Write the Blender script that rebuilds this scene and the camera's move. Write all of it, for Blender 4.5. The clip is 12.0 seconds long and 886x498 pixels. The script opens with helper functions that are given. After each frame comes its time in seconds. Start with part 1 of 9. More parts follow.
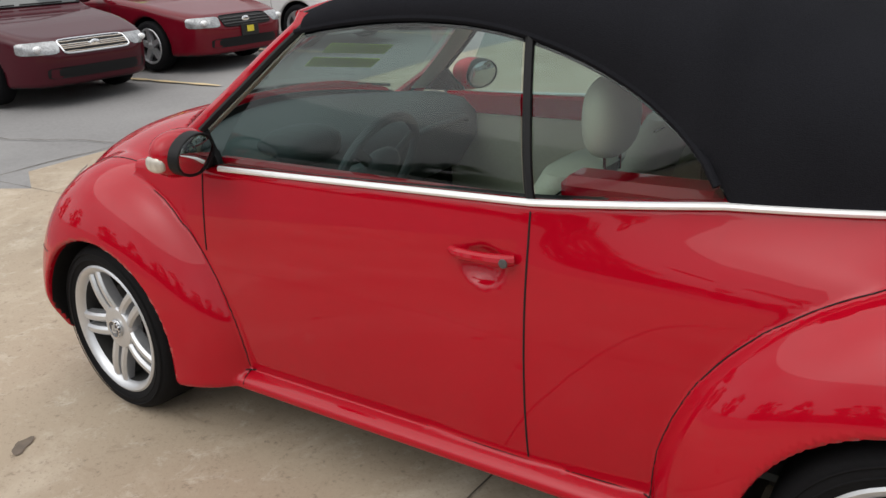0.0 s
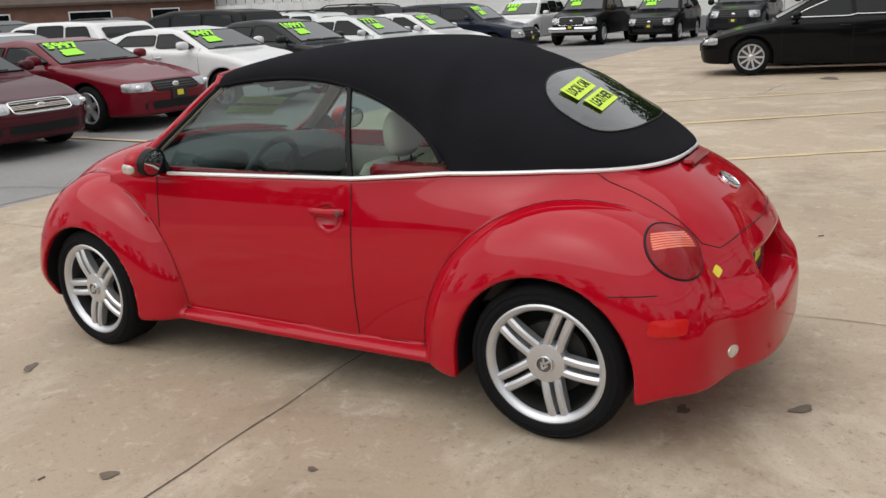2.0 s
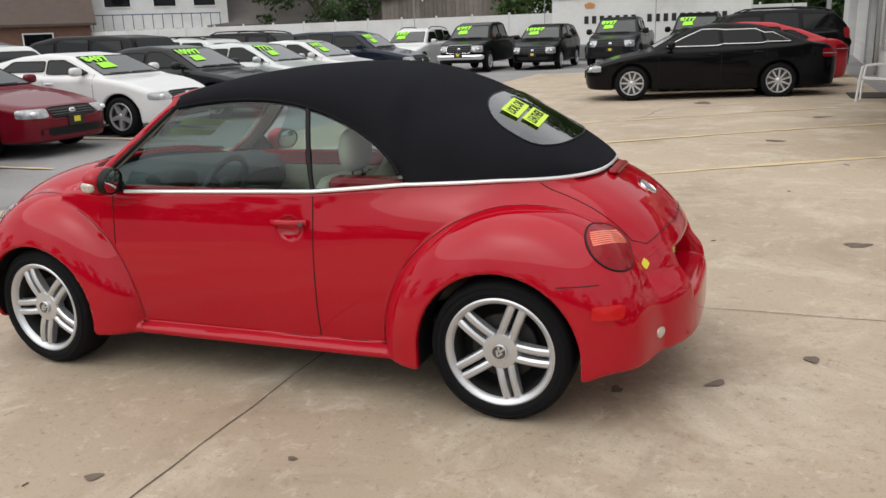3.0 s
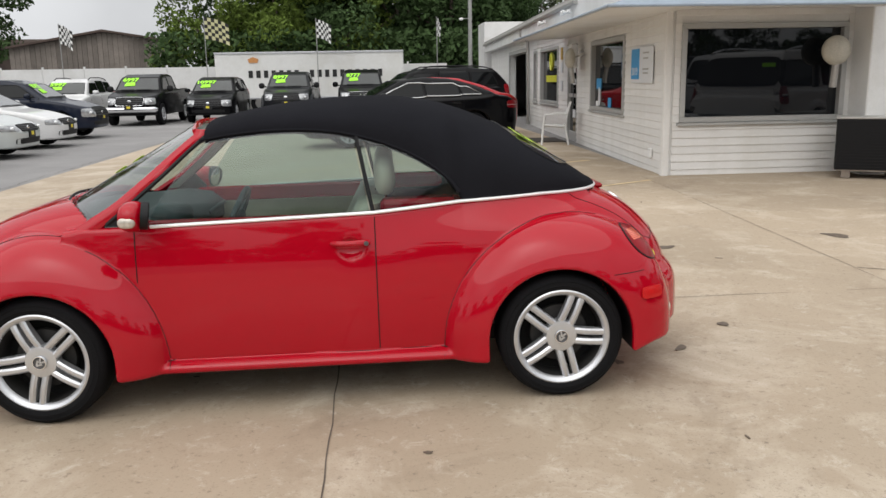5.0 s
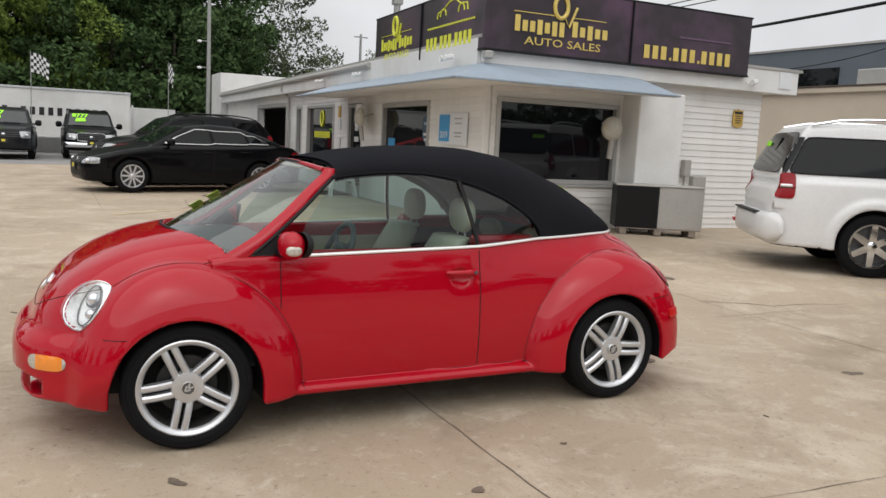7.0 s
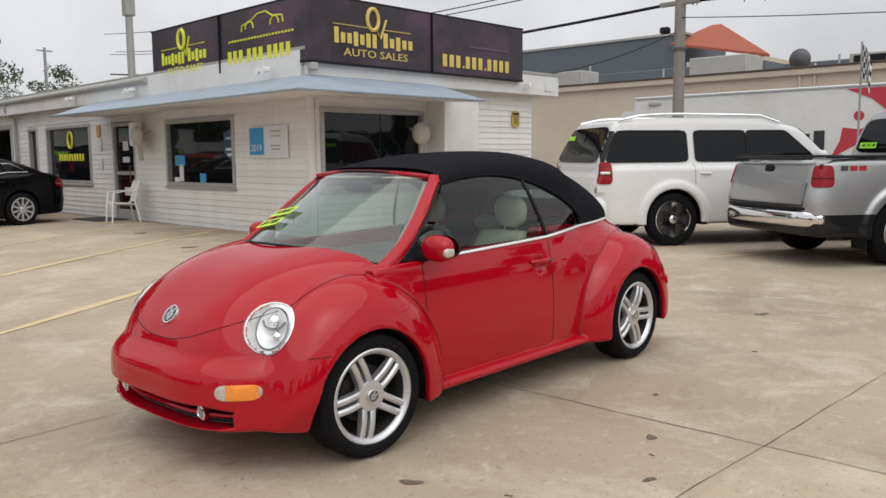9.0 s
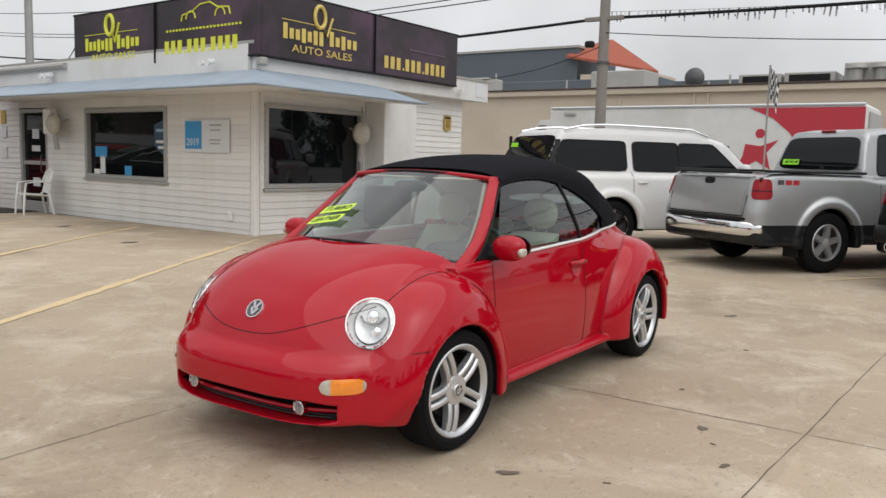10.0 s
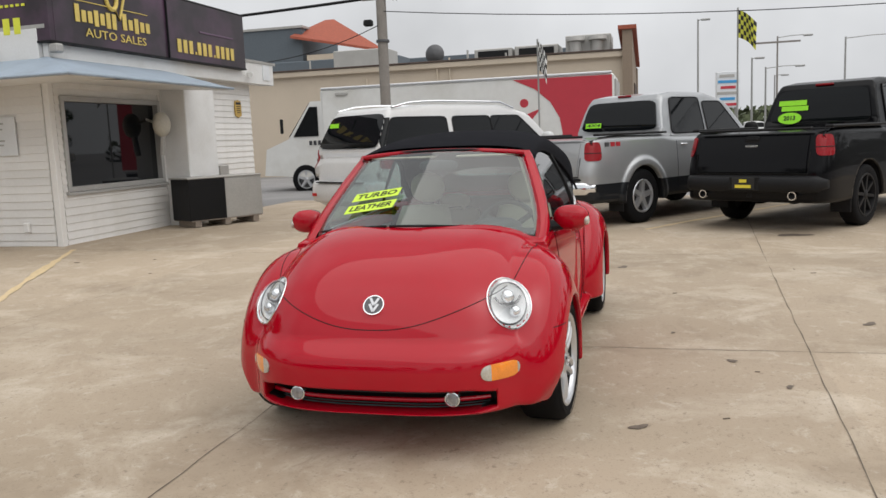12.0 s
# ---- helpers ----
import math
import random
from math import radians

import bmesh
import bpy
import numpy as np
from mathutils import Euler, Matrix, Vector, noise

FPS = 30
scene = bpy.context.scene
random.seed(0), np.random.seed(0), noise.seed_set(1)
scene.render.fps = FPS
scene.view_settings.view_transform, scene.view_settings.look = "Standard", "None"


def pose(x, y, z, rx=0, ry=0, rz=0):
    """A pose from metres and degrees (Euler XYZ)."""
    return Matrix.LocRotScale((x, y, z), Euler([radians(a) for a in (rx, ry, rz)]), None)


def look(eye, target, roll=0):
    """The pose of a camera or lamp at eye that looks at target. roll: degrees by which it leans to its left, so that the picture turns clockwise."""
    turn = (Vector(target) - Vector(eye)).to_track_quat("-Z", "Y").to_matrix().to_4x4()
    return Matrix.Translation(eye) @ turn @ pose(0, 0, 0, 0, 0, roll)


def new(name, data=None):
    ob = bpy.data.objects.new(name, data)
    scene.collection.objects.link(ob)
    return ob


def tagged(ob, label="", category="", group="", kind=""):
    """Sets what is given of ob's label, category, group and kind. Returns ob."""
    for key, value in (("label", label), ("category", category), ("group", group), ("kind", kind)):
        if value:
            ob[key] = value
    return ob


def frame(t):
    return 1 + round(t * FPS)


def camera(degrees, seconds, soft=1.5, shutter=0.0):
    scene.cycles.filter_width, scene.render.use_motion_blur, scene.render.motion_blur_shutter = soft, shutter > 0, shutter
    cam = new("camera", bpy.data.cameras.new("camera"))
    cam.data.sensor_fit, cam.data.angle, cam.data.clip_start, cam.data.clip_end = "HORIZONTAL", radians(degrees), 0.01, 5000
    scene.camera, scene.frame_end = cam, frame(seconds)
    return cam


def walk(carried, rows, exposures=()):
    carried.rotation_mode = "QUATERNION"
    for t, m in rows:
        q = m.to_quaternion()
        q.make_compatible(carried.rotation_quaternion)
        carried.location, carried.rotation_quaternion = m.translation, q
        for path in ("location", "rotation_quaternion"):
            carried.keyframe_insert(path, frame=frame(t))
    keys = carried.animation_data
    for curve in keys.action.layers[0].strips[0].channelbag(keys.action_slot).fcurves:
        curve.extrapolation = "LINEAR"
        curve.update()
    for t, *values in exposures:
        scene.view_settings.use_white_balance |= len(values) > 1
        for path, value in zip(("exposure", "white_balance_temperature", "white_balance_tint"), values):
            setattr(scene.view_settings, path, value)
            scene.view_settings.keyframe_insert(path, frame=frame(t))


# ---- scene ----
cam = camera(56.7, 12.0)
PATH = [
    (0, (1.2, -2.303, 1.514), (0.142, -0.755, 0.817), -2.5),
    (0.5, (1.562, -2.604, 1.532), (0.536, -1.02, 0.87), -0.5),
    (1, (1.857, -2.936, 1.599), (0.884, -1.3, 0.986), -1.0),
    (1.5, (2.073, -3.209, 1.603), (1.137, -1.539, 1.024), -1.6),
    (2, (2.294, -3.417, 1.601), (1.356, -1.742, 1.039), -2.5),
    (2.5, (2.351, -3.594, 1.628), (1.481, -1.875, 1.092), -1.3),
    (3, (2.183, -3.851, 1.613), (1.486, -2.047, 1.102), -2.0),
    (5, (0.381, -4.598, 1.568), (0.529, -2.646, 1.162), -1.0),
    (5.5, (-0.161, -4.763, 1.561), (0.176, -2.817, 1.241), 0.5),
    (6, (-0.71, -4.853, 1.541), (-0.211, -2.937, 1.256), 1.5),
    (6.5, (-1.274, -4.816, 1.544), (-0.588, -2.956, 1.281), 2.5),
    (7, (-1.838, -4.71, 1.524), (-0.968, -2.928, 1.262), 2.9),
    (7.5, (-2.384, -4.531, 1.521), (-1.316, -2.857, 1.283), 2.7),
    (9.5, (-4.246, -3.347, 1.44), (-2.695, -2.106, 1.214), -0.0),
    (10, (-4.596, -2.984, 1.442), (-2.957, -1.859, 1.225), 1.5),
    (10.5, (-4.959, -2.611, 1.439), (-3.246, -1.602, 1.22), 0.4),
    (11, (-5.125, -2.162, 1.416), (-3.319, -1.332, 1.192), -0.8),
    (11.5, (-5.259, -1.711, 1.433), (-3.379, -1.071, 1.198), -1.6),
    (12, (-5.346, -1.24, 1.436), (-3.429, -0.737, 1.17), -2.4),
]
walk(cam, [(t, look(eye, target, roll)) for t, eye, target, roll in PATH], [(0, 0.06), (2.4, 0.0), (3.2, 0.12), (5.0, 0.17), (6.4, 0.03), (12, 0.02)])

# ---------- world, sun ----------
world = bpy.data.worlds.new("overcast_sky")
scene.world = world
world.use_nodes = True
wn = world.node_tree.nodes
wl = world.node_tree.links
sky = wn.new("ShaderNodeTexSky")
sky.sky_type = "NISHITA"
sky.sun_disc = False
sky.sun_elevation = radians(52)
sky.sun_rotation = radians(200)
sky.air_density = 1.0
sky.dust_density = 6.0
sky.ozone_density = 1.0
cloud_hs = wn.new("ShaderNodeHueSaturation")
cloud_hs.inputs["Saturation"].default_value = 0.12
cloud_hs.inputs["Value"].default_value = 1.0
wl.new(sky.outputs[0], cloud_hs.inputs["Color"])
# broken cloud deck: soft brightness drift over the dome
wtc = wn.new("ShaderNodeTexCoord")
wno = wn.new("ShaderNodeTexNoise")
wno.inputs["Scale"].default_value = 2.2
wno.inputs["Detail"].default_value = 5
wl.new(wtc.outputs["Generated"], wno.inputs["Vector"])
wrp = wn.new("ShaderNodeMapRange")
wrp.inputs["From Min"].default_value = 0.3
wrp.inputs["From Max"].default_value = 0.7
wrp.inputs["To Min"].default_value = 0.72
wrp.inputs["To Max"].default_value = 1.22
wl.new(wno.outputs["Fac"], wrp.inputs["Value"])
# an even veil of cloud under the clear-sky gradient
veil = wn.new("ShaderNodeMix")
veil.data_type = "RGBA"
veil.inputs["Factor"].default_value = 0.72
veil.inputs["B"].default_value = (8.6, 8.75, 9.0, 1)
wl.new(cloud_hs.outputs["Color"], veil.inputs["A"])
wmul = wn.new("ShaderNodeVectorMath")
wmul.operation = "SCALE"
wl.new(veil.outputs["Result"], wmul.inputs[0])
wl.new(wrp.outputs["Result"], wmul.inputs["Scale"])
bg = wn["Background"]
bg.inputs["Strength"].default_value = 0.107
wl.new(wmul.outputs[0], bg.inputs["Color"])

sun_data = bpy.data.lights.new("sun", "SUN")
sun_data.energy = 1.5
sun_data.angle = radians(100)
sun_data.color = (1.0, 0.97, 0.92)
sun = new("sun", sun_data)
sun.matrix_world = look((-4, -6, 22), (0, 0, 0))
# ---------- materials ----------
def _mat(name):
    m = bpy.data.materials.new(name)
    m.use_nodes = True
    return m, m.node_tree.nodes, m.node_tree.links, m.node_tree.nodes["Principled BSDF"]


def mat(name, col, rough=0.5, metal=0.0, var=0.12, scale=6.0, fine=60.0, bump=0.0, bump_scale=40.0, coat=0.0, rvar=0.1, spec=None,
        stain=None, stain_amt=0.0, stain_scale=0.8, island=0.0, random=0.0, sheen=0.0):
    """A surface with a drift of tone at two scales, a roughness drift and a fine relief."""
    m, n, l, p = _mat(name)
    tc = n.new("ShaderNodeTexCoord")
    big, small = n.new("ShaderNodeTexNoise"), n.new("ShaderNodeTexNoise")
    big.inputs["Scale"].default_value, small.inputs["Scale"].default_value = scale, fine
    big.inputs["Detail"].default_value, small.inputs["Detail"].default_value = 4, 3
    for t in (big, small):
        l.new(tc.outputs["Object"], t.inputs["Vector"])
    add = n.new("ShaderNodeMath")
    add.operation = "ADD"
    l.new(big.outputs["Fac"], add.inputs[0])
    l.new(small.outputs["Fac"], add.inputs[1])
    val = n.new("ShaderNodeMapRange")
    val.inputs["From Min"].default_value, val.inputs["From Max"].default_value = 0.6, 1.4
    val.inputs["To Min"].default_value, val.inputs["To Max"].default_value = 1 - var, 1 + var
    l.new(add.outputs[0], val.inputs["Value"])
    out = val.outputs["Result"]
    if random or island:
        src = n.new("ShaderNodeObjectInfo").outputs["Random"] if random else n.new("ShaderNodeNewGeometry").outputs["Random Per Island"]
        rr = n.new("ShaderNodeMapRange")
        rr.inputs["To Min"].default_value, rr.inputs["To Max"].default_value = 1 - (random or island), 1 + (random or island)
        l.new(src, rr.inputs["Value"])
        mu = n.new("ShaderNodeMath")
        mu.operation = "MULTIPLY"
        l.new(out, mu.inputs[0])
        l.new(rr.outputs["Result"], mu.inputs[1])
        out = mu.outputs[0]
    sc = n.new("ShaderNodeVectorMath")
    sc.operation = "SCALE"
    sc.inputs[0].default_value = col[:3]
    l.new(out, sc.inputs["Scale"])
    colour = sc.outputs[0]
    if stain is not None:
        st = n.new("ShaderNodeTexNoise")
        st.inputs["Scale"].default_value, st.inputs["Detail"].default_value, st.inputs["Roughness"].default_value = stain_scale, 7, 0.62
        l.new(tc.outputs["Object"], st.inputs["Vector"])
        sr = n.new("ShaderNodeMapRange")
        sr.inputs["From Min"].default_value, sr.inputs["From Max"].default_value = 0.48, 0.68
        sr.inputs["To Max"].default_value = stain_amt
        l.new(st.outputs["Fac"], sr.inputs["Value"])
        mx = n.new("ShaderNodeMix")
        mx.data_type = "RGBA"
        l.new(sr.outputs["Result"], mx.inputs["Factor"])
        l.new(colour, mx.inputs["A"])
        mx.inputs["B"].default_value = (*stain[:3], 1)
        colour = mx.outputs["Result"]
    l.new(colour, p.inputs["Base Color"])
    rg = n.new("ShaderNodeMapRange")
    rg.inputs["To Min"].default_value, rg.inputs["To Max"].default_value = max(rough * (1 - rvar), 0.01), min(rough * (1 + rvar), 1)
    l.new(big.outputs["Fac"], rg.inputs["Value"])
    l.new(rg.outputs["Result"], p.inputs["Roughness"])
    p.inputs["Metallic"].default_value = metal
    p.inputs["Coat Weight"].default_value = coat
    p.inputs["Coat Roughness"].default_value = 0.03
    if sheen:
        p.inputs["Sheen Weight"].default_value = sheen
    if spec is not None:
        p.inputs["Specular IOR Level"].default_value = spec
    if bump:
        bn, bp = n.new("ShaderNodeTexNoise"), n.new("ShaderNodeBump")
        bn.inputs["Scale"].default_value, bn.inputs["Detail"].default_value = bump_scale, 4
        l.new(tc.outputs["Object"], bn.inputs["Vector"])
        bp.inputs["Strength"].default_value, bp.inputs["Distance"].default_value = bump, 0.01
        l.new(bn.outputs["Fac"], bp.inputs["Height"])
        l.new(bp.outputs["Normal"], p.inputs["Normal"])
    return m


def glass_mat(name, tint, gloss=0.9, base=0.055):
    """A thin pane: what is behind it, tinted, under a mirror sheen that grows at grazing angles."""
    m, n, l, p = _mat(name)
    n.remove(p)
    tr, gl, lw, mx = n.new("ShaderNodeBsdfTransparent"), n.new("ShaderNodeBsdfGlossy"), n.new("ShaderNodeLayerWeight"), n.new("ShaderNodeMixShader")
    tr.inputs["Color"].default_value = (*tint, 1)
    gl.inputs["Color"].default_value = (gloss, gloss, gloss, 1)
    gl.inputs["Roughness"].default_value = 0.01
    lw.inputs["Blend"].default_value = 0.5
    pw, fr = n.new("ShaderNodeMath"), n.new("ShaderNodeMapRange")
    pw.operation = "POWER"
    pw.inputs[1].default_value = 3.5
    l.new(lw.outputs["Facing"], pw.inputs[0])
    l.new(pw.outputs[0], fr.inputs["Value"])
    fr.inputs["To Min"].default_value, fr.inputs["To Max"].default_value = base, 0.95
    l.new(fr.outputs["Result"], mx.inputs[0])
    l.new(tr.outputs[0], mx.inputs[1])
    l.new(gl.outputs[0], mx.inputs[2])
    l.new(mx.outputs[0], n["Material Output"].inputs["Surface"])
    return m


PAINTS = {}


def paint(name, col, rough=0.35, metal=0.0, flake=0.0, coat=0.7):
    if name not in PAINTS:
        PAINTS[name] = mat(name, col, rough=rough, metal=metal, var=0.05 + flake, scale=1.5, fine=900.0 if flake else 30.0, coat=coat, rvar=0.15, spec=0.04)
    return PAINTS[name]


RED = mat("red_paint", (0.385, 0.0016, 0.012), rough=0.5, var=0.03, scale=1.2, fine=20, coat=0.85, rvar=0.15, spec=0.0)
CLOTH = mat("black_canvas", (0.0135, 0.0138, 0.0168), rough=0.95, var=0.25, scale=3, fine=250, bump=0.25, bump_scale=420, spec=0.04)
BLACK = mat("black_plastic", (0.008, 0.008, 0.009), spec=0.25, rough=0.55, var=0.2, scale=8, fine=200)
# near-black that stands in for the shade in panel gaps and recesses
GAP = mat("shade_black", (0.004, 0.004, 0.004), rough=0.9, var=0.1)
RUBBER = mat("tyre_rubber", (0.008, 0.008, 0.009), spec=0.12, rough=0.78, var=0.25, scale=9, fine=90, bump=0.1, bump_scale=120)
ALLOY = mat("silver_alloy", (0.60, 0.61, 0.63), rough=0.34, metal=0.75, var=0.05, scale=8, fine=80)
STEEL = mat("dark_steel", (0.12, 0.12, 0.125), rough=0.5, metal=0.7, var=0.2, scale=12, fine=80)
CHROME = mat("chrome", (0.82, 0.83, 0.85), rough=0.10, metal=1.0, var=0.03)
TRIM = mat("bright_trim", (0.88, 0.88, 0.88), rough=0.25, metal=0.35, var=0.04)
CREAM = mat("cream_leather", (0.60, 0.53, 0.42), rough=0.5, var=0.08, scale=9, fine=120, bump=0.15, bump_scale=150)
DASH = mat("dark_dash", (0.050, 0.062, 0.066), rough=0.6, var=0.15, scale=10, fine=60)
GLASS = glass_mat("clear_glass", (0.58, 0.70, 0.68), 0.9, 0.035)
REARGLASS = glass_mat("rear_glass", (0.42, 0.48, 0.47), 0.9, 0.22)
MIRROR = mat("mirror_silver", (0.55, 0.57, 0.58), rough=0.02, metal=1.0, var=0.02)
# steel darkened to put the shade behind the spokes into its colour
WELL = mat("wheel_shade_steel", (0.030, 0.029, 0.028), rough=0.6, metal=0.3, var=0.3, scale=12, fine=80)
LENSRIB = mat("pale_red_lens", (0.80, 0.17, 0.10), rough=0.25, var=0.1, scale=30, fine=120, coat=0.5)
LENS = glass_mat("lamp_lens", (0.97, 0.98, 0.98), 0.9, 0.10)
DGLASS = mat("tinted_glass", (0.005, 0.006, 0.007), rough=0.03, var=0.2, scale=2, fine=6, spec=0.25)
WGLASS = mat("windscreen_glass", (0.012, 0.017, 0.017), rough=0.03, var=0.6, scale=2.5, fine=7, spec=0.5, coat=0.6)
HEADL = mat("headlamp_lens", (0.34, 0.35, 0.36), rough=0.12, metal=0.35, var=0.5, scale=14, fine=50, coat=1.0)
SCREENG = glass_mat("screen_glass", (0.58, 0.68, 0.65), 0.9, 0.11)
LAMPRED = mat("red_lens", (0.25, 0.005, 0.010), rough=0.3, var=0.18, scale=30, fine=120, coat=0.4, spec=0.1)
BRIGHTRED = mat("bright_red_lens", (0.50, 0.012, 0.012), rough=0.3, var=0.1, scale=30, fine=120, coat=0.3, spec=0.1)
AMBER = mat("amber_lens", (0.85, 0.26, 0.02), rough=0.15, var=0.12, scale=30, fine=150, coat=1.0)
PEARL = mat("pearly_lens", (0.50, 0.46, 0.40), rough=0.2, metal=0.2, var=0.3, scale=18, fine=80, coat=1.0)
CLEARL = mat("clear_lens", (0.80, 0.81, 0.82), rough=0.22, metal=0.15, var=0.2, scale=18, fine=80, coat=1.0)
REFLECT = mat("lamp_reflector", (0.90, 0.91, 0.92), rough=0.38, metal=0.25, var=0.06, scale=20, fine=60)
LIME = mat("lime_sticker", (0.36, 0.90, 0.03), rough=0.55, var=0.06)
LEMON = mat("yellow_sticker", (0.62, 0.86, 0.06), rough=0.55, var=0.06)
YELLOW = mat("yellow_print", (0.75, 0.62, 0.05), rough=0.5, var=0.1)
INK = mat("black_ink", (0.012, 0.012, 0.012), rough=0.6, var=0.1)
WHITEP = mat("white_paint", (0.72, 0.72, 0.71), rough=0.5, var=0.05, scale=2, fine=40, bump=0.05, bump_scale=60, stain=(0.50, 0.48, 0.44), stain_amt=0.35, stain_scale=1.1)
WHITEPL = mat("white_plastic", (0.78, 0.78, 0.77), rough=0.4, var=0.05)


# ---------- mesh kit ----------
class Geo:
    """Gathers vertices and faces, and becomes one mesh."""

    def __init__(self):
        self.v, self.f, self.n = [], [], 0

    def add(self, verts, faces):
        b = self.n
        self.v.append(np.asarray(verts, float).reshape(-1, 3))
        self.f += [[i + b for i in q] for q in faces]
        self.n += len(self.v[-1])
        return self

    def box(self, c, s, r=0.0, rz=0.0):
        """A box at c with sides s, its edges cut back by r."""
        h = np.array(s, float) / 2
        r = min(r, 0.98 * h.min())
        if r <= 0:
            v = np.array([[x, y, z] for x in (-1, 1) for y in (-1, 1) for z in (-1, 1)]) * h
            f = [(0, 1, 3, 2), (4, 6, 7, 5), (0, 4, 5, 1), (2, 3, 7, 6), (0, 2, 6, 4), (1, 5, 7, 3)]
        else:
            v, idx, f = [], {}, []
            for sx in (-1, 1):
                for sy in (-1, 1):
                    for sz in (-1, 1):
                        for a in range(3):
                            sg = np.array([sx, sy, sz], float)
                            p = sg * (h - r)
                            p[a] = sg[a] * h[a]
                            idx[(sx, sy, sz, a)] = len(v)
                            v.append(p)
            S = (-1, 1)
            for a in range(3):
                b, c2 = (a + 1) % 3, (a + 2) % 3
                for s1 in S:
                    ring = []
                    for sb, sc in ((-1, -1), (1, -1), (1, 1), (-1, 1)):
                        k = [0, 0, 0]
                        k[a], k[b], k[c2] = s1, sb, sc
                        ring.append(idx[(*k, a)])
                    f.append(ring if s1 > 0 else ring[::-1])
                for sb in S:
                    for sc in S:
                        k0, k1 = [0, 0, 0], [0, 0, 0]
                        k0[a], k1[a] = -1, 1
                        k0[b] = k1[b] = sb
                        k0[c2] = k1[c2] = sc
                        q = [idx[(*k0, b)], idx[(*k1, b)], idx[(*k1, c2)], idx[(*k0, c2)]]
                        f.append(q if sb * sc < 0 else q[::-1])
            for sx in S:
                for sy in S:
                    for sz in S:
                        t = [idx[(sx, sy, sz, a)] for a in range(3)]
                        f.append(t if sx * sy * sz > 0 else t[::-1])
            v = np.array(v)
        if rz:
            cs, sn = math.cos(rz), math.sin(rz)
            v = v @ np.array([[cs, sn, 0], [-sn, cs, 0], [0, 0, 1]])
        return self.add(v + np.array(c, float), f)

    def grid(self, P, closed_u=False, closed_v=False, flip=False):
        """A sheet through an array of points (nu, nv, 3)."""
        P = np.asarray(P, float)
        nu, nv = P.shape[:2]
        f = []
        for i in range(nu if closed_u else nu - 1):
            for j in range(nv if closed_v else nv - 1):
                q = [i * nv + j, ((i + 1) % nu) * nv + j, ((i + 1) % nu) * nv + (j + 1) % nv, i * nv + (j + 1) % nv]
                f.append(q[::-1] if flip else q)
        return self.add(P.reshape(-1, 3), f)

    def slab(self, P, Q):
        """A sheet with thickness: P and Q are its two faces (nu, nv, 3)."""
        P, Q = np.asarray(P, float), np.asarray(Q, float)
        nu, nv = P.shape[:2]
        N = nu * nv
        f = []
        for i in range(nu - 1):
            for j in range(nv - 1):
                q = [i * nv + j, (i + 1) * nv + j, (i + 1) * nv + j + 1, i * nv + j + 1]
                f += [q, [a + N for a in q[::-1]]]
        rim = [i * nv for i in range(nu)] + [(nu - 1) * nv + j for j in range(1, nv)] + [i * nv + nv - 1 for i in range(nu - 2, -1, -1)] + [j for j in range(nv - 2, 0, -1)]
        for a, b in zip(rim, rim[1:] + rim[:1]):
            f.append([b, a, a + N, b + N])
        return self.add(np.concatenate([P.reshape(-1, 3), Q.reshape(-1, 3)]), f)

    def tube(self, pts, r, seg=8, cap=True, flat=1.0):
        """A round bar along points; r is one radius or one for each point."""
        P = np.asarray(pts, float)
        n = len(P)
        R = np.broadcast_to(np.asarray(r, float), (n,))
        T = np.gradient(P, axis=0)
        T /= np.linalg.norm(T, axis=1)[:, None] + 1e-12
        up = np.array([0, 0, 1.0]) if abs(T[0, 2]) < 0.9 else np.array([1.0, 0, 0])
        rings = []
        for i in range(n):
            a = np.cross(T[i], up)
            a /= np.linalg.norm(a) + 1e-12
            b = np.cross(a, T[i])
            up = b
            th = np.linspace(0, 2 * np.pi, seg, endpoint=False)
            rings.append(P[i] + R[i] * (np.cos(th)[:, None] * a + flat * np.sin(th)[:, None] * b))
        base = self.n
        self.grid(np.array(rings), closed_v=True)
        if cap:
            self.f.append([base + j for j in range(seg)])
            self.f.append([base + (n - 1) * seg + j for j in range(seg)][::-1])
        return self

    def lathe(self, prof, seg=32, axis="y", c=(0, 0, 0), closed=False):
        """A profile of (radius, along) turned about an axis through c."""
        th = np.linspace(0, 2 * np.pi, seg, endpoint=False)
        P = []
        for t in th:
            row = []
            for r, a in prof:
                u, w = r * math.cos(t), r * math.sin(t)
                row.append({"y": (u, a, w), "z": (u, w, a), "x": (a, u, w)}[axis])
            P.append(row)
        return self.grid(np.array(P) + np.array(c, float), closed_u=True, closed_v=closed)

    def prism(self, poly, axis, a0, a1, r=0.0):
        """A flat outline pushed out along an axis from a0 to a1."""
        n = len(poly)

        def at(p, a):
            return {"x": (a, p[0], p[1]), "y": (p[0], a, p[1]), "z": (p[0], p[1], a)}[axis]
        v = [at(p, a0) for p in poly] + [at(p, a1) for p in poly]
        f = [list(range(n)), list(range(n, 2 * n))[::-1]] + [[(i + 1) % n, i, i + n, (i + 1) % n + n] for i in range(n)]
        return self.add(v, f)

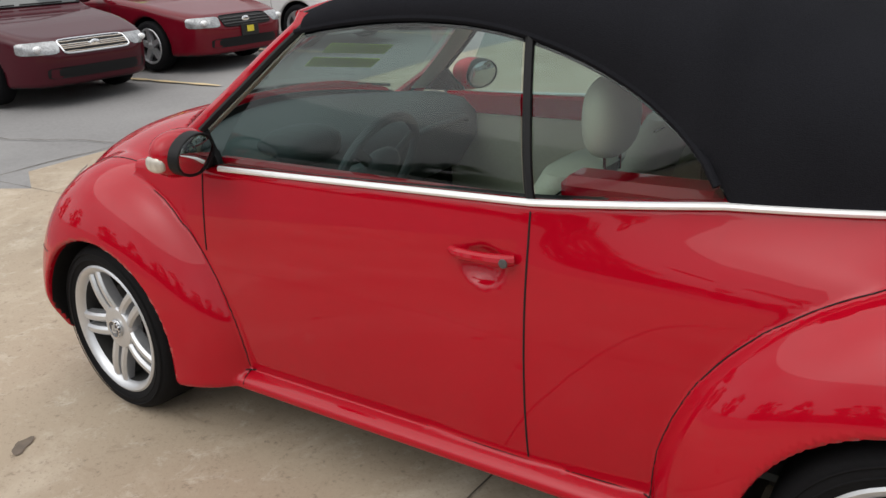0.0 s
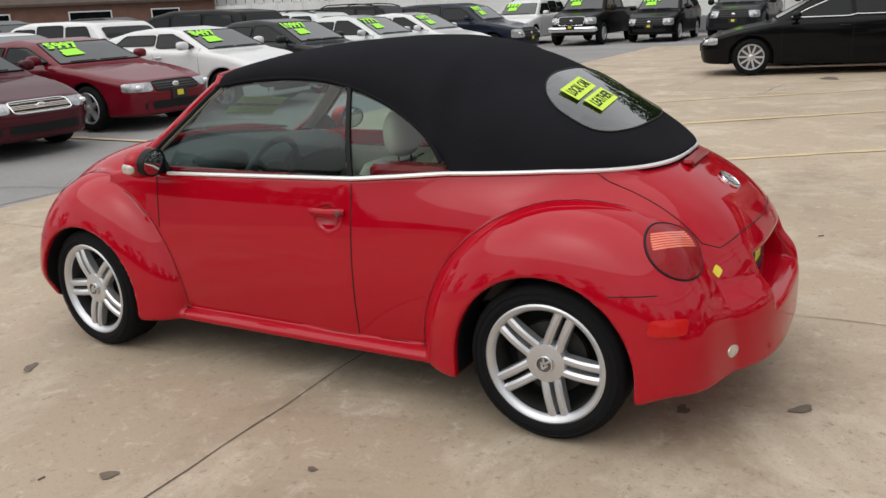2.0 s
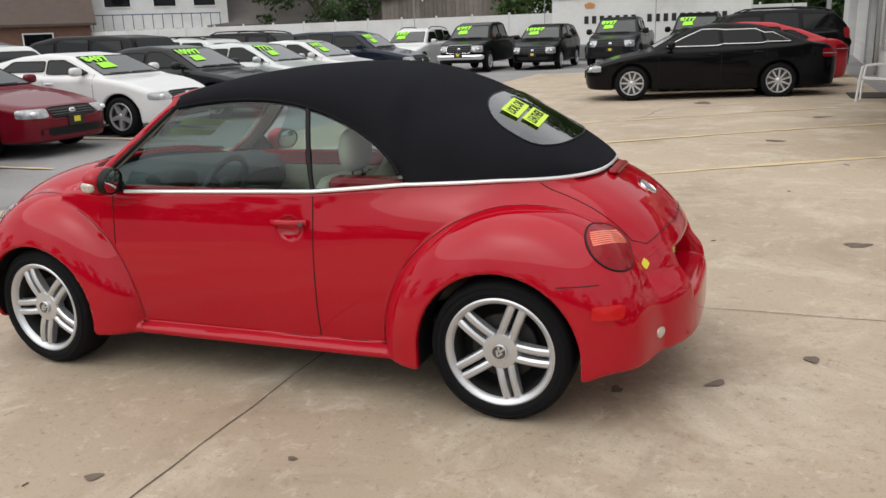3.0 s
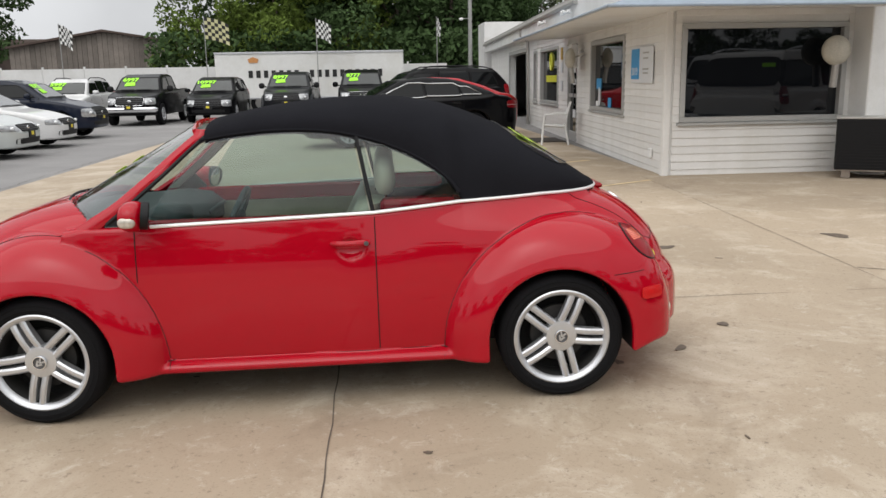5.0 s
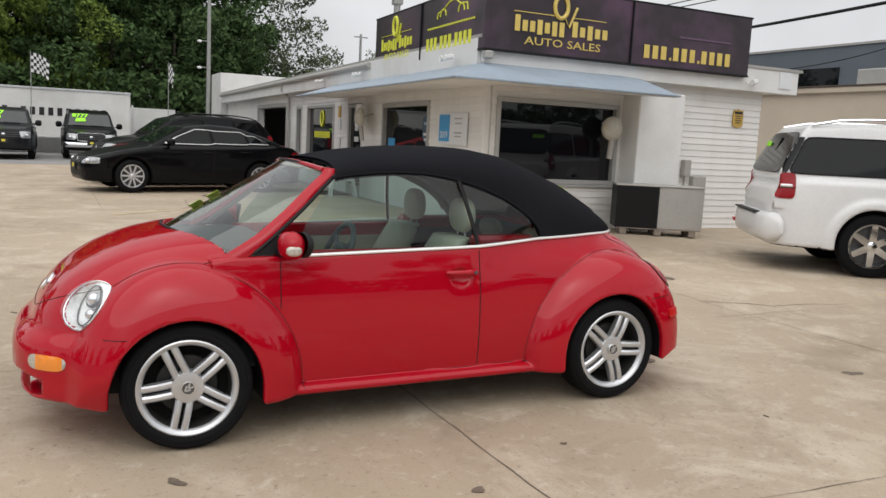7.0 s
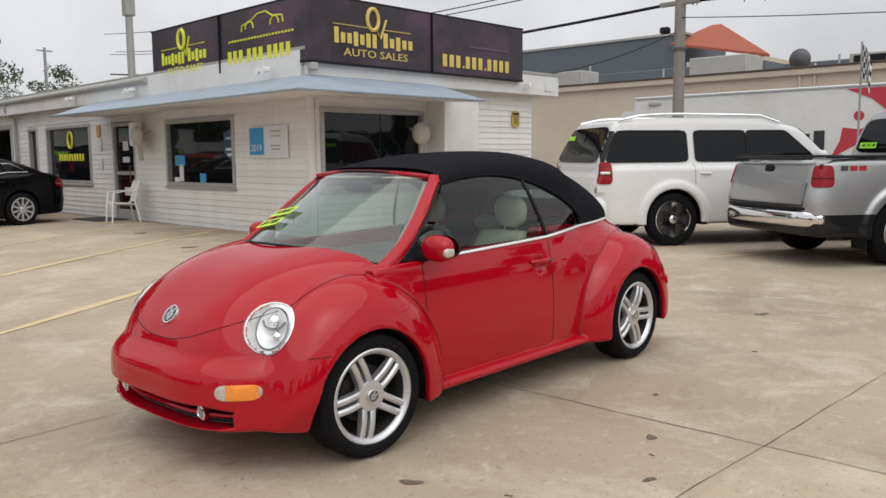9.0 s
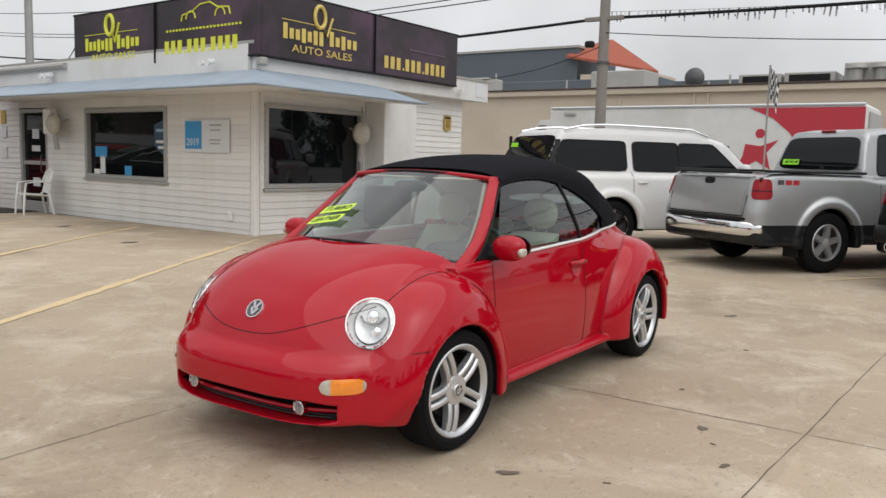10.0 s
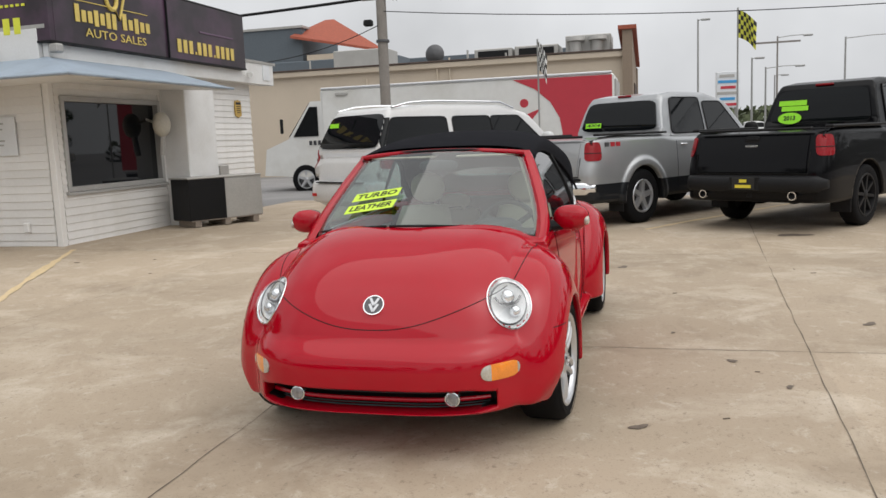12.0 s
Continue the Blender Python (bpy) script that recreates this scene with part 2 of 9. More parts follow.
    def ball(self, c, s, seg=16, rings=10, power=1.0):
        """An ellipsoid at c with half-axes s; power below 1 squares it off."""
        P = []
        for i in range(rings + 1):
            ph = -math.pi / 2 + math.pi * i / rings
            row = []
            for j in range(seg):
                t = 2 * math.pi * j / seg

                def q(v):
                    return math.copysign(abs(v) ** power, v)
                row.append((s[0] * q(math.cos(ph)) * q(math.cos(t)), s[1] * q(math.cos(ph)) * q(math.sin(t)), s[2] * q(math.sin(ph))))
            P.append(row)
        return self.grid(np.array(P) + np.array(c, float), closed_v=True, flip=True)

    def mesh(self, name, material, smooth=False, fix=True):
        me = bpy.data.meshes.new(name)
        V = np.concatenate(self.v) if self.v else np.zeros((0, 3))
        me.from_pydata(V.tolist(), [], self.f)
        if fix and len(self.f) < 60000:
            bm = bmesh.new()
            bm.from_mesh(me)
            bmesh.ops.recalc_face_normals(bm, faces=bm.faces)
            bm.to_mesh(me)
            bm.free()
        if smooth:
            me.shade_smooth()
            if smooth != 1:
                me.set_sharp_from_angle(angle=radians(smooth))
        me.materials.append(material)
        return me


def part(name, geo, material, parent=None, label="", smooth=35, at=None):
    """Links a Geo or a finished mesh as one object under a thing or a part."""
    me = geo if isinstance(geo, bpy.types.Mesh) else geo.mesh(name, material, smooth)
    ob = new(name, me)
    if parent is not None:
        ob.parent = parent
    if at is not None:
        ob.matrix_basis = at
    if label:
        tagged(ob, label=label)
    return ob


def thing(name, label, category, at=None, group="", kind=""):
    ob = new(name)
    ob.empty_display_size = 0.1
    if at is not None:
        ob.matrix_basis = at
    return tagged(ob, label, category, group, kind)


def solid(name, geo, material, label, category, group="", kind="", smooth=35, at=None):
    return tagged(part(name, geo, material, None, "", smooth, at), label, category, group, kind)


def letters(text, size, depth=0.002, bold=0.0, slant=0.0, width=None):
    """Flat letters in the xy plane, centred, as a mesh; width squeezes them to fit."""
    cu = bpy.data.curves.new("letters", "FONT")
    cu.body, cu.size, cu.extrude, cu.offset, cu.shear = text, size, depth, bold, slant
    cu.align_x, cu.align_y, cu.resolution_u = "CENTER", "CENTER", 2
    ob = bpy.data.objects.new("letters", cu)
    scene.collection.objects.link(ob)
    dg = bpy.context.evaluated_depsgraph_get()
    me = bpy.data.meshes.new_from_object(ob.evaluated_get(dg))
    bpy.data.objects.remove(ob)
    if width:
        xs = [v.co.x for v in me.vertices]
        k = width / (max(xs) - min(xs))
        for v in me.vertices:
            v.co.x *= k
    return me


def lettering(name, text, size, material, parent, m, label="", depth=0.002, bold=0.0, slant=0.0, width=None):
    me = letters(text, size, depth, bold, slant, width)
    me.materials.clear()
    me.materials.append(material)
    return part(name, me, material, parent, label, at=m)


# ---------- implicit shapes ----------
def smin(a, b, k):
    h = np.clip(0.5 + 0.5 * (b - a) / k, 0, 1)
    return b * (1 - h) + a * h - k * h * (1 - h)


def smax(a, b, k):
    return -smin(-a, -b, k)


def sstep(a, b, x):
    t = np.clip((x - a) / (b - a), 0, 1)
    return t * t * (3 - 2 * t)


def grad(f, P, e=0.002):
    g = np.empty_like(P)
    for a in range(3):
        d = np.zeros(3)
        d[a] = e
        A, B = P + d, P - d
        g[:, a] = (f(A[:, 0], A[:, 1], A[:, 2]) - f(B[:, 0], B[:, 1], B[:, 2])) / (2 * e)
    return g


def skin(f, lo, hi, h):
    """The surface f = 0 as quads: vertices, faces and outward normals."""
    ax = [np.arange(a, b + h, h) for a, b in zip(lo, hi)]
    X, Y, Z = np.meshgrid(*ax, indexing="ij")
    F = f(X.ravel(), Y.ravel(), Z.ravel()).reshape(X.shape)
    s = F < 0
    nx, ny, nz = (d - 1 for d in F.shape)
    o = np.array(lo, float)
    corners = [(i, j, k) for i in (0, 1) for j in (0, 1) for k in (0, 1)]
    inside_n = np.zeros((nx, ny, nz), np.int8)
    for c0 in corners:
        inside_n += s[tuple(slice(c, c + n) for c, n in zip(c0, (nx, ny, nz)))]
    live = (inside_n > 0) & (inside_n < 8)
    ids = -np.ones((nx, ny, nz), int)
    ids[live] = np.arange(live.sum())
    I = np.argwhere(live)
    acc, cnt = np.zeros((len(I), 3)), np.zeros(len(I))
    for c0 in corners:
        F0 = F[tuple((I + np.array(c0)).T)]
        for a in range(3):
            if c0[a]:
                continue
            c1 = list(c0)
            c1[a] = 1
            F1 = F[tuple((I + np.array(c1)).T)]
            m = (F0 < 0) != (F1 < 0)
            t = np.where(m, F0 / np.where(m, F0 - F1, 1), 0)
            pos = np.zeros((len(I), 3)) + np.array(c0, float)
            pos[:, a] += t
            acc += pos * m[:, None]
            cnt += m
    V = o + (I + acc / np.maximum(cnt, 1)[:, None]) * h
    quads = []
    for a in range(3):
        b, c = (a + 1) % 3, (a + 2) % 3
        s0 = [slice(None)] * 3
        s1 = [slice(None)] * 3
        s0[a], s1[a] = slice(0, -1), slice(1, None)
        A, B = s[tuple(s0)], s[tuple(s1)]
        E = np.argwhere(A != B)
        E = E[(E[:, b] > 0) & (E[:, c] > 0) & (E[:, b] < F.shape[b] - 1) & (E[:, c] < F.shape[c] - 1)]
        inside = A[tuple(E.T)]
        eb, ec = np.eye(3, dtype=int)[b], np.eye(3, dtype=int)[c]
        q = np.stack([ids[tuple((E - eb - ec).T)], ids[tuple((E - ec).T)], ids[tuple(E.T)], ids[tuple((E - eb).T)]], 1)
        q[~inside] = q[~inside][:, ::-1]
        quads.append(q)
    Q = np.concatenate(quads)
    for _ in range(4):
        g = grad(f, V)
        d = -f(V[:, 0], V[:, 1], V[:, 2])[:, None] * g / ((g * g).sum(1)[:, None] + 1e-9)
        ln = np.linalg.norm(d, axis=1)[:, None]
        V = V + d * np.minimum(1, 0.6 * h / (ln + 1e-12))
    g = grad(f, V)
    return V, Q, g / (np.linalg.norm(g, axis=1)[:, None] + 1e-12)


def skin_mesh(name, V, Q, N, material):
    """A mesh of some of the quads, shaded by the shape's own normals."""
    used, inv = np.unique(Q.ravel(), return_inverse=True)
    me = bpy.data.meshes.new(name)
    me.from_pydata(V[used].tolist(), [], inv.reshape(-1, 4).tolist())
    me.shade_smooth()
    me.normals_split_custom_set_from_vertices(N[used].tolist())
    me.materials.append(material)
    return me


def cast(f, O, D, far=3.0, steps=48):
    """Where rays from O along D first enter f < 0."""
    O, D = np.asarray(O, float).reshape(-1, 3), np.asarray(D, float)
    D = np.broadcast_to(D / np.linalg.norm(D, axis=-1, keepdims=True), O.shape)
    t, lo, hi, done = np.zeros(len(O)), np.zeros(len(O)), np.full(len(O), far), np.zeros(len(O), bool)
    for i in range(1, steps + 1):
        t = far * i / steps
        P = O + D * t
        m = (f(P[:, 0], P[:, 1], P[:, 2]) < 0) & ~done
        hi[m], lo[m] = t, far * (i - 1) / steps
        done |= m
    for _ in range(12):
        mid = (lo + hi) / 2
        P = O + D * mid[:, None]
        m = f(P[:, 0], P[:, 1], P[:, 2]) < 0
        hi, lo = np.where(m, mid, hi), np.where(m, lo, mid)
    return O + D * hi[:, None]


def decal(f, centre, D, U, W, outline, lift=0.004, n=9, bulge=0.0, far=1.5):
    """A sheet laid on f = 0: a patch about centre, spanned by U and W, seen along D. outline maps the unit square to (u, w)."""
    D = np.array(D, float) / np.linalg.norm(D)
    U, W, C = np.array(U, float), np.array(W, float), np.array(centre, float)
    G = np.array([[outline(i / (n - 1) * 2 - 1, j / (n - 1) * 2 - 1) for j in range(n)] for i in range(n)])
    O = C - D * far / 2 + G[..., :1] * U + G[..., 1:] * W
    P = cast(f, O.reshape(-1, 3), D, far).reshape(n, n, 3)
    r = np.maximum(np.abs(np.linspace(-1, 1, n))[:, None], np.abs(np.linspace(-1, 1, n))[None])
    return P - D * (lift + bulge * (1 - r ** 2))[..., None]


def oval(a, b, p=2.0):
    """The unit square onto an oval of half-axes a, b."""
    def g(u, v):
        m = max(abs(u), abs(v))
        if m < 1e-9:
            return 0.0, 0.0
        n = (abs(u) ** p + abs(v) ** p) ** (1 / p)
        return a * u * m / n, b * v * m / n
    return g


def quad_outline(p00, p10, p11, p01):
    def g(u, v):
        s, t = (u + 1) / 2, (v + 1) / 2
        return tuple((1 - s) * (1 - t) * p00[k] + s * (1 - t) * p10[k] + s * t * p11[k] + (1 - s) * t * p01[k] for k in (0, 1))
    return g


def laid(name, P, thick, material, parent, inward, label=""):
    """A thin solid from a laid sheet."""
    g = Geo()
    g.slab(P, P + np.array(inward, float) / np.linalg.norm(inward) * thick)
    return part(name, g, material, parent, label, smooth=40)
# ---------- ground ----------
def ground_z(x, y):
    """The lot falls a little from the building to the car."""
    return 0.012 * min(max(x, -5.0), 2.5) + 0.13 * min(max((y - 1.0) / 6.0, 0), 1) + 0.05 * min(max((x - 3.5) / 3.5, 0), 1) * (1 - min(max((y - 1.0) / 6.0, 0), 1))


def concrete_mat():
    """Sun-bleached tan concrete: pale scuffs, brown blotches, aggregate specks."""
    m, n, l, p = _mat("worn_concrete")
    tc = n.new("ShaderNodeTexCoord")
    pos = n.new("ShaderNodeNewGeometry").outputs["Position"]

    def noise_tex(scale, detail, rough, dist=0.0):
        t = n.new("ShaderNodeTexNoise")
        t.inputs["Scale"].default_value, t.inputs["Detail"].default_value, t.inputs["Roughness"].default_value, t.inputs["Distortion"].default_value = scale, detail, rough, dist
        l.new(pos, t.inputs["Vector"])
        return t.outputs["Fac"]

    def ramp(src, a, b, hi):
        q = n.new("ShaderNodeMapRange")
        q.inputs["From Min"].default_value, q.inputs["From Max"].default_value, q.inputs["To Max"].default_value = a, b, hi
        l.new(src, q.inputs["Value"])
        return q.outputs["Result"]

    def mix(fac, a, col):
        x = n.new("ShaderNodeMix")
        x.data_type = "RGBA"
        l.new(fac, x.inputs["Factor"])
        if isinstance(a, tuple):
            x.inputs["A"].default_value = (*a, 1)
        else:
            l.new(a, x.inputs["A"])
        x.inputs["B"].default_value = (*col, 1)
        return x.outputs["Result"]
    c = mix(ramp(noise_tex(0.35, 3, 0.5), 0.4, 0.66, 0.85), (0.430, 0.348, 0.258), (0.345, 0.276, 0.200))
    c = mix(ramp(noise_tex(1.3, 8, 0.68, 0.6), 0.50, 0.68, 0.70), c, (0.58, 0.505, 0.405))
    c = mix(ramp(noise_tex(0.8, 7, 0.7, 0.4), 0.54, 0.72, 0.72), c, (0.235, 0.180, 0.128))
    c = mix(ramp(noise_tex(7, 8, 0.78, 0.5), 0.55, 0.70, 0.62), c, (0.60, 0.54, 0.455))
    c = mix(ramp(noise_tex(26, 5, 0.75), 0.58, 0.70, 0.70), c, (0.17, 0.130, 0.094))
    c = mix(ramp(noise_tex(3.2, 9, 0.8, 1.2), 0.60, 0.70, 0.55), c, (0.20, 0.150, 0.106))
    c = mix(ramp(noise_tex(85, 3, 0.6), 0.58, 0.70, 0.45), c, (0.20, 0.158, 0.118))
    rnd = n.new("ShaderNodeObjectInfo").outputs["Random"]
    v = n.new("ShaderNodeMapRange")
    v.inputs["To Min"].default_value, v.inputs["To Max"].default_value = 0.95, 1.05
    l.new(rnd, v.inputs["Value"])
    sc = n.new("ShaderNodeVectorMath")
    sc.operation = "SCALE"
    l.new(c, sc.inputs[0])
    l.new(v.outputs["Result"], sc.inputs["Scale"])
    l.new(sc.outputs[0], p.inputs["Base Color"])
    l.new(ramp(noise_tex(1.6, 6, 0.6), 0.3, 0.7, 0.9), p.inputs["Roughness"])
    rr = n.new("ShaderNodeMapRange")
    rr.inputs["To Min"].default_value, rr.inputs["To Max"].default_value = 0.55, 0.85
    l.new(noise_tex(1.6, 6, 0.6), rr.inputs["Value"])
    l.new(rr.outputs["Result"], p.inputs["Roughness"])
    p.inputs["Specular IOR Level"].default_value = 0.35
    bp = n.new("ShaderNodeBump")
    bp.inputs["Strength"].default_value, bp.inputs["Distance"].default_value = 0.3, 0.006
    l.new(noise_tex(45, 6, 0.7), bp.inputs["Height"])
    l.new(bp.outputs["Normal"], p.inputs["Normal"])
    return m


CONCRETE = concrete_mat()
ASPHALT = mat("grey_asphalt", (0.235, 0.228, 0.226), rough=0.9, var=0.18, scale=0.5, fine=30, bump=0.5, bump_scale=120,
              stain=(0.32, 0.312, 0.305), stain_amt=0.6, stain_scale=0.35)
LINEPAINT = mat("worn_line_paint", (0.62, 0.48, 0.28), rough=0.8, var=0.2, scale=5, fine=40, stain=(0.44, 0.35, 0.25), stain_amt=0.55, stain_scale=5)
CRACK = mat("dark_joint", (0.10, 0.080, 0.062), rough=0.95, var=0.3, scale=3, fine=30)
OIL = mat("oil_stain", (0.13, 0.10, 0.075), rough=0.7, var=0.3, scale=6, fine=30)


def sheet(x0, x1, y0, y1, nx, ny, dz):
    xs, ys = np.linspace(x0, x1, nx), np.linspace(y0, y1, ny)
    return np.array([[(x, y, ground_z(x, y) + dz) for y in ys] for x in xs])


g = Geo()
xs = [-2500, -300, -80, -40] + list(np.linspace(-30, 40, 36)) + [60, 120, 400, 2500]
ys = [-2500, -300, -60, -25] + list(np.linspace(-14, 40, 28)) + [60, 120, 400, 2500]
g.grid(np.array([[(x, y, ground_z(x, y) - 0.012) for y in ys] for x in xs]))
solid("ground", g, ASPHALT, "worn grey asphalt of the car lot", "ground", kind="structure", smooth=1)


def ribbon(pts, width, dz, wob=0.0, seed=1):
    """A strip along the ground through points, with a slightly uneven line."""
    rnd = random.Random(seed)
    P = []
    for (xa, ya), (xb, yb) in zip(pts, pts[1:]):
        n = max(2, int(math.hypot(xb - xa, yb - ya) / 0.18))
        for i in range(n):
            s = i / n
            P.append((xa + (xb - xa) * s, ya + (yb - ya) * s))
    P.append(pts[-1])
    P = np.array(P)
    T = np.gradient(P, axis=0)
    T /= np.linalg.norm(T, axis=1)[:, None]
    Nn = np.stack([-T[:, 1], T[:, 0]], 1)
    off = np.array([rnd.uniform(-wob, wob) for _ in P])
    wid = np.array([width * rnd.uniform(0.3, 0.9) if wob else width for _ in P])
    P = P + Nn * off[:, None]
    A, B = P + Nn * wid[:, None] / 2, P - Nn * wid[:, None] / 2
    return np.array([[(a[0], a[1], ground_z(*a) + dz), (b[0], b[1], ground_z(*b) + dz)] for a, b in zip(A, B)])


def line_on_ground(name, pts, width, material, label, dz=0.004, wob=0.0, seed=1):
    g = Geo()
    g.grid(ribbon(pts, width, dz, wob, seed))
    return solid(name, g, material, label, name.replace("_", " "), kind="structure", smooth=1)


# joints between the slabs, worn lines, cracks and spots
for k, (pts, w) in enumerate([([(0.12, -8.3), (0.12, 0.84)], 0.012), ([(-5.1, 0.86), (4.12, 0.86)], 0.011), ([(-5.1, -1.91), (8.2, -2.58)], 0.011),
                              ([(4.12, -8.3), (4.10, 6.8)], 0.013), ([(4.12, 0.86), (11, 0.84)], 0.010), ([(-5.1, 3.9), (4.1, 3.9)], 0.007), ([(-5.1, -5.25), (8.2, -5.3)], 0.012),
                              ([(8.2, -8.3), (8.15, 6.8)], 0.012), ([(-5.1, 10.0), (4.3, 10.1)], 0.009), ([(-1.0, 10.0), (-0.95, 22)], 0.012), ([(-5.1, 16), (4.3, 16)], 0.01)]):
    line_on_ground("slab_joint", pts, w * 0.7, CRACK, "dark narrow joint between concrete slabs", 0.0035, 0.006, k)
for k, pts in enumerate([[(-12, 1.6), (-9, 2.0), (-7.2, 1.55), (-5.3, 2.1)], [(-5.25, -8), (-5.2, 3), (-5.28, 12), (-5.1, 24)], [(-11, -3), (-8, -2.2), (-5.3, -2.6)],
                          [(4.12, 1.45), (4.7, 1.1), (5.6, 0.95)], [(2.0, 12.2), (0.6, 11.6), (0.4, 10.1)]]):
    line_on_ground("crack", pts, 0.02, CRACK, "jagged crack in the paving", 0.0038, 0.04, 30 + k)
for k, (a, b) in enumerate([((-1.5, 3.48), (4.1, 6.42)), ((-0.4, 6.55), (3.95, 9.2)), ((-0.9, 9.0), (3.4, 11.5)), ((6.3, -1.1), (9.9, -3.55)), ((6.4, 1.2), (9.6, -0.9)), ((5.6, -4.0), (9.2, -6.5)),
                             ((-6.6, 4.5), (-11.5, 4.5)), ((-6.6, 7.1), (-11.5, 7.1)), ((-6.6, 9.7), (-11.5, 9.7))]):
    line_on_ground("parking_line", [a, b], 0.15, LINEPAINT, "faded yellow painted parking line", 0.005, 0.004, 50 + k)


def spot(x, y, r, seed, material, label, stretch=1.0, ang=0.0):
    rnd = random.Random(seed)
    n = 18
    ph = [rnd.uniform(0, 6.28) for _ in range(3)]
    ring = []
    for i in range(n):
        a = 2 * math.pi * i / n
        q = r * (1 + 0.22 * math.sin(2 * a + ph[0]) + 0.16 * math.sin(3 * a + ph[1]) + 0.1 * math.sin(5 * a + ph[2]))
        u, v = q * math.cos(a) * stretch, q * math.sin(a)
        px, py = x + u * math.cos(ang) - v * math.sin(ang), y + u * math.sin(ang) + v * math.cos(ang)
        ring.append((px, py, ground_z(px, py) + 0.0042))
    g = Geo()
    g.add([(x, y, ground_z(x, y) + 0.0042)] + ring, [[0, 1 + i, 1 + (i + 1) % n] for i in range(n)])
    return solid("stain", g, material, label, "stain", group="stains on the concrete", kind="structure", smooth=1)


for k, (x, y, r) in enumerate([(-0.13, -1.69, 0.025), (2.08, -0.20, 0.030), (1.66, -0.38, 0.026), (-1.34, -1.15, 0.03), (-0.62, -1.95, 0.02), (0.55, -1.35, 0.014), (2.5, 0.2, 0.03), (-2.3, -1.6, 0.025),
                               (0.9, -2.7, 0.035), (3.3, -0.9, 0.05), (2.9, 2.4, 0.06), (-3.1, -0.4, 0.03), (1.2, 12.6, 0.16), (2.4, 7.2, 0.07), (3.1, 10.0, 0.09), (-2.9, 2.2, 0.06), (5.6, -2.9, 0.12), (4.6, 2.6, 0.08)]):
    spot(x, y, r, k, OIL, "dark oil spot on the concrete", 1.5, k * 0.7)
rnd = random.Random(4)
for k in range(26):
    x, y = rnd.uniform(-4.8, 4), rnd.uniform(-3.5, 6)
    g = Geo()
    a = rnd.uniform(0, 3.1)
    L_ = rnd.uniform(0.012, 0.035)
    g.box((x, y, ground_z(x, y) + 0.003), (L_ * 2, L_ * 0.5, 0.005), 0.001, rz=a)
    solid("dry_leaf", g, OIL, "small dry leaf scrap on the concrete", "leaf", group="scraps on the concrete")
# concrete apron, slab by slab
SLABX = [-5.12, -3.88, 0.12, 4.12, 8.15, 12.2]
SLABY = [-14.0, -8.3, -5.25, -2.2, 0.85, 3.9, 6.86]
def concrete_slab(x0, x1, y0, y1):
    nx, ny = max(2, int((x1 - x0) / 0.9)), max(2, int((y1 - y0) / 0.9))
    g = Geo()
    top = sheet(x0, x1, y0, y1, nx, ny, 0.0)
    g.slab(top, top - np.array([0, 0, 0.1]))
    return part("slab", g, CONCRETE, apron, smooth=20)


apron = thing("pavement", "tan worn concrete apron of large slabs", "pavement", kind="structure")
for i in range(5):
    for j in range(6):
        concrete_slab(SLABX[i], SLABX[i + 1], SLABY[j], SLABY[j + 1])
for x0, x1 in ((-5.12, -0.97), (-0.97, 4.44)):
    for y0, y1 in ((6.86, 10.05), (10.05, 16.0), (16.0, 25.0)):
        concrete_slab(x0, x1, y0, y1)
# ---------- the sales office ----------
SIDING = mat("white_siding", (0.74, 0.73, 0.71), rough=0.5, var=0.04, scale=1.5, fine=30, stain=(0.55, 0.53, 0.48), stain_amt=0.4, stain_scale=1.3, random=0.05)
FRAMEG = mat("grey_window_frame", (0.42, 0.42, 0.41), rough=0.45, metal=0.3, var=0.08)
AWNING = mat("blue_grey_awning", (0.30, 0.36, 0.43), rough=0.6, var=0.08, scale=1.2, fine=40, stain=(0.22, 0.26, 0.31), stain_amt=0.5, stain_scale=2)
SIGNBLK = mat("sign_face", (0.030, 0.020, 0.028), rough=0.35, var=0.5, scale=0.9, fine=3, stain=(0.10, 0.045, 0.09), stain_amt=0.7, stain_scale=0.9)
GOLD = mat("gold_print", (0.66, 0.50, 0.13), rough=0.45, var=0.15)
ACID = mat("acid_yellow_print", (0.70, 0.72, 0.06), rough=0.45, var=0.08)
# near-black colour puts the shade of the unlit rooms into their surfaces
ROOMSHADE = mat("room_shade", (0.03, 0.03, 0.032), rough=0.8, var=0.3, scale=1, fine=6)
GREYMETAL = mat("grey_sheet_metal", (0.42, 0.41, 0.39), rough=0.5, metal=0.4, var=0.1, scale=3, fine=40)
DARKGLASS = mat("dark_mirror_glass", (0.005, 0.006, 0.008), rough=0.02, var=0.2, spec=0.4)
BLUEP = mat("blue_print", (0.05, 0.30, 0.60), rough=0.5, var=0.05)
POSTER = mat("poster_white", (0.70, 0.72, 0.74), rough=0.4, var=0.05)
WOODP = mat("grey_timber", (0.24, 0.20, 0.165), rough=0.85, var=0.3, scale=5, fine=70, bump=0.4, bump_scale=60)
RUST = mat("faded_yellow_plate", (0.50, 0.33, 0.08), rough=0.5, var=0.2)

CX, CY, GZ = 4.44, 6.86, 0.10
WTOP = 2.78
SIDE = Matrix.Translation((CX, CY, 0)) @ Matrix.Rotation(-0.045, 4, "Z") @ Matrix.Translation((-CX, -CY, 0))


def beside(ob):
    """Swings a thing of the long side round the corner: that wall is not square to the front."""
    ob.matrix_basis = SIDE @ ob.matrix_basis
    return ob



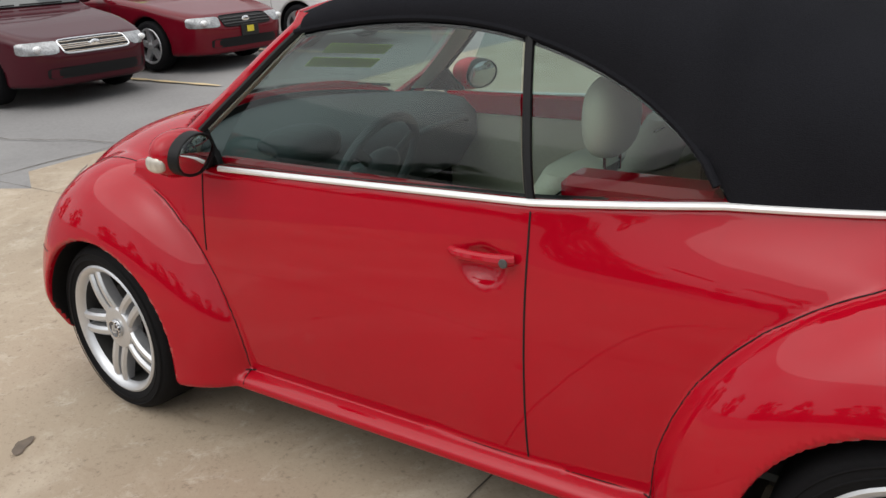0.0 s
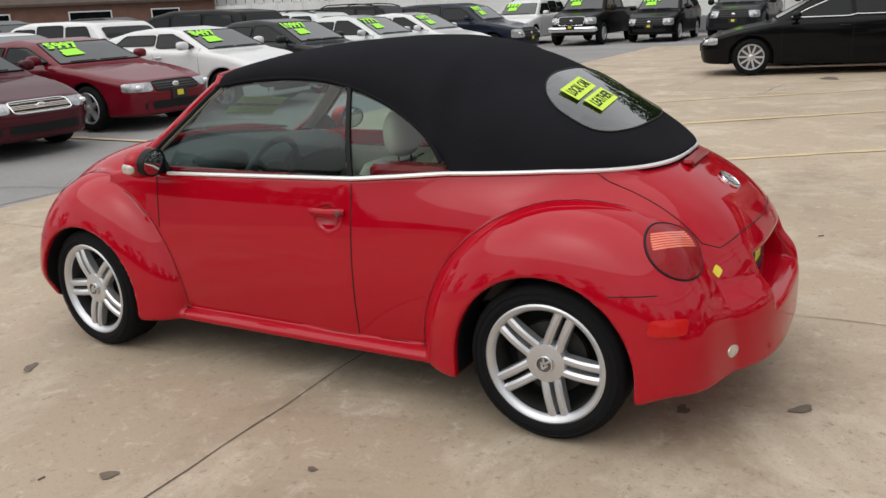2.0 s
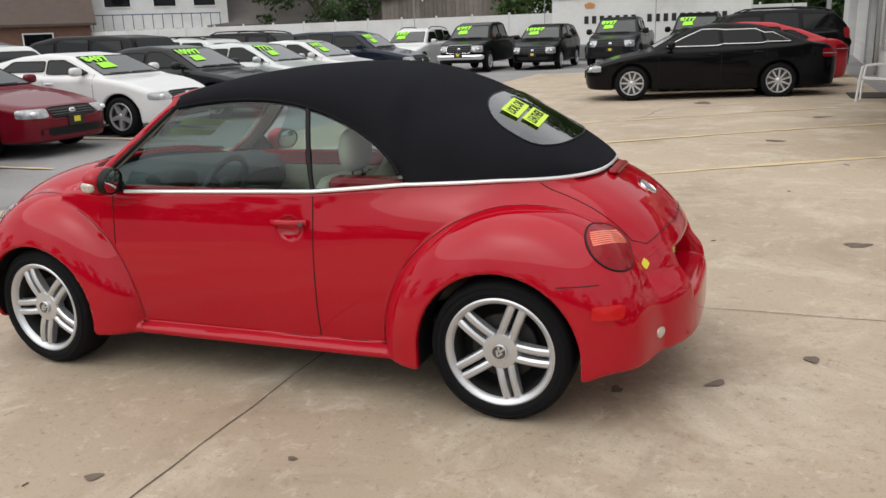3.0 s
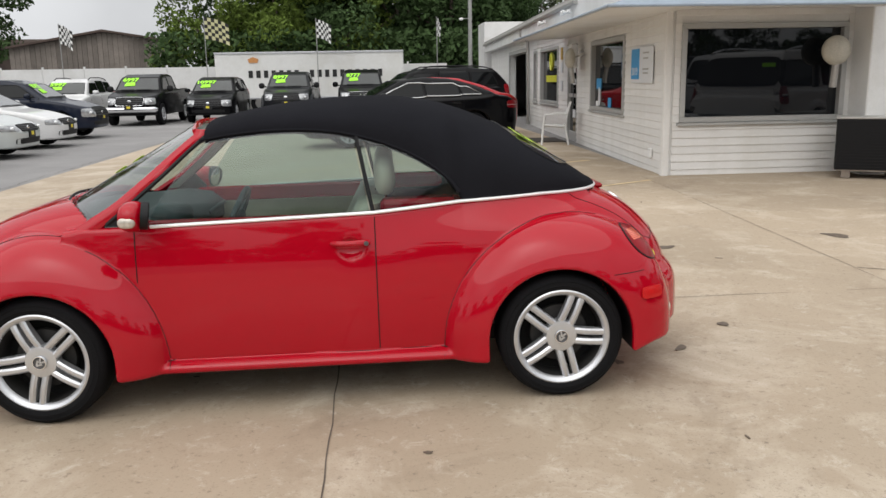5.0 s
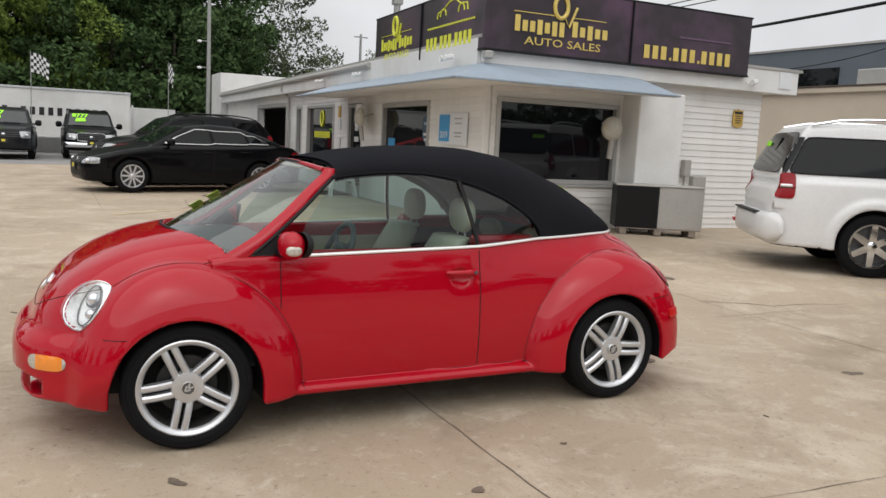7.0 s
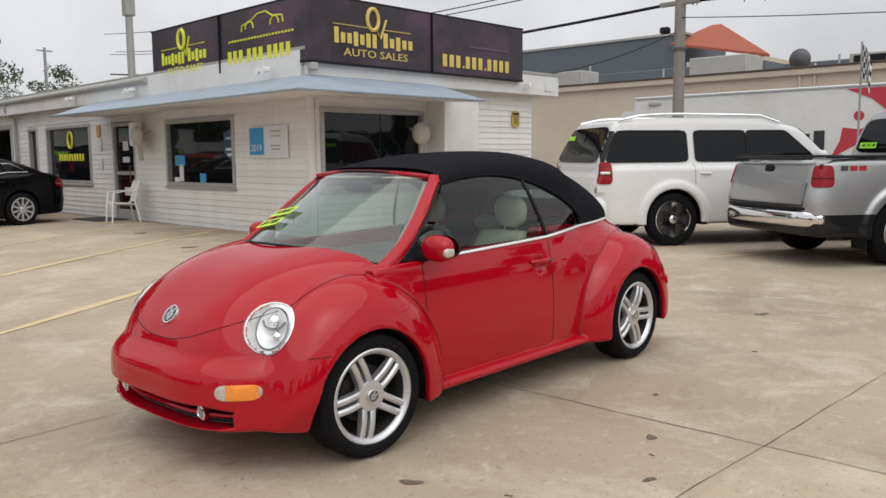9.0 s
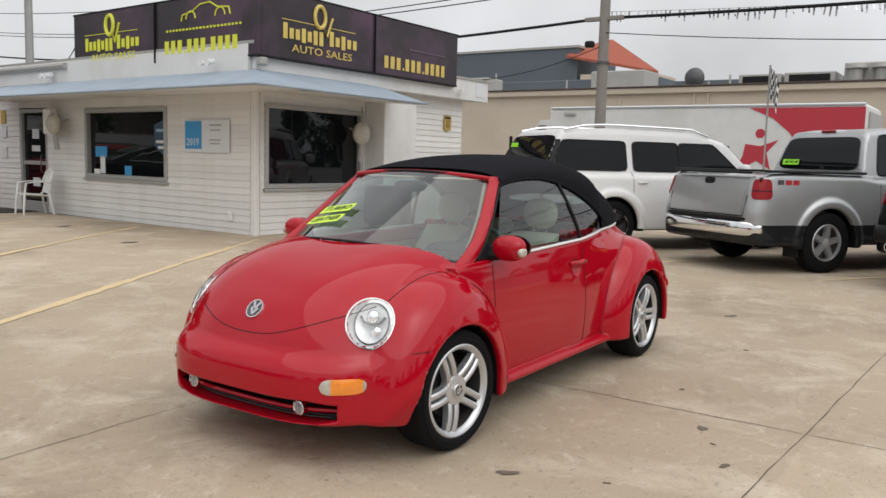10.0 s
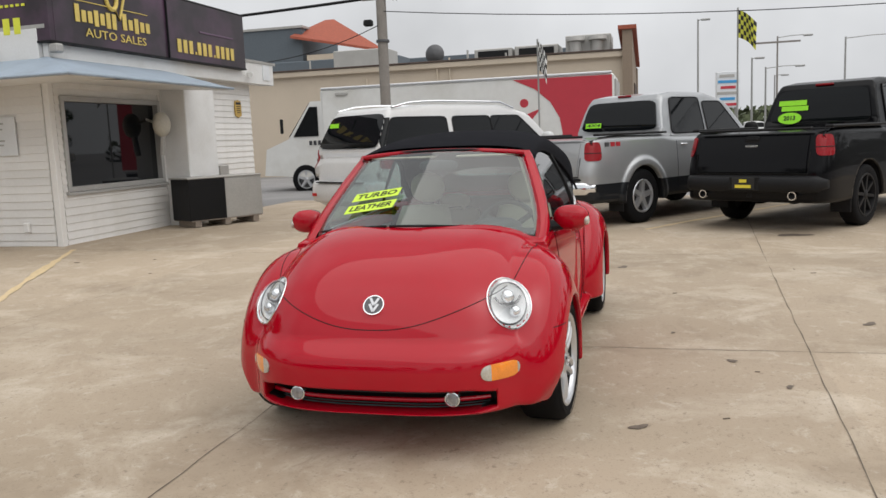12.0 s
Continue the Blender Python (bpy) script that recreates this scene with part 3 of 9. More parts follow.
def wall_with_holes(name, axis, fixed, a0, a1, z0, z1, holes, thick, label):
    """A wall in blocks round its openings; axis is the one that it runs along."""
    w = thing(name, label, "wall", kind="structure")
    cuts = sorted({a0, a1, *[h[0] for h in holes], *[h[1] for h in holes]})
    g = Geo()
    for b0, b1 in zip(cuts, cuts[1:]):
        mid = (b0 + b1) / 2
        spans = [(z0, z1)]
        for h0, h1, hz0, hz1 in holes:
            if h0 < mid < h1:
                spans = [(z0, hz0), (hz1, z1)]
        for s0, s1 in spans:
            if s1 - s0 > 0.01:
                c = (mid, fixed + thick / 2, (s0 + s1) / 2) if axis == "x" else (fixed + thick / 2, mid, (s0 + s1) / 2)
                s = (b1 - b0, thick, s1 - s0) if axis == "x" else (thick, b1 - b0, s1 - s0)
                g.box(c, s)
    part("wall_core", g, WHITEP, w, smooth=None)
    return w


BOARD = {}


def clapboards(parent, axis, fixed, a0, a1, z0, z1, holes, pitch=0.112):
    """Overlapping siding boards on the outer face of a wall."""
    z = z0
    while z < z1 - 0.02:
        h = min(pitch, z1 - z)
        spans = [(a0, a1)]
        for h0, h1, hz0, hz1 in holes:
            if hz0 - 0.05 < z + h / 2 < hz1 + 0.05:
                nxt = []
                for s0, s1 in spans:
                    if h1 <= s0 or h0 >= s1:
                        nxt.append((s0, s1))
                    else:
                        nxt += [p for p in ((s0, h0), (h1, s1)) if p[1] - p[0] > 0.03]
                spans = nxt
        for s0, s1 in spans:
            key = (axis, round(s1 - s0, 3), round(h, 3))
            if key not in BOARD:
                L_ = s1 - s0
                prof = [(-0.004, 0.0), (-0.024, 0.0), (-0.026, 0.006), (-0.010, h + 0.012), (-0.002, h + 0.012)]
                g = Geo()
                if axis == "x":
                    g.prism([(p[0], p[1]) for p in prof], "x", 0, L_)
                else:
                    v = [(p[0], 0, p[1]) for p in prof] + [(p[0], L_, p[1]) for p in prof]
                    n = len(prof)
                    g.add(v, [list(range(n)), list(range(n, 2 * n))[::-1]] + [[(i + 1) % n, i, i + n, (i + 1) % n + n] for i in range(n)])
                BOARD[key] = g.mesh("siding_board", SIDING, None)
            at = pose(s0, fixed, z) if axis == "x" else pose(fixed, s0, z)
            part("siding_board", BOARD[key], SIDING, parent, at=at)
        z += pitch


def window_unit(name, axis, fixed, a0, a1, z0, z1, pane, label, fw=0.075, mullions=()):
    """A framed window set in a wall; the frame stands a little proud."""
    w = thing(name, label, "window", kind="structure")
    def bx(u0, u1, v0, v1, d0, d1):
        if axis == "x":
            return ((u0 + u1) / 2, fixed + (d0 + d1) / 2, (v0 + v1) / 2), (u1 - u0, d1 - d0, v1 - v0)
        return (fixed + (d0 + d1) / 2, (u0 + u1) / 2, (v0 + v1) / 2), (d1 - d0, u1 - u0, v1 - v0)
    for u0, u1, v0, v1 in ((a0, a1, z1 - fw, z1), (a0, a1, z0, z0 + fw), (a0, a0 + fw, z0 + fw, z1 - fw), (a1 - fw, a1, z0 + fw, z1 - fw)):
        part("window_frame", Geo().box(*bx(u0, u1, v0, v1, -0.05, 0.10), 0.006), FRAMEG, w)
    for m in mullions:
        part("mullion", Geo().box(*bx(m - 0.03, m + 0.03, z0 + fw, z1 - fw, -0.03, 0.08), 0.005), FRAMEG, w)
    part("sill", Geo().box(*bx(a0 - 0.03, a1 + 0.03, z0 - 0.045, z0 - 0.003, -0.075, 0.05), 0.006), FRAMEG, w)
    part("pane", Geo().box(*bx(a0 + fw, a1 - fw, z0 + fw, z1 - fw, 0.045, 0.053)), pane, w)
    return w


front_holes = [(4.62, 7.02, 0.90, 2.26)]
wf = wall_with_holes("wall_front", "x", CY, CX, 10.3, GZ, WTOP, front_holes, 0.2, "white clapboard front wall of the sales office")
clapboards(wf, "x", CY, CX + 0.09, 10.3, GZ + 0.02, WTOP, front_holes)
side_holes = [(9.15, 11.80, 0.92, 2.22), (13.26, 14.42, GZ, 2.28), (15.6, 18.45, 0.88, 2.30), (19.1, 19.76, 0.88, 2.30), (21.2, 26.0, GZ, 2.34)]
ws = wall_with_holes("wall_side", "y", CX, CY, 33.3, GZ, WTOP, side_holes, 0.2, "white clapboard long side wall of the sales office")
clapboards(ws, "y", CX, CY + 0.09, 33.3, GZ + 0.02, WTOP, side_holes)
beside(ws)
for nm, geo in (("wall_back", Geo().box((10.2, 20.2, 1.45), (0.2, 26.0, 2.7))), ("wall_end", Geo().box((7.37, 33.2, 1.45), (5.45, 0.2, 2.7)))):
    beside(solid(nm, geo, WHITEP, "plain white outer wall of the sales office", "wall", kind="structure", smooth=None))
solid("office_floor", Geo().prism([(4.65, 7.08), (10.08, 7.08), (11.25, 33.1), (5.82, 33.1)], "z", 0.10, 0.14), ROOMSHADE, "floor inside the sales office, its shade painted in", "floor", kind="structure")
solid("ceiling", Geo().prism([(4.66, 7.09), (10.07, 7.09), (11.24, 33.09), (5.83, 33.09)], "z", 2.70, 2.745), ROOMSHADE, "ceiling inside the sales office, its shade painted in", "ceiling", kind="structure")
solid("trim", Geo().box((CX - 0.005, CY - 0.005, 1.45), (0.10, 0.10, 2.68), 0.01), SIDING, "white corner post of the siding", "trim", kind="structure")
window_unit("window_1", "x", CY, 4.62, 7.02, 0.90, 2.26, DARKGLASS, "wide dark shop window in a grey metal frame")
beside(window_unit("window_2", "y", CX, 9.15, 11.80, 0.92, 2.22, DGLASS, "shop window with stickers in a grey metal frame"))
beside(window_unit("window_3", "y", CX, 15.6, 18.45, 0.88, 2.30, DGLASS, "shop window with yellow lettering in a grey frame"))
beside(window_unit("window_4", "y", CX, 19.1, 19.76, 0.88, 2.30, DGLASS, "narrow window in a grey frame beside the garage bay"))
# door
dr = thing("door_1", "grey-framed glass entrance door, closed", "door", kind="structure")
for c, s in (((CX + 0.03, 13.31, 1.2), (0.1, 0.08, 2.12)), ((CX + 0.03, 14.37, 1.2), (0.1, 0.08, 2.12)), ((CX + 0.03, 13.84, 2.22), (0.1, 1.14, 0.08)), ((CX + 0.04, 13.84, 0.24), (0.06, 0.98, 0.22)), ((CX + 0.04, 13.84, 1.15), (0.06, 0.98, 0.08))):
    part("door_frame", Geo().box(c, s, 0.008), FRAMEG, dr)
part("pane", Geo().box((CX + 0.05, 13.84, 1.2), (0.01, 0.98, 2.0)), DGLASS, dr)
part("door_handle", Geo().tube([(CX - 0.02, 13.46, 0.95), (CX - 0.06, 13.46, 0.97), (CX - 0.06, 13.46, 1.3), (CX - 0.02, 13.46, 1.32)], 0.012, 8), STEEL, dr)
for z, w, h in ((1.75, 0.28, 0.2), (1.45, 0.34, 0.12), (0.75, 0.3, 0.18)):
    part("notice", Geo().box((CX + 0.035, 13.84, z), (0.004, w, h)), POSTER, dr)
beside(dr)
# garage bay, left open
# near-black sheet paints the shade seen through the bay opening
beside(solid("garage_bay", Geo().box((CX + 3.2, 23.6, 1.2), (0.05, 5.6, 2.2)), ROOMSHADE, "back wall of the open garage bay, its shade painted in", "garage bay", kind="structure"))
for nm, c, q in (("garage_trim_top", (CX - 0.01, 23.6, 2.40), (0.08, 5.0, 0.12)), ("garage_trim_near", (CX - 0.01, 21.14, 1.22), (0.08, 0.12, 2.24)), ("garage_trim_far", (CX - 0.01, 26.06, 1.22), (0.08, 0.12, 2.24))):
    beside(solid(nm, Geo().box(c, q, 0.01), FRAMEG, "grey trim round the garage bay", "trim", kind="structure"))
# fascia and roof
for nm, c, s in (("fascia_front", (7.55, 6.62, 2.90), (6.7, 0.10, 0.42)), ("fascia_side", (4.19, 20.1, 2.90), (0.10, 26.86, 0.42)), ("soffit_front", (7.55, 6.76, 2.715), (6.7, 0.2, 0.03)), ("soffit_side", (4.34, 20.1, 2.715), (0.2, 26.6, 0.03))):
    ob = solid(nm, Geo().box(c, s, 0.008), WHITEP, "white painted roof edge board", "trim", kind="structure")
    if nm.endswith("side"):
        beside(ob)
solid("roof", Geo().prism([(4.13, 6.55), (10.98, 6.55), (12.20, 33.7), (5.35, 33.7)], "z", 3.105, 3.155), GREYMETAL, "low grey roof of the sales office", "roof", kind="structure")
beside(solid("gutter", Geo().tube([(4.10, 11.9, 3.02), (4.10, 33.5, 3.02)], 0.06, 8), GREYMETAL, "grey roof gutter", "trim", kind="structure"))
solid("parapet_block", Geo().box((7.45, 34.9, 2.06), (4.2, 2.2, 4.0), 0.01), WHITEP, "plain white block building beyond the office", "building", kind="structure")
beside(solid("downpipe", Geo().tube([(4.12, 20.6, 2.98), (4.12, 20.6, 2.8), (4.34, 20.6, 2.6), (4.36, 20.6, 0.15)], 0.05, 8), GREYMETAL, "grey rain downpipe on the side wall", "downpipe"))
# awning, hipped round the corner
g = Geo()
zi, zo, xo, yo = 2.74, 2.40, 3.20, 5.56
A0, A1, A2 = (6.75, 6.60, zi), (4.20, 6.60, zi), (4.53, 14.0, zi)
B0, B1, B2 = (7.16, yo - 0.06, zo), (xo, yo - 0.06, zo), (xo + 0.38, 14.8, zo)
aw = thing("awning", "blue-grey sheet awning wrapping the office corner", "awning", kind="structure")
for nm, q in (("awning_sheet", (A0, A1, B1, B0)), ("awning_sheet", (A1, A2, B2, B1)), ("awning_end", (A0, B0, (7.22, 6.6, zi - 0.02), (7.0, 6.6, zi))), ("awning_end", (A2, (4.53, 14.8, zi - 0.02), B2, B2))):
    q = np.array(q, float)
    P = np.array([[q[0] * (1 - t) + q[1] * t for t in np.linspace(0, 1, 9)], [q[3] * (1 - t) + q[2] * t for t in np.linspace(0, 1, 9)]]) if nm == "awning_sheet" else np.array([[q[0], q[1]], [q[3], q[2]]])
    part(nm, Geo().slab(P, P - np.array([0, 0, 0.02])), AWNING, aw, smooth=20)
part("awning_hem", Geo().tube([B0, B1, B2], 0.018, 6), AWNING, aw)
part("awning_under", Geo().slab(np.array([[(xo + 0.02, yo + 0.02, zo - 0.01), (xo + 0.40, 14.45, zo - 0.01)], [(4.42, yo + 0.02, zo + 0.03), (4.76, 14.45, zo + 0.03)]]), np.array([[(xo + 0.02, yo + 0.02, zo - 0.025), (xo + 0.40, 14.45, zo - 0.025)], [(4.42, yo + 0.02, zo + 0.015), (4.76, 14.45, zo + 0.015)]])), WHITEP, aw)
part("awning_under", Geo().slab(np.array([[(4.42, yo + 0.02, zo - 0.01), (4.42, 6.84, zo + 0.06)], [(7.18, yo + 0.02, zo - 0.01), (7.0, 6.84, zo + 0.06)]]), np.array([[(4.42, yo + 0.02, zo - 0.025), (4.42, 6.84, zo + 0.045)], [(7.18, yo + 0.02, zo - 0.025), (7.0, 6.84, zo + 0.045)]])), WHITEP, aw)
# white pier beside the window
solid("pier", Geo().box((7.58, 6.62, 1.30), (0.96, 0.46, 2.40), 0.015), WHITEP, "smooth white boxed pier on the front wall", "pier", kind="structure")


def sign_board(name, axis, fixed, a0, a1, z0, z1, ink, flip, label):
    """A printed sign band; the maker's mark and the numbers are plain shapes."""
    sg = thing(name, label, "sign")
    L_ = a1 - a0

    def P(u, v, d=0.0):
        a = a0 + u * L_ if not flip else a1 - u * L_
        z = z0 + v * (z1 - z0)
        return (a, fixed - d, z) if axis == "x" else (fixed - d, a, z)

    def bar(nm, u, v, w, h, mt, rot=0.0):
        c = P(u, v, 0.008)
        s = (w * L_, 0.012, h * (z1 - z0)) if axis == "x" else (0.012, w * L_, h * (z1 - z0))
        return part(nm, Geo().box(c, s, 0.002), mt, sg)
    cc = P(0.5, 0.5, -0.05)
    part("sign_panel", Geo().box(cc, (L_, 0.1, z1 - z0) if axis == "x" else (0.1, L_, z1 - z0), 0.008), SIGNBLK, sg, "black and plum printed panel")
    part("sign_edge", Geo().box(P(0.5, 1.0, -0.05), (L_ + 0.03, 0.115, 0.03) if axis == "x" else (0.115, L_ + 0.03, 0.03), 0.004), BLACK, sg)
    part("sign_edge", Geo().box(P(0.5, 0.0, -0.05), (L_ + 0.03, 0.115, 0.03) if axis == "x" else (0.115, L_ + 0.03, 0.03), 0.004), BLACK, sg)
    part("sign_edge", Geo().box(P(0.5, 0.5, -0.012), (0.02, 0.09, z1 - z0) if axis == "x" else (0.09, 0.02, z1 - z0)), BLACK, sg)
    # round mark with a tick
    R = 0.17
    th = np.linspace(0, 2 * math.pi, 25)
    c = np.array(P(0.235, 0.74, 0.008))
    e = np.array([1.0, 0, 0]) if axis == "x" else np.array([0, -1.0 if flip else 1.0, 0])
    up = np.array([0, 0, 1.0])
    part("round_mark", Geo().tube(np.array([c + e * R * 0.72 * math.cos(t) + up * R * math.sin(t) for t in th]), 0.035, 6, cap=False), ink, sg)
    part("tick_mark", Geo().tube(np.array([c + e * 0.06 - up * 0.12, c + e * 0.16 - up * 0.30, c + e * 0.30 + up * 0.02]), 0.022, 6), ink, sg)
    bar("name_rule", 0.15, 0.60, 0.15, 0.012, ink)
    bar("name_rule", 0.34, 0.60, 0.12, 0.012, ink)
    # the name, as blocks
    for k in range(7):
        bar("name_block", 0.088 + k * 0.0255, 0.40 + (0.03 if k == 0 else 0), 0.017, 0.24 if k == 0 else 0.16 + 0.06 * (k in (3, 5, 6)), ink)
    for k in range(5):
        bar("name_block", 0.288 + k * 0.0275, 0.40 + (0.03 if k == 0 else 0), 0.018, 0.24 if k == 0 else 0.15 + 0.07 * (k == 2), ink)
    # plain words
    m = Matrix.Translation(P(0.25, 0.18, 0.010)) @ (pose(0, 0, 0, 90, 0, 0) if axis == "x" else pose(0, 0, 0, 90, 0, -90))
    lettering("lettering", "AUTO SALES", 0.17, ink if axis == "y" else GOLD, sg, m, depth=0.003, width=0.27 * L_)
    # number line, as blocks
    x = 0.555
    for k in range(12):
        if k in (3, 7):
            bar("number_block", x + 0.002, 0.145, 0.008, 0.045, ink)
            x += 0.016
        else:
            bar("number_block", x + 0.008, 0.23, 0.021, 0.215, ink)
            x += 0.034
    if axis == "y":
        for q in range(22):
            bar("web_line", 0.565 + q * 0.0172, 0.50, 0.010, 0.034, ACID)
        # outline of a sports car
        car = [(-1.0, -0.1), (-0.95, 0.12), (-0.55, 0.2), (-0.2, 0.42), (0.2, 0.45), (0.5, 0.25), (0.95, 0.2), (1.0, -0.05)]
        cc = np.array(P(0.76, 0.68, 0.008))
        part("car_outline", Geo().tube(np.array([cc + e * 0.62 * a + up * 0.45 * b for a, b in car]), 0.013, 6), ACID, sg)
        for q in (-0.6, 0.6):
            part("wheel_outline", Geo().tube(np.array([cc + e * (0.62 * q + 0.12 * math.cos(t)) + up * (0.12 * math.sin(t) - 0.02) for t in np.linspace(0, math.pi, 12)]), 0.013, 6), ACID, sg)
    else:
        bar("web_line", 0.80, 0.52, 0.22, 0.03, mat("faint_print", (0.12, 0.07, 0.12), rough=0.4))
    return sg


sign_board("sign_board", "x", 6.46, 4.22, 9.5, 2.93, 3.94, GOLD, False, "long black sign band with gold print over the office front")
side_sign = sign_board("sign_board", "y", 4.15, 6.46, 11.65, 2.93, 3.92, ACID, True, "long black sign band with yellow print over the office side")
beside(side_sign)
# small fixtures on the walls
solid("camera_box", Geo().box((4.20, 6.45, 2.84), (0.14, 0.14, 0.12), 0.02), GREYMETAL, "small grey junction box at the roof corner", "box")
for x, y, k in ((4.02, 7.4, 0), (4.06, 12.4, 1), (4.06, 15.6, 2), (9.75, 6.52, 3)):
    lg = thing("flood_light", "small white twin flood light under the roof edge", "lamp", group="flood lights on the office")
    lg.matrix_basis = pose(x, y, 2.86) if k == 3 else SIDE @ pose(x, y, 2.86)
    part("lamp_base", Geo().box((0, 0, 0), (0.08, 0.12, 0.08), 0.015), WHITEPL, lg)
    for d in (-0.09, 0.09):
        part("lamp_head", Geo().lathe([(0.02, 0), (0.045, -0.05), (0.055, -0.10), (0.0, -0.095)], 14, "x", (-0.05, d, -0.03)), WHITEPL, lg)
wp = thing("warning_plate", "yellow shield-shaped security plate on the siding", "plate")
part("shield", Geo().prism([(9.60, 2.06), (9.72, 2.02), (9.84, 2.06), (9.845, 2.24), (9.83, 2.35), (9.79, 2.34), (9.72, 2.37), (9.65, 2.34), (9.61, 2.35), (9.595, 2.24)], "y", 6.805, 6.825), RUST, wp)
part("print_band", Geo().box((9.72, 6.802, 2.30), (0.19, 0.006, 0.045)), INK, wp)
for k, z in enumerate((2.24, 2.20, 2.16, 2.12)):
    part("print_line", Geo().box((9.72, 6.802, z), (0.15 - 0.03 * (k % 2), 0.006, 0.014)), INK, wp)
solid("notice_plate", Geo().box((10.55, 6.56, 2.93), (0.30, 0.02, 0.30), 0.004), POSTER, "white notice on the roof edge", "notice")
beside(solid("warning_plate", Geo().box((4.40, 15.08, 2.10), (0.02, 0.20, 0.28), 0.006), RUST, "yellow security plate beside the door", "plate"))
for z in (1.78, 1.35):
    beside(solid("notice", Geo().box((4.40, 15.06, z), (0.015, 0.22, 0.24), 0.003), POSTER, "white notice beside the door", "notice"))
ps = thing("wall_poster", "white poster with a blue square on the siding", "poster")
part("sheet", Geo().box((4.395, 8.02, 1.72), (0.02, 1.18, 0.54), 0.004), POSTER, ps)
part("blue_square", Geo().box((4.38, 8.36, 1.74), (0.012, 0.44, 0.46), 0.003), BLUEP, ps)
lettering("lettering", "2019", 0.17, POSTER, ps, Matrix.Translation((4.372, 8.36, 1.62)) @ pose(0, 0, 0, 90, 0, -90), depth=0.002)
for k, z in enumerate((1.9, 1.82, 1.66, 1.6)):
    part("print_line", Geo().box((4.382, 7.78, z), (0.008, 0.30 - 0.05 * (k % 2), 0.022)), GREYMETAL, ps)
beside(ps)
# stickers in the side windows
st = thing("window_badge", "dark blue shield sticker in the window", "sticker")
part("shield", Geo().prism([(9.35, 2.0), (9.62, 1.92), (9.62, 1.55), (9.35, 1.38), (9.08, 1.55), (9.08, 1.92)][::-1], "x", CX + 0.035, CX + 0.043), mat("slate_blue", (0.03, 0.07, 0.12), rough=0.4), st)
for z, w in ((1.82, 0.4), (1.62, 0.42), (1.52, 0.3)):
    part("print_line", Geo().box((CX + 0.032, 9.35, z), (0.006, w, 0.05)), mat("pale_blue_print", (0.30, 0.45, 0.55), rough=0.5) if z > 1.8 else POSTER, st)
beside(st)
for y, z, w, h, mt, lab in ((11.35, 1.42, 0.4, 0.2, BLUEP, "blue sticker in the window"), (11.3, 1.18, 0.16, 0.34, POSTER, "paper notice in the window"), (9.15, 1.15, 0.2, 0.32, POSTER, "paper notice in the window"), (11.5, 1.02, 0.2, 0.14, WHITEPL, "white box on the window ledge"), (10.45, 1.05, 0.22, 0.24, BLUEP, "blue box on the window ledge")):
    beside(solid("window_notice", Geo().box((CX + 0.036, y, z), (0.008, w, h)), mt, lab, "notice"))
qm = thing("window_lettering", "yellow mark and name blocks on the window", "lettering")
th = np.linspace(0, 2 * math.pi, 21)
part("round_mark", Geo().tube(np.stack([np.full(21, CX + 0.03), 17.0 + 0.15 * np.cos(th), 1.95 + 0.2 * np.sin(th)], 1), 0.03, 6, cap=False), ACID, qm)
for k in range(10):
    part("name_block", Geo().box((CX + 0.03, 16.25 + k * 0.165, 1.52), (0.01, 0.10, 0.17)), ACID, qm)
beside(qm)
# two lamps on arms with shades
def shade_lamp(x, y, z, axis):
    lp = thing("wall_lamp", "round white weathered lamp head on the wall", "lamp", group="wall lamps on the office")
    lp.matrix_basis = pose(x, y, z) if axis == "x" else SIDE @ pose(x, y, z, 0, 0, -90)
    part("lamp_head", Geo().lathe([(0.0, -0.10), (0.12, -0.09), (0.19, -0.04), (0.205, 0.0), (0.19, 0.05), (0.10, 0.09), (0.0, 0.10)], 22, "y"), mat("weathered_cream", (0.48, 0.45, 0.38), rough=0.6, var=0.2), lp, smooth=1)
    part("lamp_stem", Geo().tube([(0.02, 0.02, -0.18), (0.02, 0.06, -0.5)], 0.05, 8), GREYMETAL, lp)
    part("lamp_arm", Geo().tube([(0, 0.05, 0), (0, 0.3, 0.1)], 0.02, 6), GREYMETAL, lp)


shade_lamp(6.74, 6.62, 1.86, "x")
shade_lamp(4.10, 12.4, 1.93, "y")
beside(solid("white_box", Geo().box((4.22, 12.75, 1.98), (0.16, 0.30, 0.5), 0.03), WHITEPL, "white plastic meter box on the wall", "box"))
for x, z, s in ((8.55, 1.25, (0.16, 0.12, 0.30)), (8.85, 0.92, (0.30, 0.14, 0.38))):
    solid("meter_box", Geo().box((x, 6.78, z), s, 0.015), GREYMETAL, "grey electric meter box on the siding", "box")
solid("conduit", Geo().tube([(8.55, 6.80, 1.1), (8.55, 6.80, 0.5), (8.45, 6.80, 0.3)], 0.018, 8), GREYMETAL, "grey conduit pipe on the siding", "pipe")
solid("conduit", Geo().tube([(8.85, 6.80, 0.75), (8.82, 6.80, 0.2)], 0.015, 8), GREYMETAL, "grey conduit pipe on the siding", "pipe")
beside(solid("wall_socket", Geo().box((4.39, 7.41, 0.43), (0.05, 0.09, 0.14), 0.01), WHITEPL, "small white outlet box low on the wall", "outlet"))
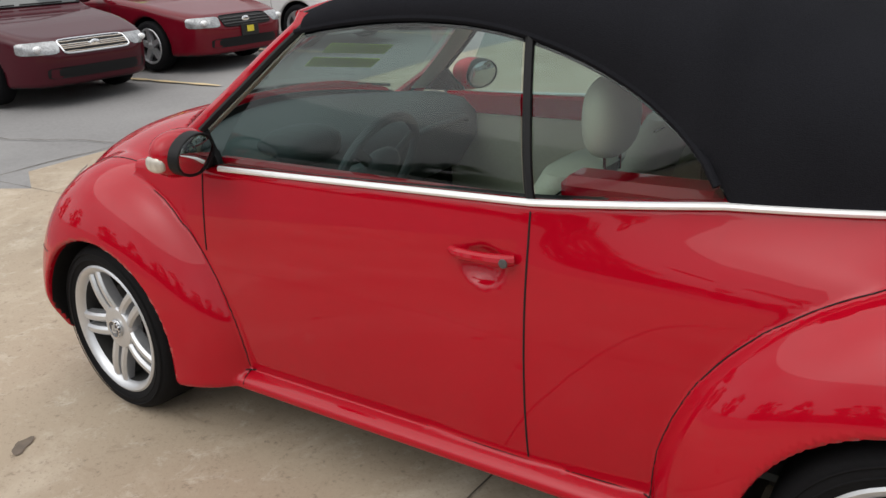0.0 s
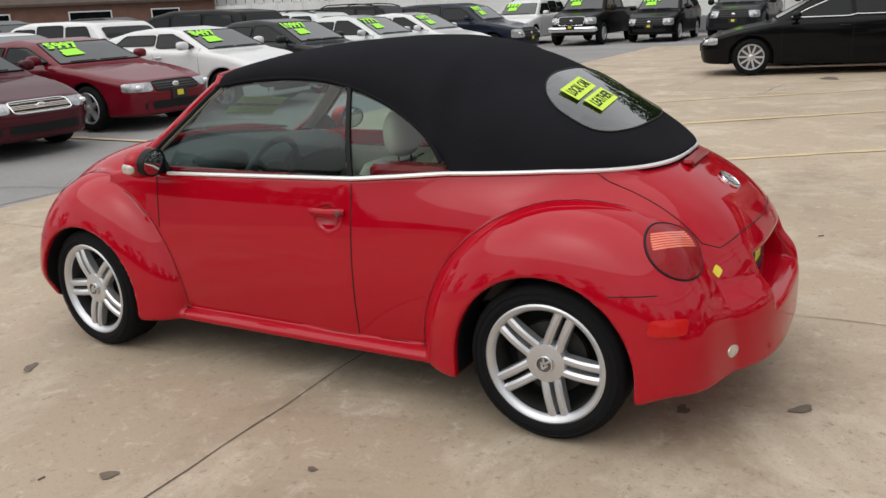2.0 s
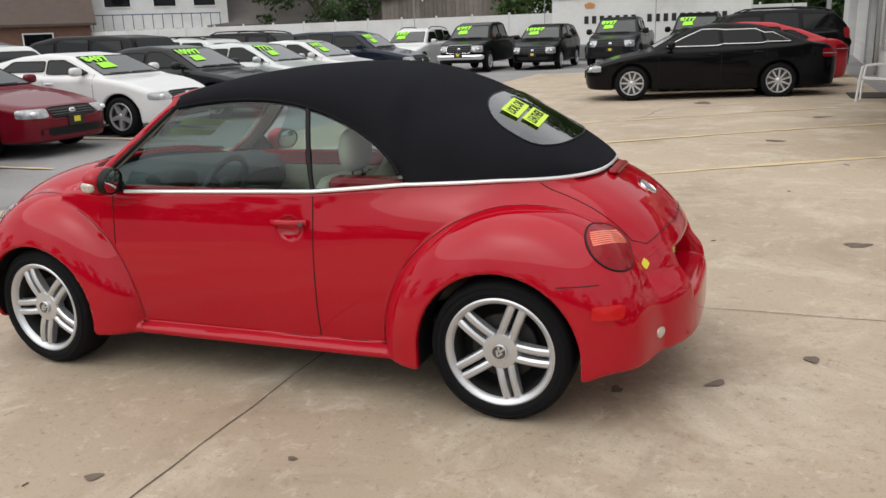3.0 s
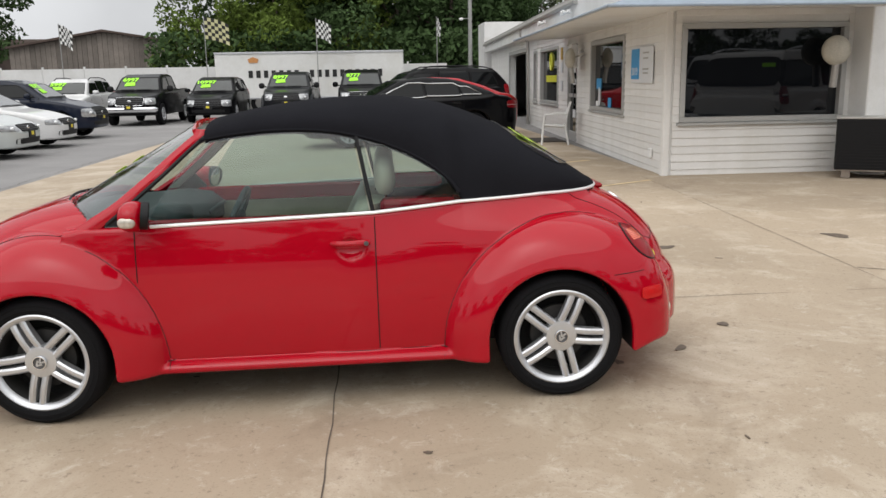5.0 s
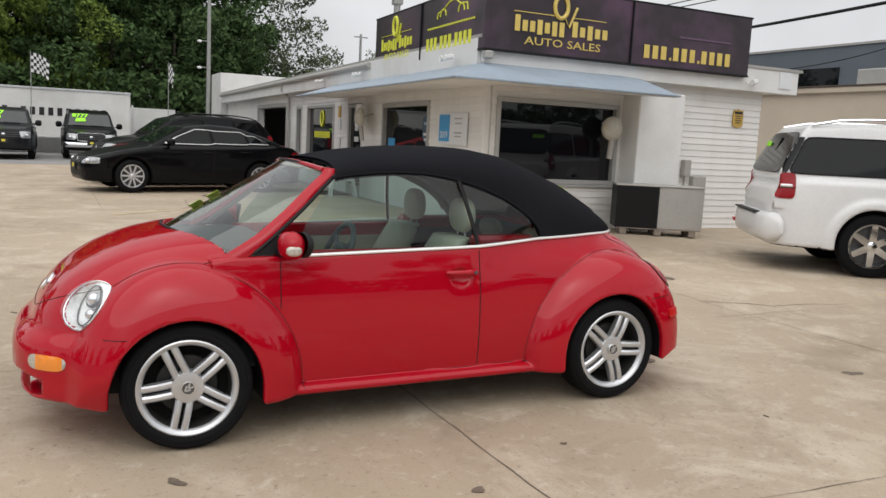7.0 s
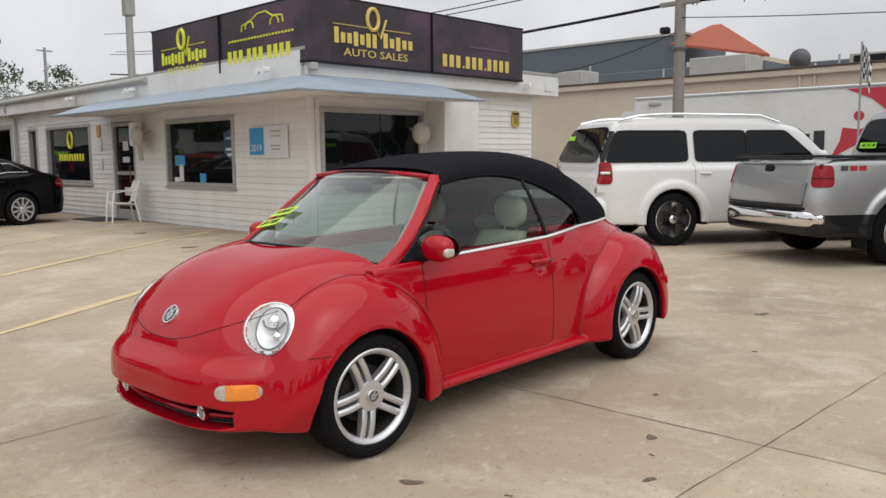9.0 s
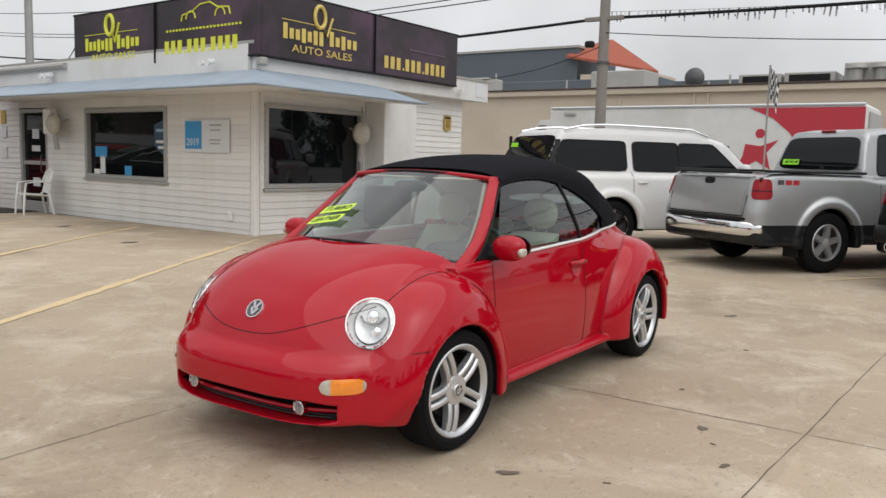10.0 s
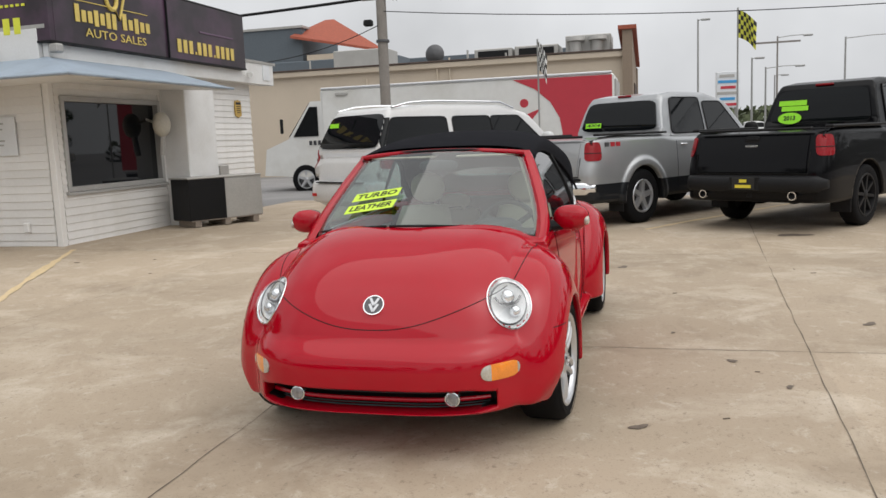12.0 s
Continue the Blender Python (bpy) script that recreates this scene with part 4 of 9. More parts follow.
# air conditioner on a pallet
ac = thing("air_conditioner", "grey packaged air conditioner with a black grille on a pallet", "air conditioner", at=pose(7.30, 6.02, ground_z(7.2, 6.0), 0, 0, -29) @ Matrix.Diagonal((0.90, 0.78, 0.98, 1)))
part("housing", Geo().box((0.38, 0, 0.47), (0.80, 0.72, 0.70), 0.012), GREYMETAL, ac)
part("grille_box", Geo().box((-0.40, 0, 0.47), (0.76, 0.73, 0.70), 0.012), BLACK, ac, "black louvred coil side")
for k in range(16):
    part("louvre", Geo().box((-0.40, -0.37, 0.16 + k * 0.041), (0.72, 0.012, 0.012)), BLACK, ac)
part("lid", Geo().box((-0.01, 0, 0.83), (1.58, 0.76, 0.025), 0.006), GREYMETAL, ac)
for k in range(3):
    part("pallet_block", Geo().box((-0.62 + k * 0.62, 0, 0.06), (0.12, 0.70, 0.10)), WOODP, ac)
part("pallet_top", Geo().box((0, 0, 0.115), (1.5, 0.72, 0.015)), WOODP, ac)


def plastic_chair(m):
    ch = thing("plastic_chair", "white moulded plastic garden armchair by the wall", "chair", at=m, group="plastic chairs by the office")
    seat = np.array([[(-0.22 + 0.44 * u, -0.23 + 0.46 * v, 0.42 - 0.03 * math.sin(math.pi * u) - 0.03 * v) for u in np.linspace(0, 1, 7)] for v in np.linspace(0, 1, 7)])
    part("seat", Geo().slab(seat, seat - np.array([0, 0, 0.018])), WHITEPL, ch)
    for k in range(5):
        x = -0.18 + 0.09 * k
        P = np.array([[(x - 0.032, 0.22 + 0.10 * t, 0.42 + 0.42 * t), (x + 0.032, 0.22 + 0.10 * t, 0.42 + 0.42 * t)] for t in np.linspace(0, 1, 5)])
        part("back_slat", Geo().slab(P, P + np.array([0, 0.014, 0])), WHITEPL, ch)
    part("back_rail", Geo().tube([(-0.24, 0.24, 0.62), (-0.20, 0.32, 0.84), (0, 0.335, 0.88), (0.20, 0.32, 0.84), (0.24, 0.24, 0.62)], 0.02, 8), WHITEPL, ch)
    for sx in (-1, 1):
        part("armrest", Geo().tube([(sx * 0.25, -0.20, 0.62), (sx * 0.27, 0, 0.645), (sx * 0.25, 0.25, 0.64)], [0.018, 0.024, 0.02], 8, flat=0.5), WHITEPL, ch)
        part("leg", Geo().tube([(sx * 0.25, -0.20, 0.62), (sx * 0.245, -0.23, 0.40), (sx * 0.27, -0.26, 0.0)], [0.018, 0.022, 0.018], 8), WHITEPL, ch)
        part("leg", Geo().tube([(sx * 0.22, 0.22, 0.42), (sx * 0.25, 0.30, 0.0)], [0.022, 0.018], 8), WHITEPL, ch)
    return ch


plastic_chair(SIDE @ pose(3.85, 12.75, 0.16, 0, 0, -100))
solid("door_mat", Geo().box((4.15, 13.9, 0.17), (0.7, 1.2, 0.02), 0.005), mat("dark_brown_mat", (0.05, 0.042, 0.036), rough=0.95), "dark door mat on the concrete", "mat")
# ---------- the red convertible ----------
HUB, HUBF, WR = 1.252, 1.222, 0.309
ARCHES = ((-HUBF - 0.004, 0.290, 0.353), (HUB - 0.006, 0.300, 0.353))  # centre along, height, radius


def belt_z(x):
    return np.interp(x, [-1.2, -1.0, -0.68, 0.36, 0.78, 1.2, 1.7], [0.885, 0.915, 0.914, 0.939, 0.970, 0.982, 0.972])


def belt_y(x):
    """Half-width of the car at the belt, closing round the tail."""
    x = np.asarray(x, float)
    s = np.clip((x - 0.3) / 1.27, 0, 1)
    return (0.698 - 0.045 * np.clip((x - 0.3) / 0.5, 0, 1) ** 1.5) * (1 - s ** 3) ** (1 / 3)


def door_y(z):
    return 0.738 - 0.045 * np.clip((z - 0.5) / 0.45, 0, 2) ** 2 - 0.02 * np.clip((0.5 - z) / 0.25, 0, 2) ** 2


def fender_n(x, z, front):
    """Distance from the hub, 1 at the fender's rim."""
    dx = -(x + HUBF) if front else x - HUB
    out, back = (0.532, 0.612) if front else (0.605, 0.600)
    ax = np.where(dx > 0, dx / out, dx / back)
    az = np.maximum(z - WR, 0) / (0.592 if front else 0.586)
    e = np.where(dx > 0, 2.0 if front else 2.3, 1.95 if front else 1.92)
    return (np.abs(ax) ** e + az ** e) ** (1 / e)


def fender(x, y, z, front):
    rn = fender_n(x, z, front)
    yy = np.maximum(np.abs(y) - 0.45, 0) / 0.425
    return ((rn ** 3.5 + yy ** 3.5) ** (1 / 3.5) - 1) * 0.5


def bumper(x, y, z, front):
    n, ext, wid = (3.7, 1.995, 0.855) if front else (3.5, 1.990, 0.864)
    s = -x if front else x
    gp = ((np.maximum(s, 0) / ext) ** n + (np.abs(y) / wid) ** n) ** (1 / n)
    zc, hz = (0.36, 0.245) if front else (0.37, 0.25)
    q = (gp ** 7 + (np.abs(z - zc) / hz) ** 5) ** (1 / 7.0)
    return np.maximum((q - 1) * 0.7, 1.22 - s)


def hood(x, y, z):
    q = ((np.abs(x + 0.9) / 1.035) ** 2.3 + (np.abs(y) / 0.80) ** 4.0 + (np.abs(z - 0.35) / 0.67) ** 2.3) ** (1 / 2.5)
    d = smax((q - 1) * 0.6, np.abs(y) - door_y(z), 0.02)
    return np.maximum(d, x - (-1.235 + 0.30 * (np.abs(y) / 0.66) ** 2.2))


def deck(x, y, z):
    q = ((np.abs(x - 0.85) / 1.115) ** 2.3 + (np.abs(y) / 0.80) ** 3.2 + (np.abs(z - 0.35) / 0.72) ** 2.6) ** (1 / 2.6)
    d = smax((q - 1) * 0.6, z - belt_z(x), 0.02)
    return smax(d, np.abs(y) - door_y(z) + 0.015, 0.03)


def tub(x, y, z):
    d = smax(np.abs(y) - door_y(z) + (0.698 - belt_y(x)), z - belt_z(x), 0.025)
    return np.maximum(np.maximum(d, x - 1.45), -1.10 - x)


def sill(x, y, z):
    q = ((np.abs(y) / 0.772) ** 14 + (np.abs(z - 0.208) / 0.058) ** 3.0) ** (1 / 6.0)
    return np.maximum((q - 1) * 0.2, np.abs(x) - 0.8)


def core(x, y, z):
    return smin(smin(tub(x, y, z), deck(x, y, z), 0.05), hood(x, y, z), 0.015)


def body(x, y, z):
    c = core(x, y, z)
    fr = smin(smin(fender(x, y, z, True), c, 0.008), bumper(x, y, z, True), 0.028)
    rr = smin(fender(x, y, z, False), c, 0.008)
    f = smin(smin(fr, rr, 0.01), bumper(x, y, z, False), 0.04)
    f = smin(f, sill(x, y, z), 0.008)
    a = np.abs(y)
    # wheel wells
    for xa, za, ra in ARCHES:
        d = np.sqrt((x - xa) ** 2 + np.maximum(z - za, 0.35 * (z - za)) ** 2)
        f = smax(f, -np.maximum(d - ra, 0.46 - a), 0.012)
    # thumb cup behind each door handle
    f = smax(f, -((((x - 0.245) / 0.075) ** 2 + ((a - 0.752) / 0.052) ** 2 + ((z - 0.778) / 0.062) ** 2) ** 0.5 - 1) * 0.05, 0.006)
    # cabin
    wall = np.minimum(door_y(z) - 0.075, belt_y(x) - 0.05 + 0.5 * np.clip(0.9 - z, 0, 1))
    inner = np.maximum(np.maximum(a - wall, 0.33 - z), np.maximum(-1.0 - x, x - 1.12))
    f = smax(f, -inner, 0.012)
    # number plate recess in the tail
    f = smax(f, -np.maximum(np.maximum(a - 0.30, np.abs(z - 0.56) - 0.085), 1.83 - x), 0.03)
    # mouth of the front bumper
    lip = 0.5 * np.clip(a - 0.45, 0, 1)
    f = smax(f, -np.maximum(np.maximum(a - 0.565, np.abs(z - 0.298) - (0.054 - lip * 0.35)), x + 1.76), 0.012)
    # the bumper's lower corners draw in ahead of the front wheels
    f = np.where(x < -1.36, smax(f, a - (0.790 + 0.40 * np.clip(z - 0.2, 0, 0.3) - 0.09 * sstep(-1.50, -1.75, x) * np.clip(1 - (z - 0.2) / 0.3, 0, 1)), 0.03), f)
    return smax(f, 0.196 + 0.03 * sstep(-1.5, -1.75, x) + 0.062 * sstep(1.5, 1.75, x) - z, 0.03)


BV, BQ, BN = skin(body, (-2.16, -0.98, 0.09), (2.16, 0.98, 1.12), 0.0135)
beetle = thing("convertible_car", "red two-door convertible car with a black canvas top, parked on concrete", "car")
beetle.matrix_basis = Matrix.Translation((HUB, 0, 0)) @ Matrix.Rotation(-0.007, 4, "Z") @ Matrix.Rotation(-0.012, 4, "Y") @ Matrix.Translation((-HUB, 0, 0.015))
C = BV[BQ].mean(1)
cx, cy, cz = C.T
FN = BN[BQ].mean(1)
vals = np.stack([tub(cx, cy, cz), fender(cx, cy, cz, True), fender(cx, cy, cz, False), bumper(cx, cy, cz, True), bumper(cx, cy, cz, False), hood(cx, cy, cz), deck(cx, cy, cz), sill(cx, cy, cz)])
which = vals.argmin(0)
hx_, hz_, hr_ = (np.where(cx < 0, ARCHES[0][q], ARCHES[1][q]) for q in range(3))
hub_d = np.hypot(cx - hx_, np.maximum(cz - hz_, 0.35 * (cz - hz_))) - hr_
to_hub = -((cx - hx_) * FN[:, 0] + (cz - hz_) * FN[:, 2]) / np.maximum(np.hypot(cx - hx_, cz - hz_), 1e-6)
inside = ((np.abs(cy) < door_y(cz) - 0.03 - (0.698 - belt_y(cx))) & (cx > -1.02) & (cx < 1.14) & (cz < 0.955)) | ((hub_d < -0.006) | (hub_d < 0.014) & (to_hub > 0.8)) & (np.abs(cy) < 0.825) | (cz < 0.203) & (FN[:, 2] < -0.7)
plate_in = (np.abs(cy) < 0.30) & (np.abs(cz - 0.56) < 0.09) & (cx > 1.65) & (cx < 1.855)
mouth_in = (np.abs(cy) < 0.565) & (np.abs(cz - 0.298) < 0.048) & (cx < -1.71) & (cx > -1.905 + 0.25 * cy ** 2)
left = cy < 0
# the bowls behind the headlamp lenses are cut out of the skin
LAMPS = {}
in_lamp = np.zeros(len(C), bool)
for s in (-1, 1):
    D = np.array([0.80, -s * 0.30, -0.42])
    D /= np.linalg.norm(D)
    Uv = np.cross(D, (0, 0, 1.0))
    Uv /= np.linalg.norm(Uv)
    Wv = np.cross(Uv, D)
    lc = np.array((-1.62, s * 0.585, 0.675))
    LAMPS[s] = (D, Uv, Wv, lc)
    q = C - lc
    in_lamp |= ((q @ Uv / 0.098) ** 2 + (q @ Wv / 0.118) ** 2 < 1) & (FN @ D < -0.2) & (cx < -1.4)
pieces = [
    ("inner_shell", inside | mouth_in, BLACK, "dark inner body and wheel wells"),
    ("hood", (which == 5), RED, ""),
    ("trunk_lid", (which == 6) & (cx > 1.2), RED, ""),
    ("front_bumper", (which == 3), RED, ""),
    ("rear_bumper", (which == 4) | plate_in, RED, ""),
    ("front_fender", (which == 1) & left, RED, ""), ("front_fender", (which == 1) & ~left, RED, ""),
    ("rear_fender", (which == 2) & left, RED, ""), ("rear_fender", (which == 2) & ~left, RED, ""),
    ("cowl_side", (which == 0) & left & (cx <= -0.76), RED, ""), ("cowl_side", (which == 0) & ~left & (cx <= -0.76), RED, ""),
    ("sill", (which == 7) & left, RED, ""), ("sill", (which == 7) & ~left, RED, ""),
    ("door", (which == 0) & left & (cx > -0.76) & (cx < 0.365), RED, ""), ("door", (which == 0) & ~left & (cx > -0.76) & (cx < 0.365), RED, ""),
    ("quarter_panel", left, RED, ""), ("quarter_panel", ~left, RED, ""),
]
taken = in_lamp.copy()
BP = {}
for name, mask, material, label in pieces:
    m = mask & ~taken
    taken |= m
    if m.any():
        ob = part(name, skin_mesh(name, BV, BQ[m], BN, material), material, beetle, label)
        BP.setdefault(name, []).append(ob)


def on_side(x, z, s=-1, lift=0.0):
    """Points on the flank; s is -1 on the driver's side."""
    x, z = np.broadcast_arrays(np.asarray(x, float), np.asarray(z, float))
    O = np.stack([x, np.full(x.shape, s * 1.1), z], -1)
    return cast(body, O.reshape(-1, 3), (0, -s, 0), 1.0).reshape(O.shape) + np.array([0, s * lift, 0])


def on_top(x, y, lift=0.0):
    x, y = np.broadcast_arrays(np.asarray(x, float), np.asarray(y, float))
    O = np.stack([x, y, np.full(x.shape, 1.2)], -1)
    return cast(body, O.reshape(-1, 3), (0, 0, -1), 1.0).reshape(O.shape) + np.array([0, 0, lift])


# solid dark bars on the skin carry the shade of the panel gaps
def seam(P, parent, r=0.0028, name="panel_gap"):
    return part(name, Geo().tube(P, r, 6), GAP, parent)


def fender_root(front):
    """The line where a fender leaves the body, seen from the side."""
    th = np.radians(np.linspace(-8, 66 if front else 112, 44))[:, None]
    R = np.linspace(0.44, 0.74, 150)[None]
    X, Z = (-HUBF if front else HUB) + (1 if front else -1) * R * np.cos(th), WR + R * np.sin(th)
    rn = fender_n(X, Z, front)
    yf = 0.45 + 0.425 * np.clip(1 - rn ** 3.5, 0, 1) ** (1 / 3.5)
    yf[rn >= 1] = 0
    O = np.stack([X, np.full(X.shape, -1.1), Z], -1).reshape(-1, 3)
    yc = -cast(core, O, (0, 1, 0), 1.0, 50)[:, 1].reshape(X.shape)
    pts = []
    for i in range(len(th)):
        hit = int(np.argmax(yf[i] < yc[i]))
        if hit > 0 and yc[i, hit] > 0.3:
            pts.append((X[i, hit], yc[i, hit], Z[i, hit]))
    return np.array(pts)


ROOT = {q: fender_root(q) for q in (True, False)}
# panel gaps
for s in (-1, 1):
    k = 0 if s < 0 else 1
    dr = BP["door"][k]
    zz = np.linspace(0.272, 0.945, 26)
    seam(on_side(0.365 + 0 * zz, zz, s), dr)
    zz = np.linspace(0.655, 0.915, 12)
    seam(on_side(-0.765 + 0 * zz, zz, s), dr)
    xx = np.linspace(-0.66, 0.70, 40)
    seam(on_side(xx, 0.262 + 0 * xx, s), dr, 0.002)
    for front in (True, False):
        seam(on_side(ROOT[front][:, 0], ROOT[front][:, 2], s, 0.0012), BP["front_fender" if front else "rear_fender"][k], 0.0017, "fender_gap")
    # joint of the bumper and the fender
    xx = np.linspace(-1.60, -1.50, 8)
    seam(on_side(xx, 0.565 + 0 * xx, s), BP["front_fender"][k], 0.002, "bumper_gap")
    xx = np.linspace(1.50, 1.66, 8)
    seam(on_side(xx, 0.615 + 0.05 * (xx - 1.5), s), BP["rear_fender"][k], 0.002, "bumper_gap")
th = np.linspace(0, math.pi, 90)
hx = -1.02 - 0.868 * np.sin(th) ** 0.62
hy = -0.655 * np.sign(np.cos(th)) * np.abs(np.cos(th)) ** 0.75
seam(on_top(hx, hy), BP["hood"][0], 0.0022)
if "trunk_lid" in BP:
    ty = np.concatenate([np.full(14, -0.5), np.linspace(-0.5, 0.5, 24), np.full(14, 0.5)])
    tx = np.concatenate([np.linspace(1.33, 1.74, 14), 1.74 + 0.13 * (1 - (np.linspace(-1, 1, 24)) ** 2) ** 0.5, np.linspace(1.74, 1.33, 14)])
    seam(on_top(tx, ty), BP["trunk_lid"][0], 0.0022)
    part("brake_light", Geo().box((1.60, 0, 0.955), (0.05, 0.30, 0.026), 0.01), LAMPRED, BP["trunk_lid"][0], "high red brake light")

# belt trim
for s in (-1, 1):
    xs_ = np.concatenate([np.linspace(-0.69, 0.3, 24), 0.3 + 1.275 * np.sin(np.linspace(0.05, math.pi / 2, 36))])
    yy = np.minimum(door_y(belt_z(xs_)) + 0.004, belt_y(xs_) + 0.004)
    part("belt_trim", Geo().tube(np.stack([xs_, s * yy, belt_z(xs_) + 0.002], 1), 0.0088, 8), TRIM, beetle, "bright belt moulding")

# ---- canvas top ----
GLZ = 0.955


def glass_y(z):
    return 0.690 - 0.155 * np.clip((z - 0.95) / 0.38, 0, 1.6) ** 1.35


def roof_z(x):
    return np.interp(x, [-0.55, -0.40, -0.2, 0.05, 0.3, 0.5, 0.72, 0.9, 1.08, 1.25, 1.42, 1.575], [1.365, 1.405, 1.444, 1.472, 1.482, 1.476, 1.440, 1.378, 1.294, 1.196, 1.090, 0.982])


def window_top(x):
    x = np.asarray(x, float)
    front = 1.335 - 0.22 * (x + 0.05) ** 2
    back = belt_z(x) + (1.335 - belt_z(x)) * np.clip(1 - np.clip((x + 0.05) / 0.845, 0, 1) ** 2.1, 0, 1) ** 0.62
    return np.where(x < -0.05, front, np.maximum(back, belt_z(x)))


def smooth_roof(x):
    k = np.linspace(-0.09, 0.09, 9)
    w = np.exp(-(k / 0.05) ** 2)
    return sum(roof_z(np.asarray(x) + a) * b for a, b in zip(k, w)) / w.sum()


def canvas(x, v):
    """v: 0 at the lower edge, 1 at the crown."""
    x, v = np.broadcast_arrays(np.asarray(x, float), np.asarray(v, float))
    zw = window_top(x)
    yw = np.minimum(glass_y(zw), belt_y(x)) + 0.006
    top = np.maximum(smooth_roof(x), zw + 0.002)
    a = v * math.pi / 2
    boxy = 0.72
    return np.stack([x, yw * np.cos(a).clip(0) ** boxy, zw + (top - zw) * np.sin(a).clip(0) ** boxy], -1)


xs_ = np.concatenate([np.linspace(-0.435, 0.3, 34)[:-1], 0.3 + 1.272 * np.sin(np.linspace(0, math.pi / 2, 70))])
vs = np.linspace(0, 1, 26)
half = np.array([canvas(x, vs) for x in xs_])
full = np.concatenate([half * np.array([1, -1, 1]), half[:, -2::-1]], 1)


def rear_pane(x, y):
    """Below 1 within the rear window."""
    return ((np.abs(x - 1.225) / 0.185) ** 2.6 + (np.abs(y) / 0.435) ** 2.8)


g = Geo()
g.grid(full)
g.grid(full * np.array([1, 0.975, 1]) - np.array([0, 0, 0.018]), flip=True)
quad = np.array(g.f)
cen = np.concatenate(g.v)[quad].mean(1)
keep = (rear_pane(cen[:, 0], cen[:, 1]) > 0.93) | (cen[:, 2] < 1.0)
g.f = [f for f, k in zip(g.f, keep) if k]
soft_top = part("canvas_top", g.mesh("canvas_top", CLOTH, smooth=1, fix=False), CLOTH, beetle, "taut black canvas top")
# rear window laid into the canvas
n = 15
og = oval(1, 1, 2.7)
P = np.zeros((n, n, 3))
for i in range(n):
    for j in range(n):
        u, w = og(i / (n - 1) * 2 - 1, j / (n - 1) * 2 - 1)
        x, y = 1.225 + 0.185 * u, 0.435 * w
        zw = float(window_top(x))
        yw = float(min(glass_y(zw), belt_y(x))) + 0.006
        top = float(smooth_roof(x))
        sn = math.sqrt(max(1 - min(abs(y) / yw, 1) ** (2 / 0.72), 0))
        P[i, j] = (x, y, zw + (top - zw) * sn ** 0.72 + 0.003)
rear_glass = part("rear_window", Geo().grid(P), REARGLASS, beetle, "glass rear window", smooth=1)
rim = np.concatenate([P[:, 0], P[-1, 1:], P[-2::-1, -1], P[0, -2:0:-1]])
part("rubber_edge", Geo().tube(np.concatenate([rim, rim[:1]]), 0.0035, 6), BLACK, rear_glass)
# ---- side glass ----
def xa_line(z):
    """The rear edge of the windscreen pillar at a height."""
    return np.interp(z, [0.84, 0.92, 1.0, 1.15, 1.25, 1.33], [-1.01, -0.915, -0.815, -0.635, -0.525, -0.43])


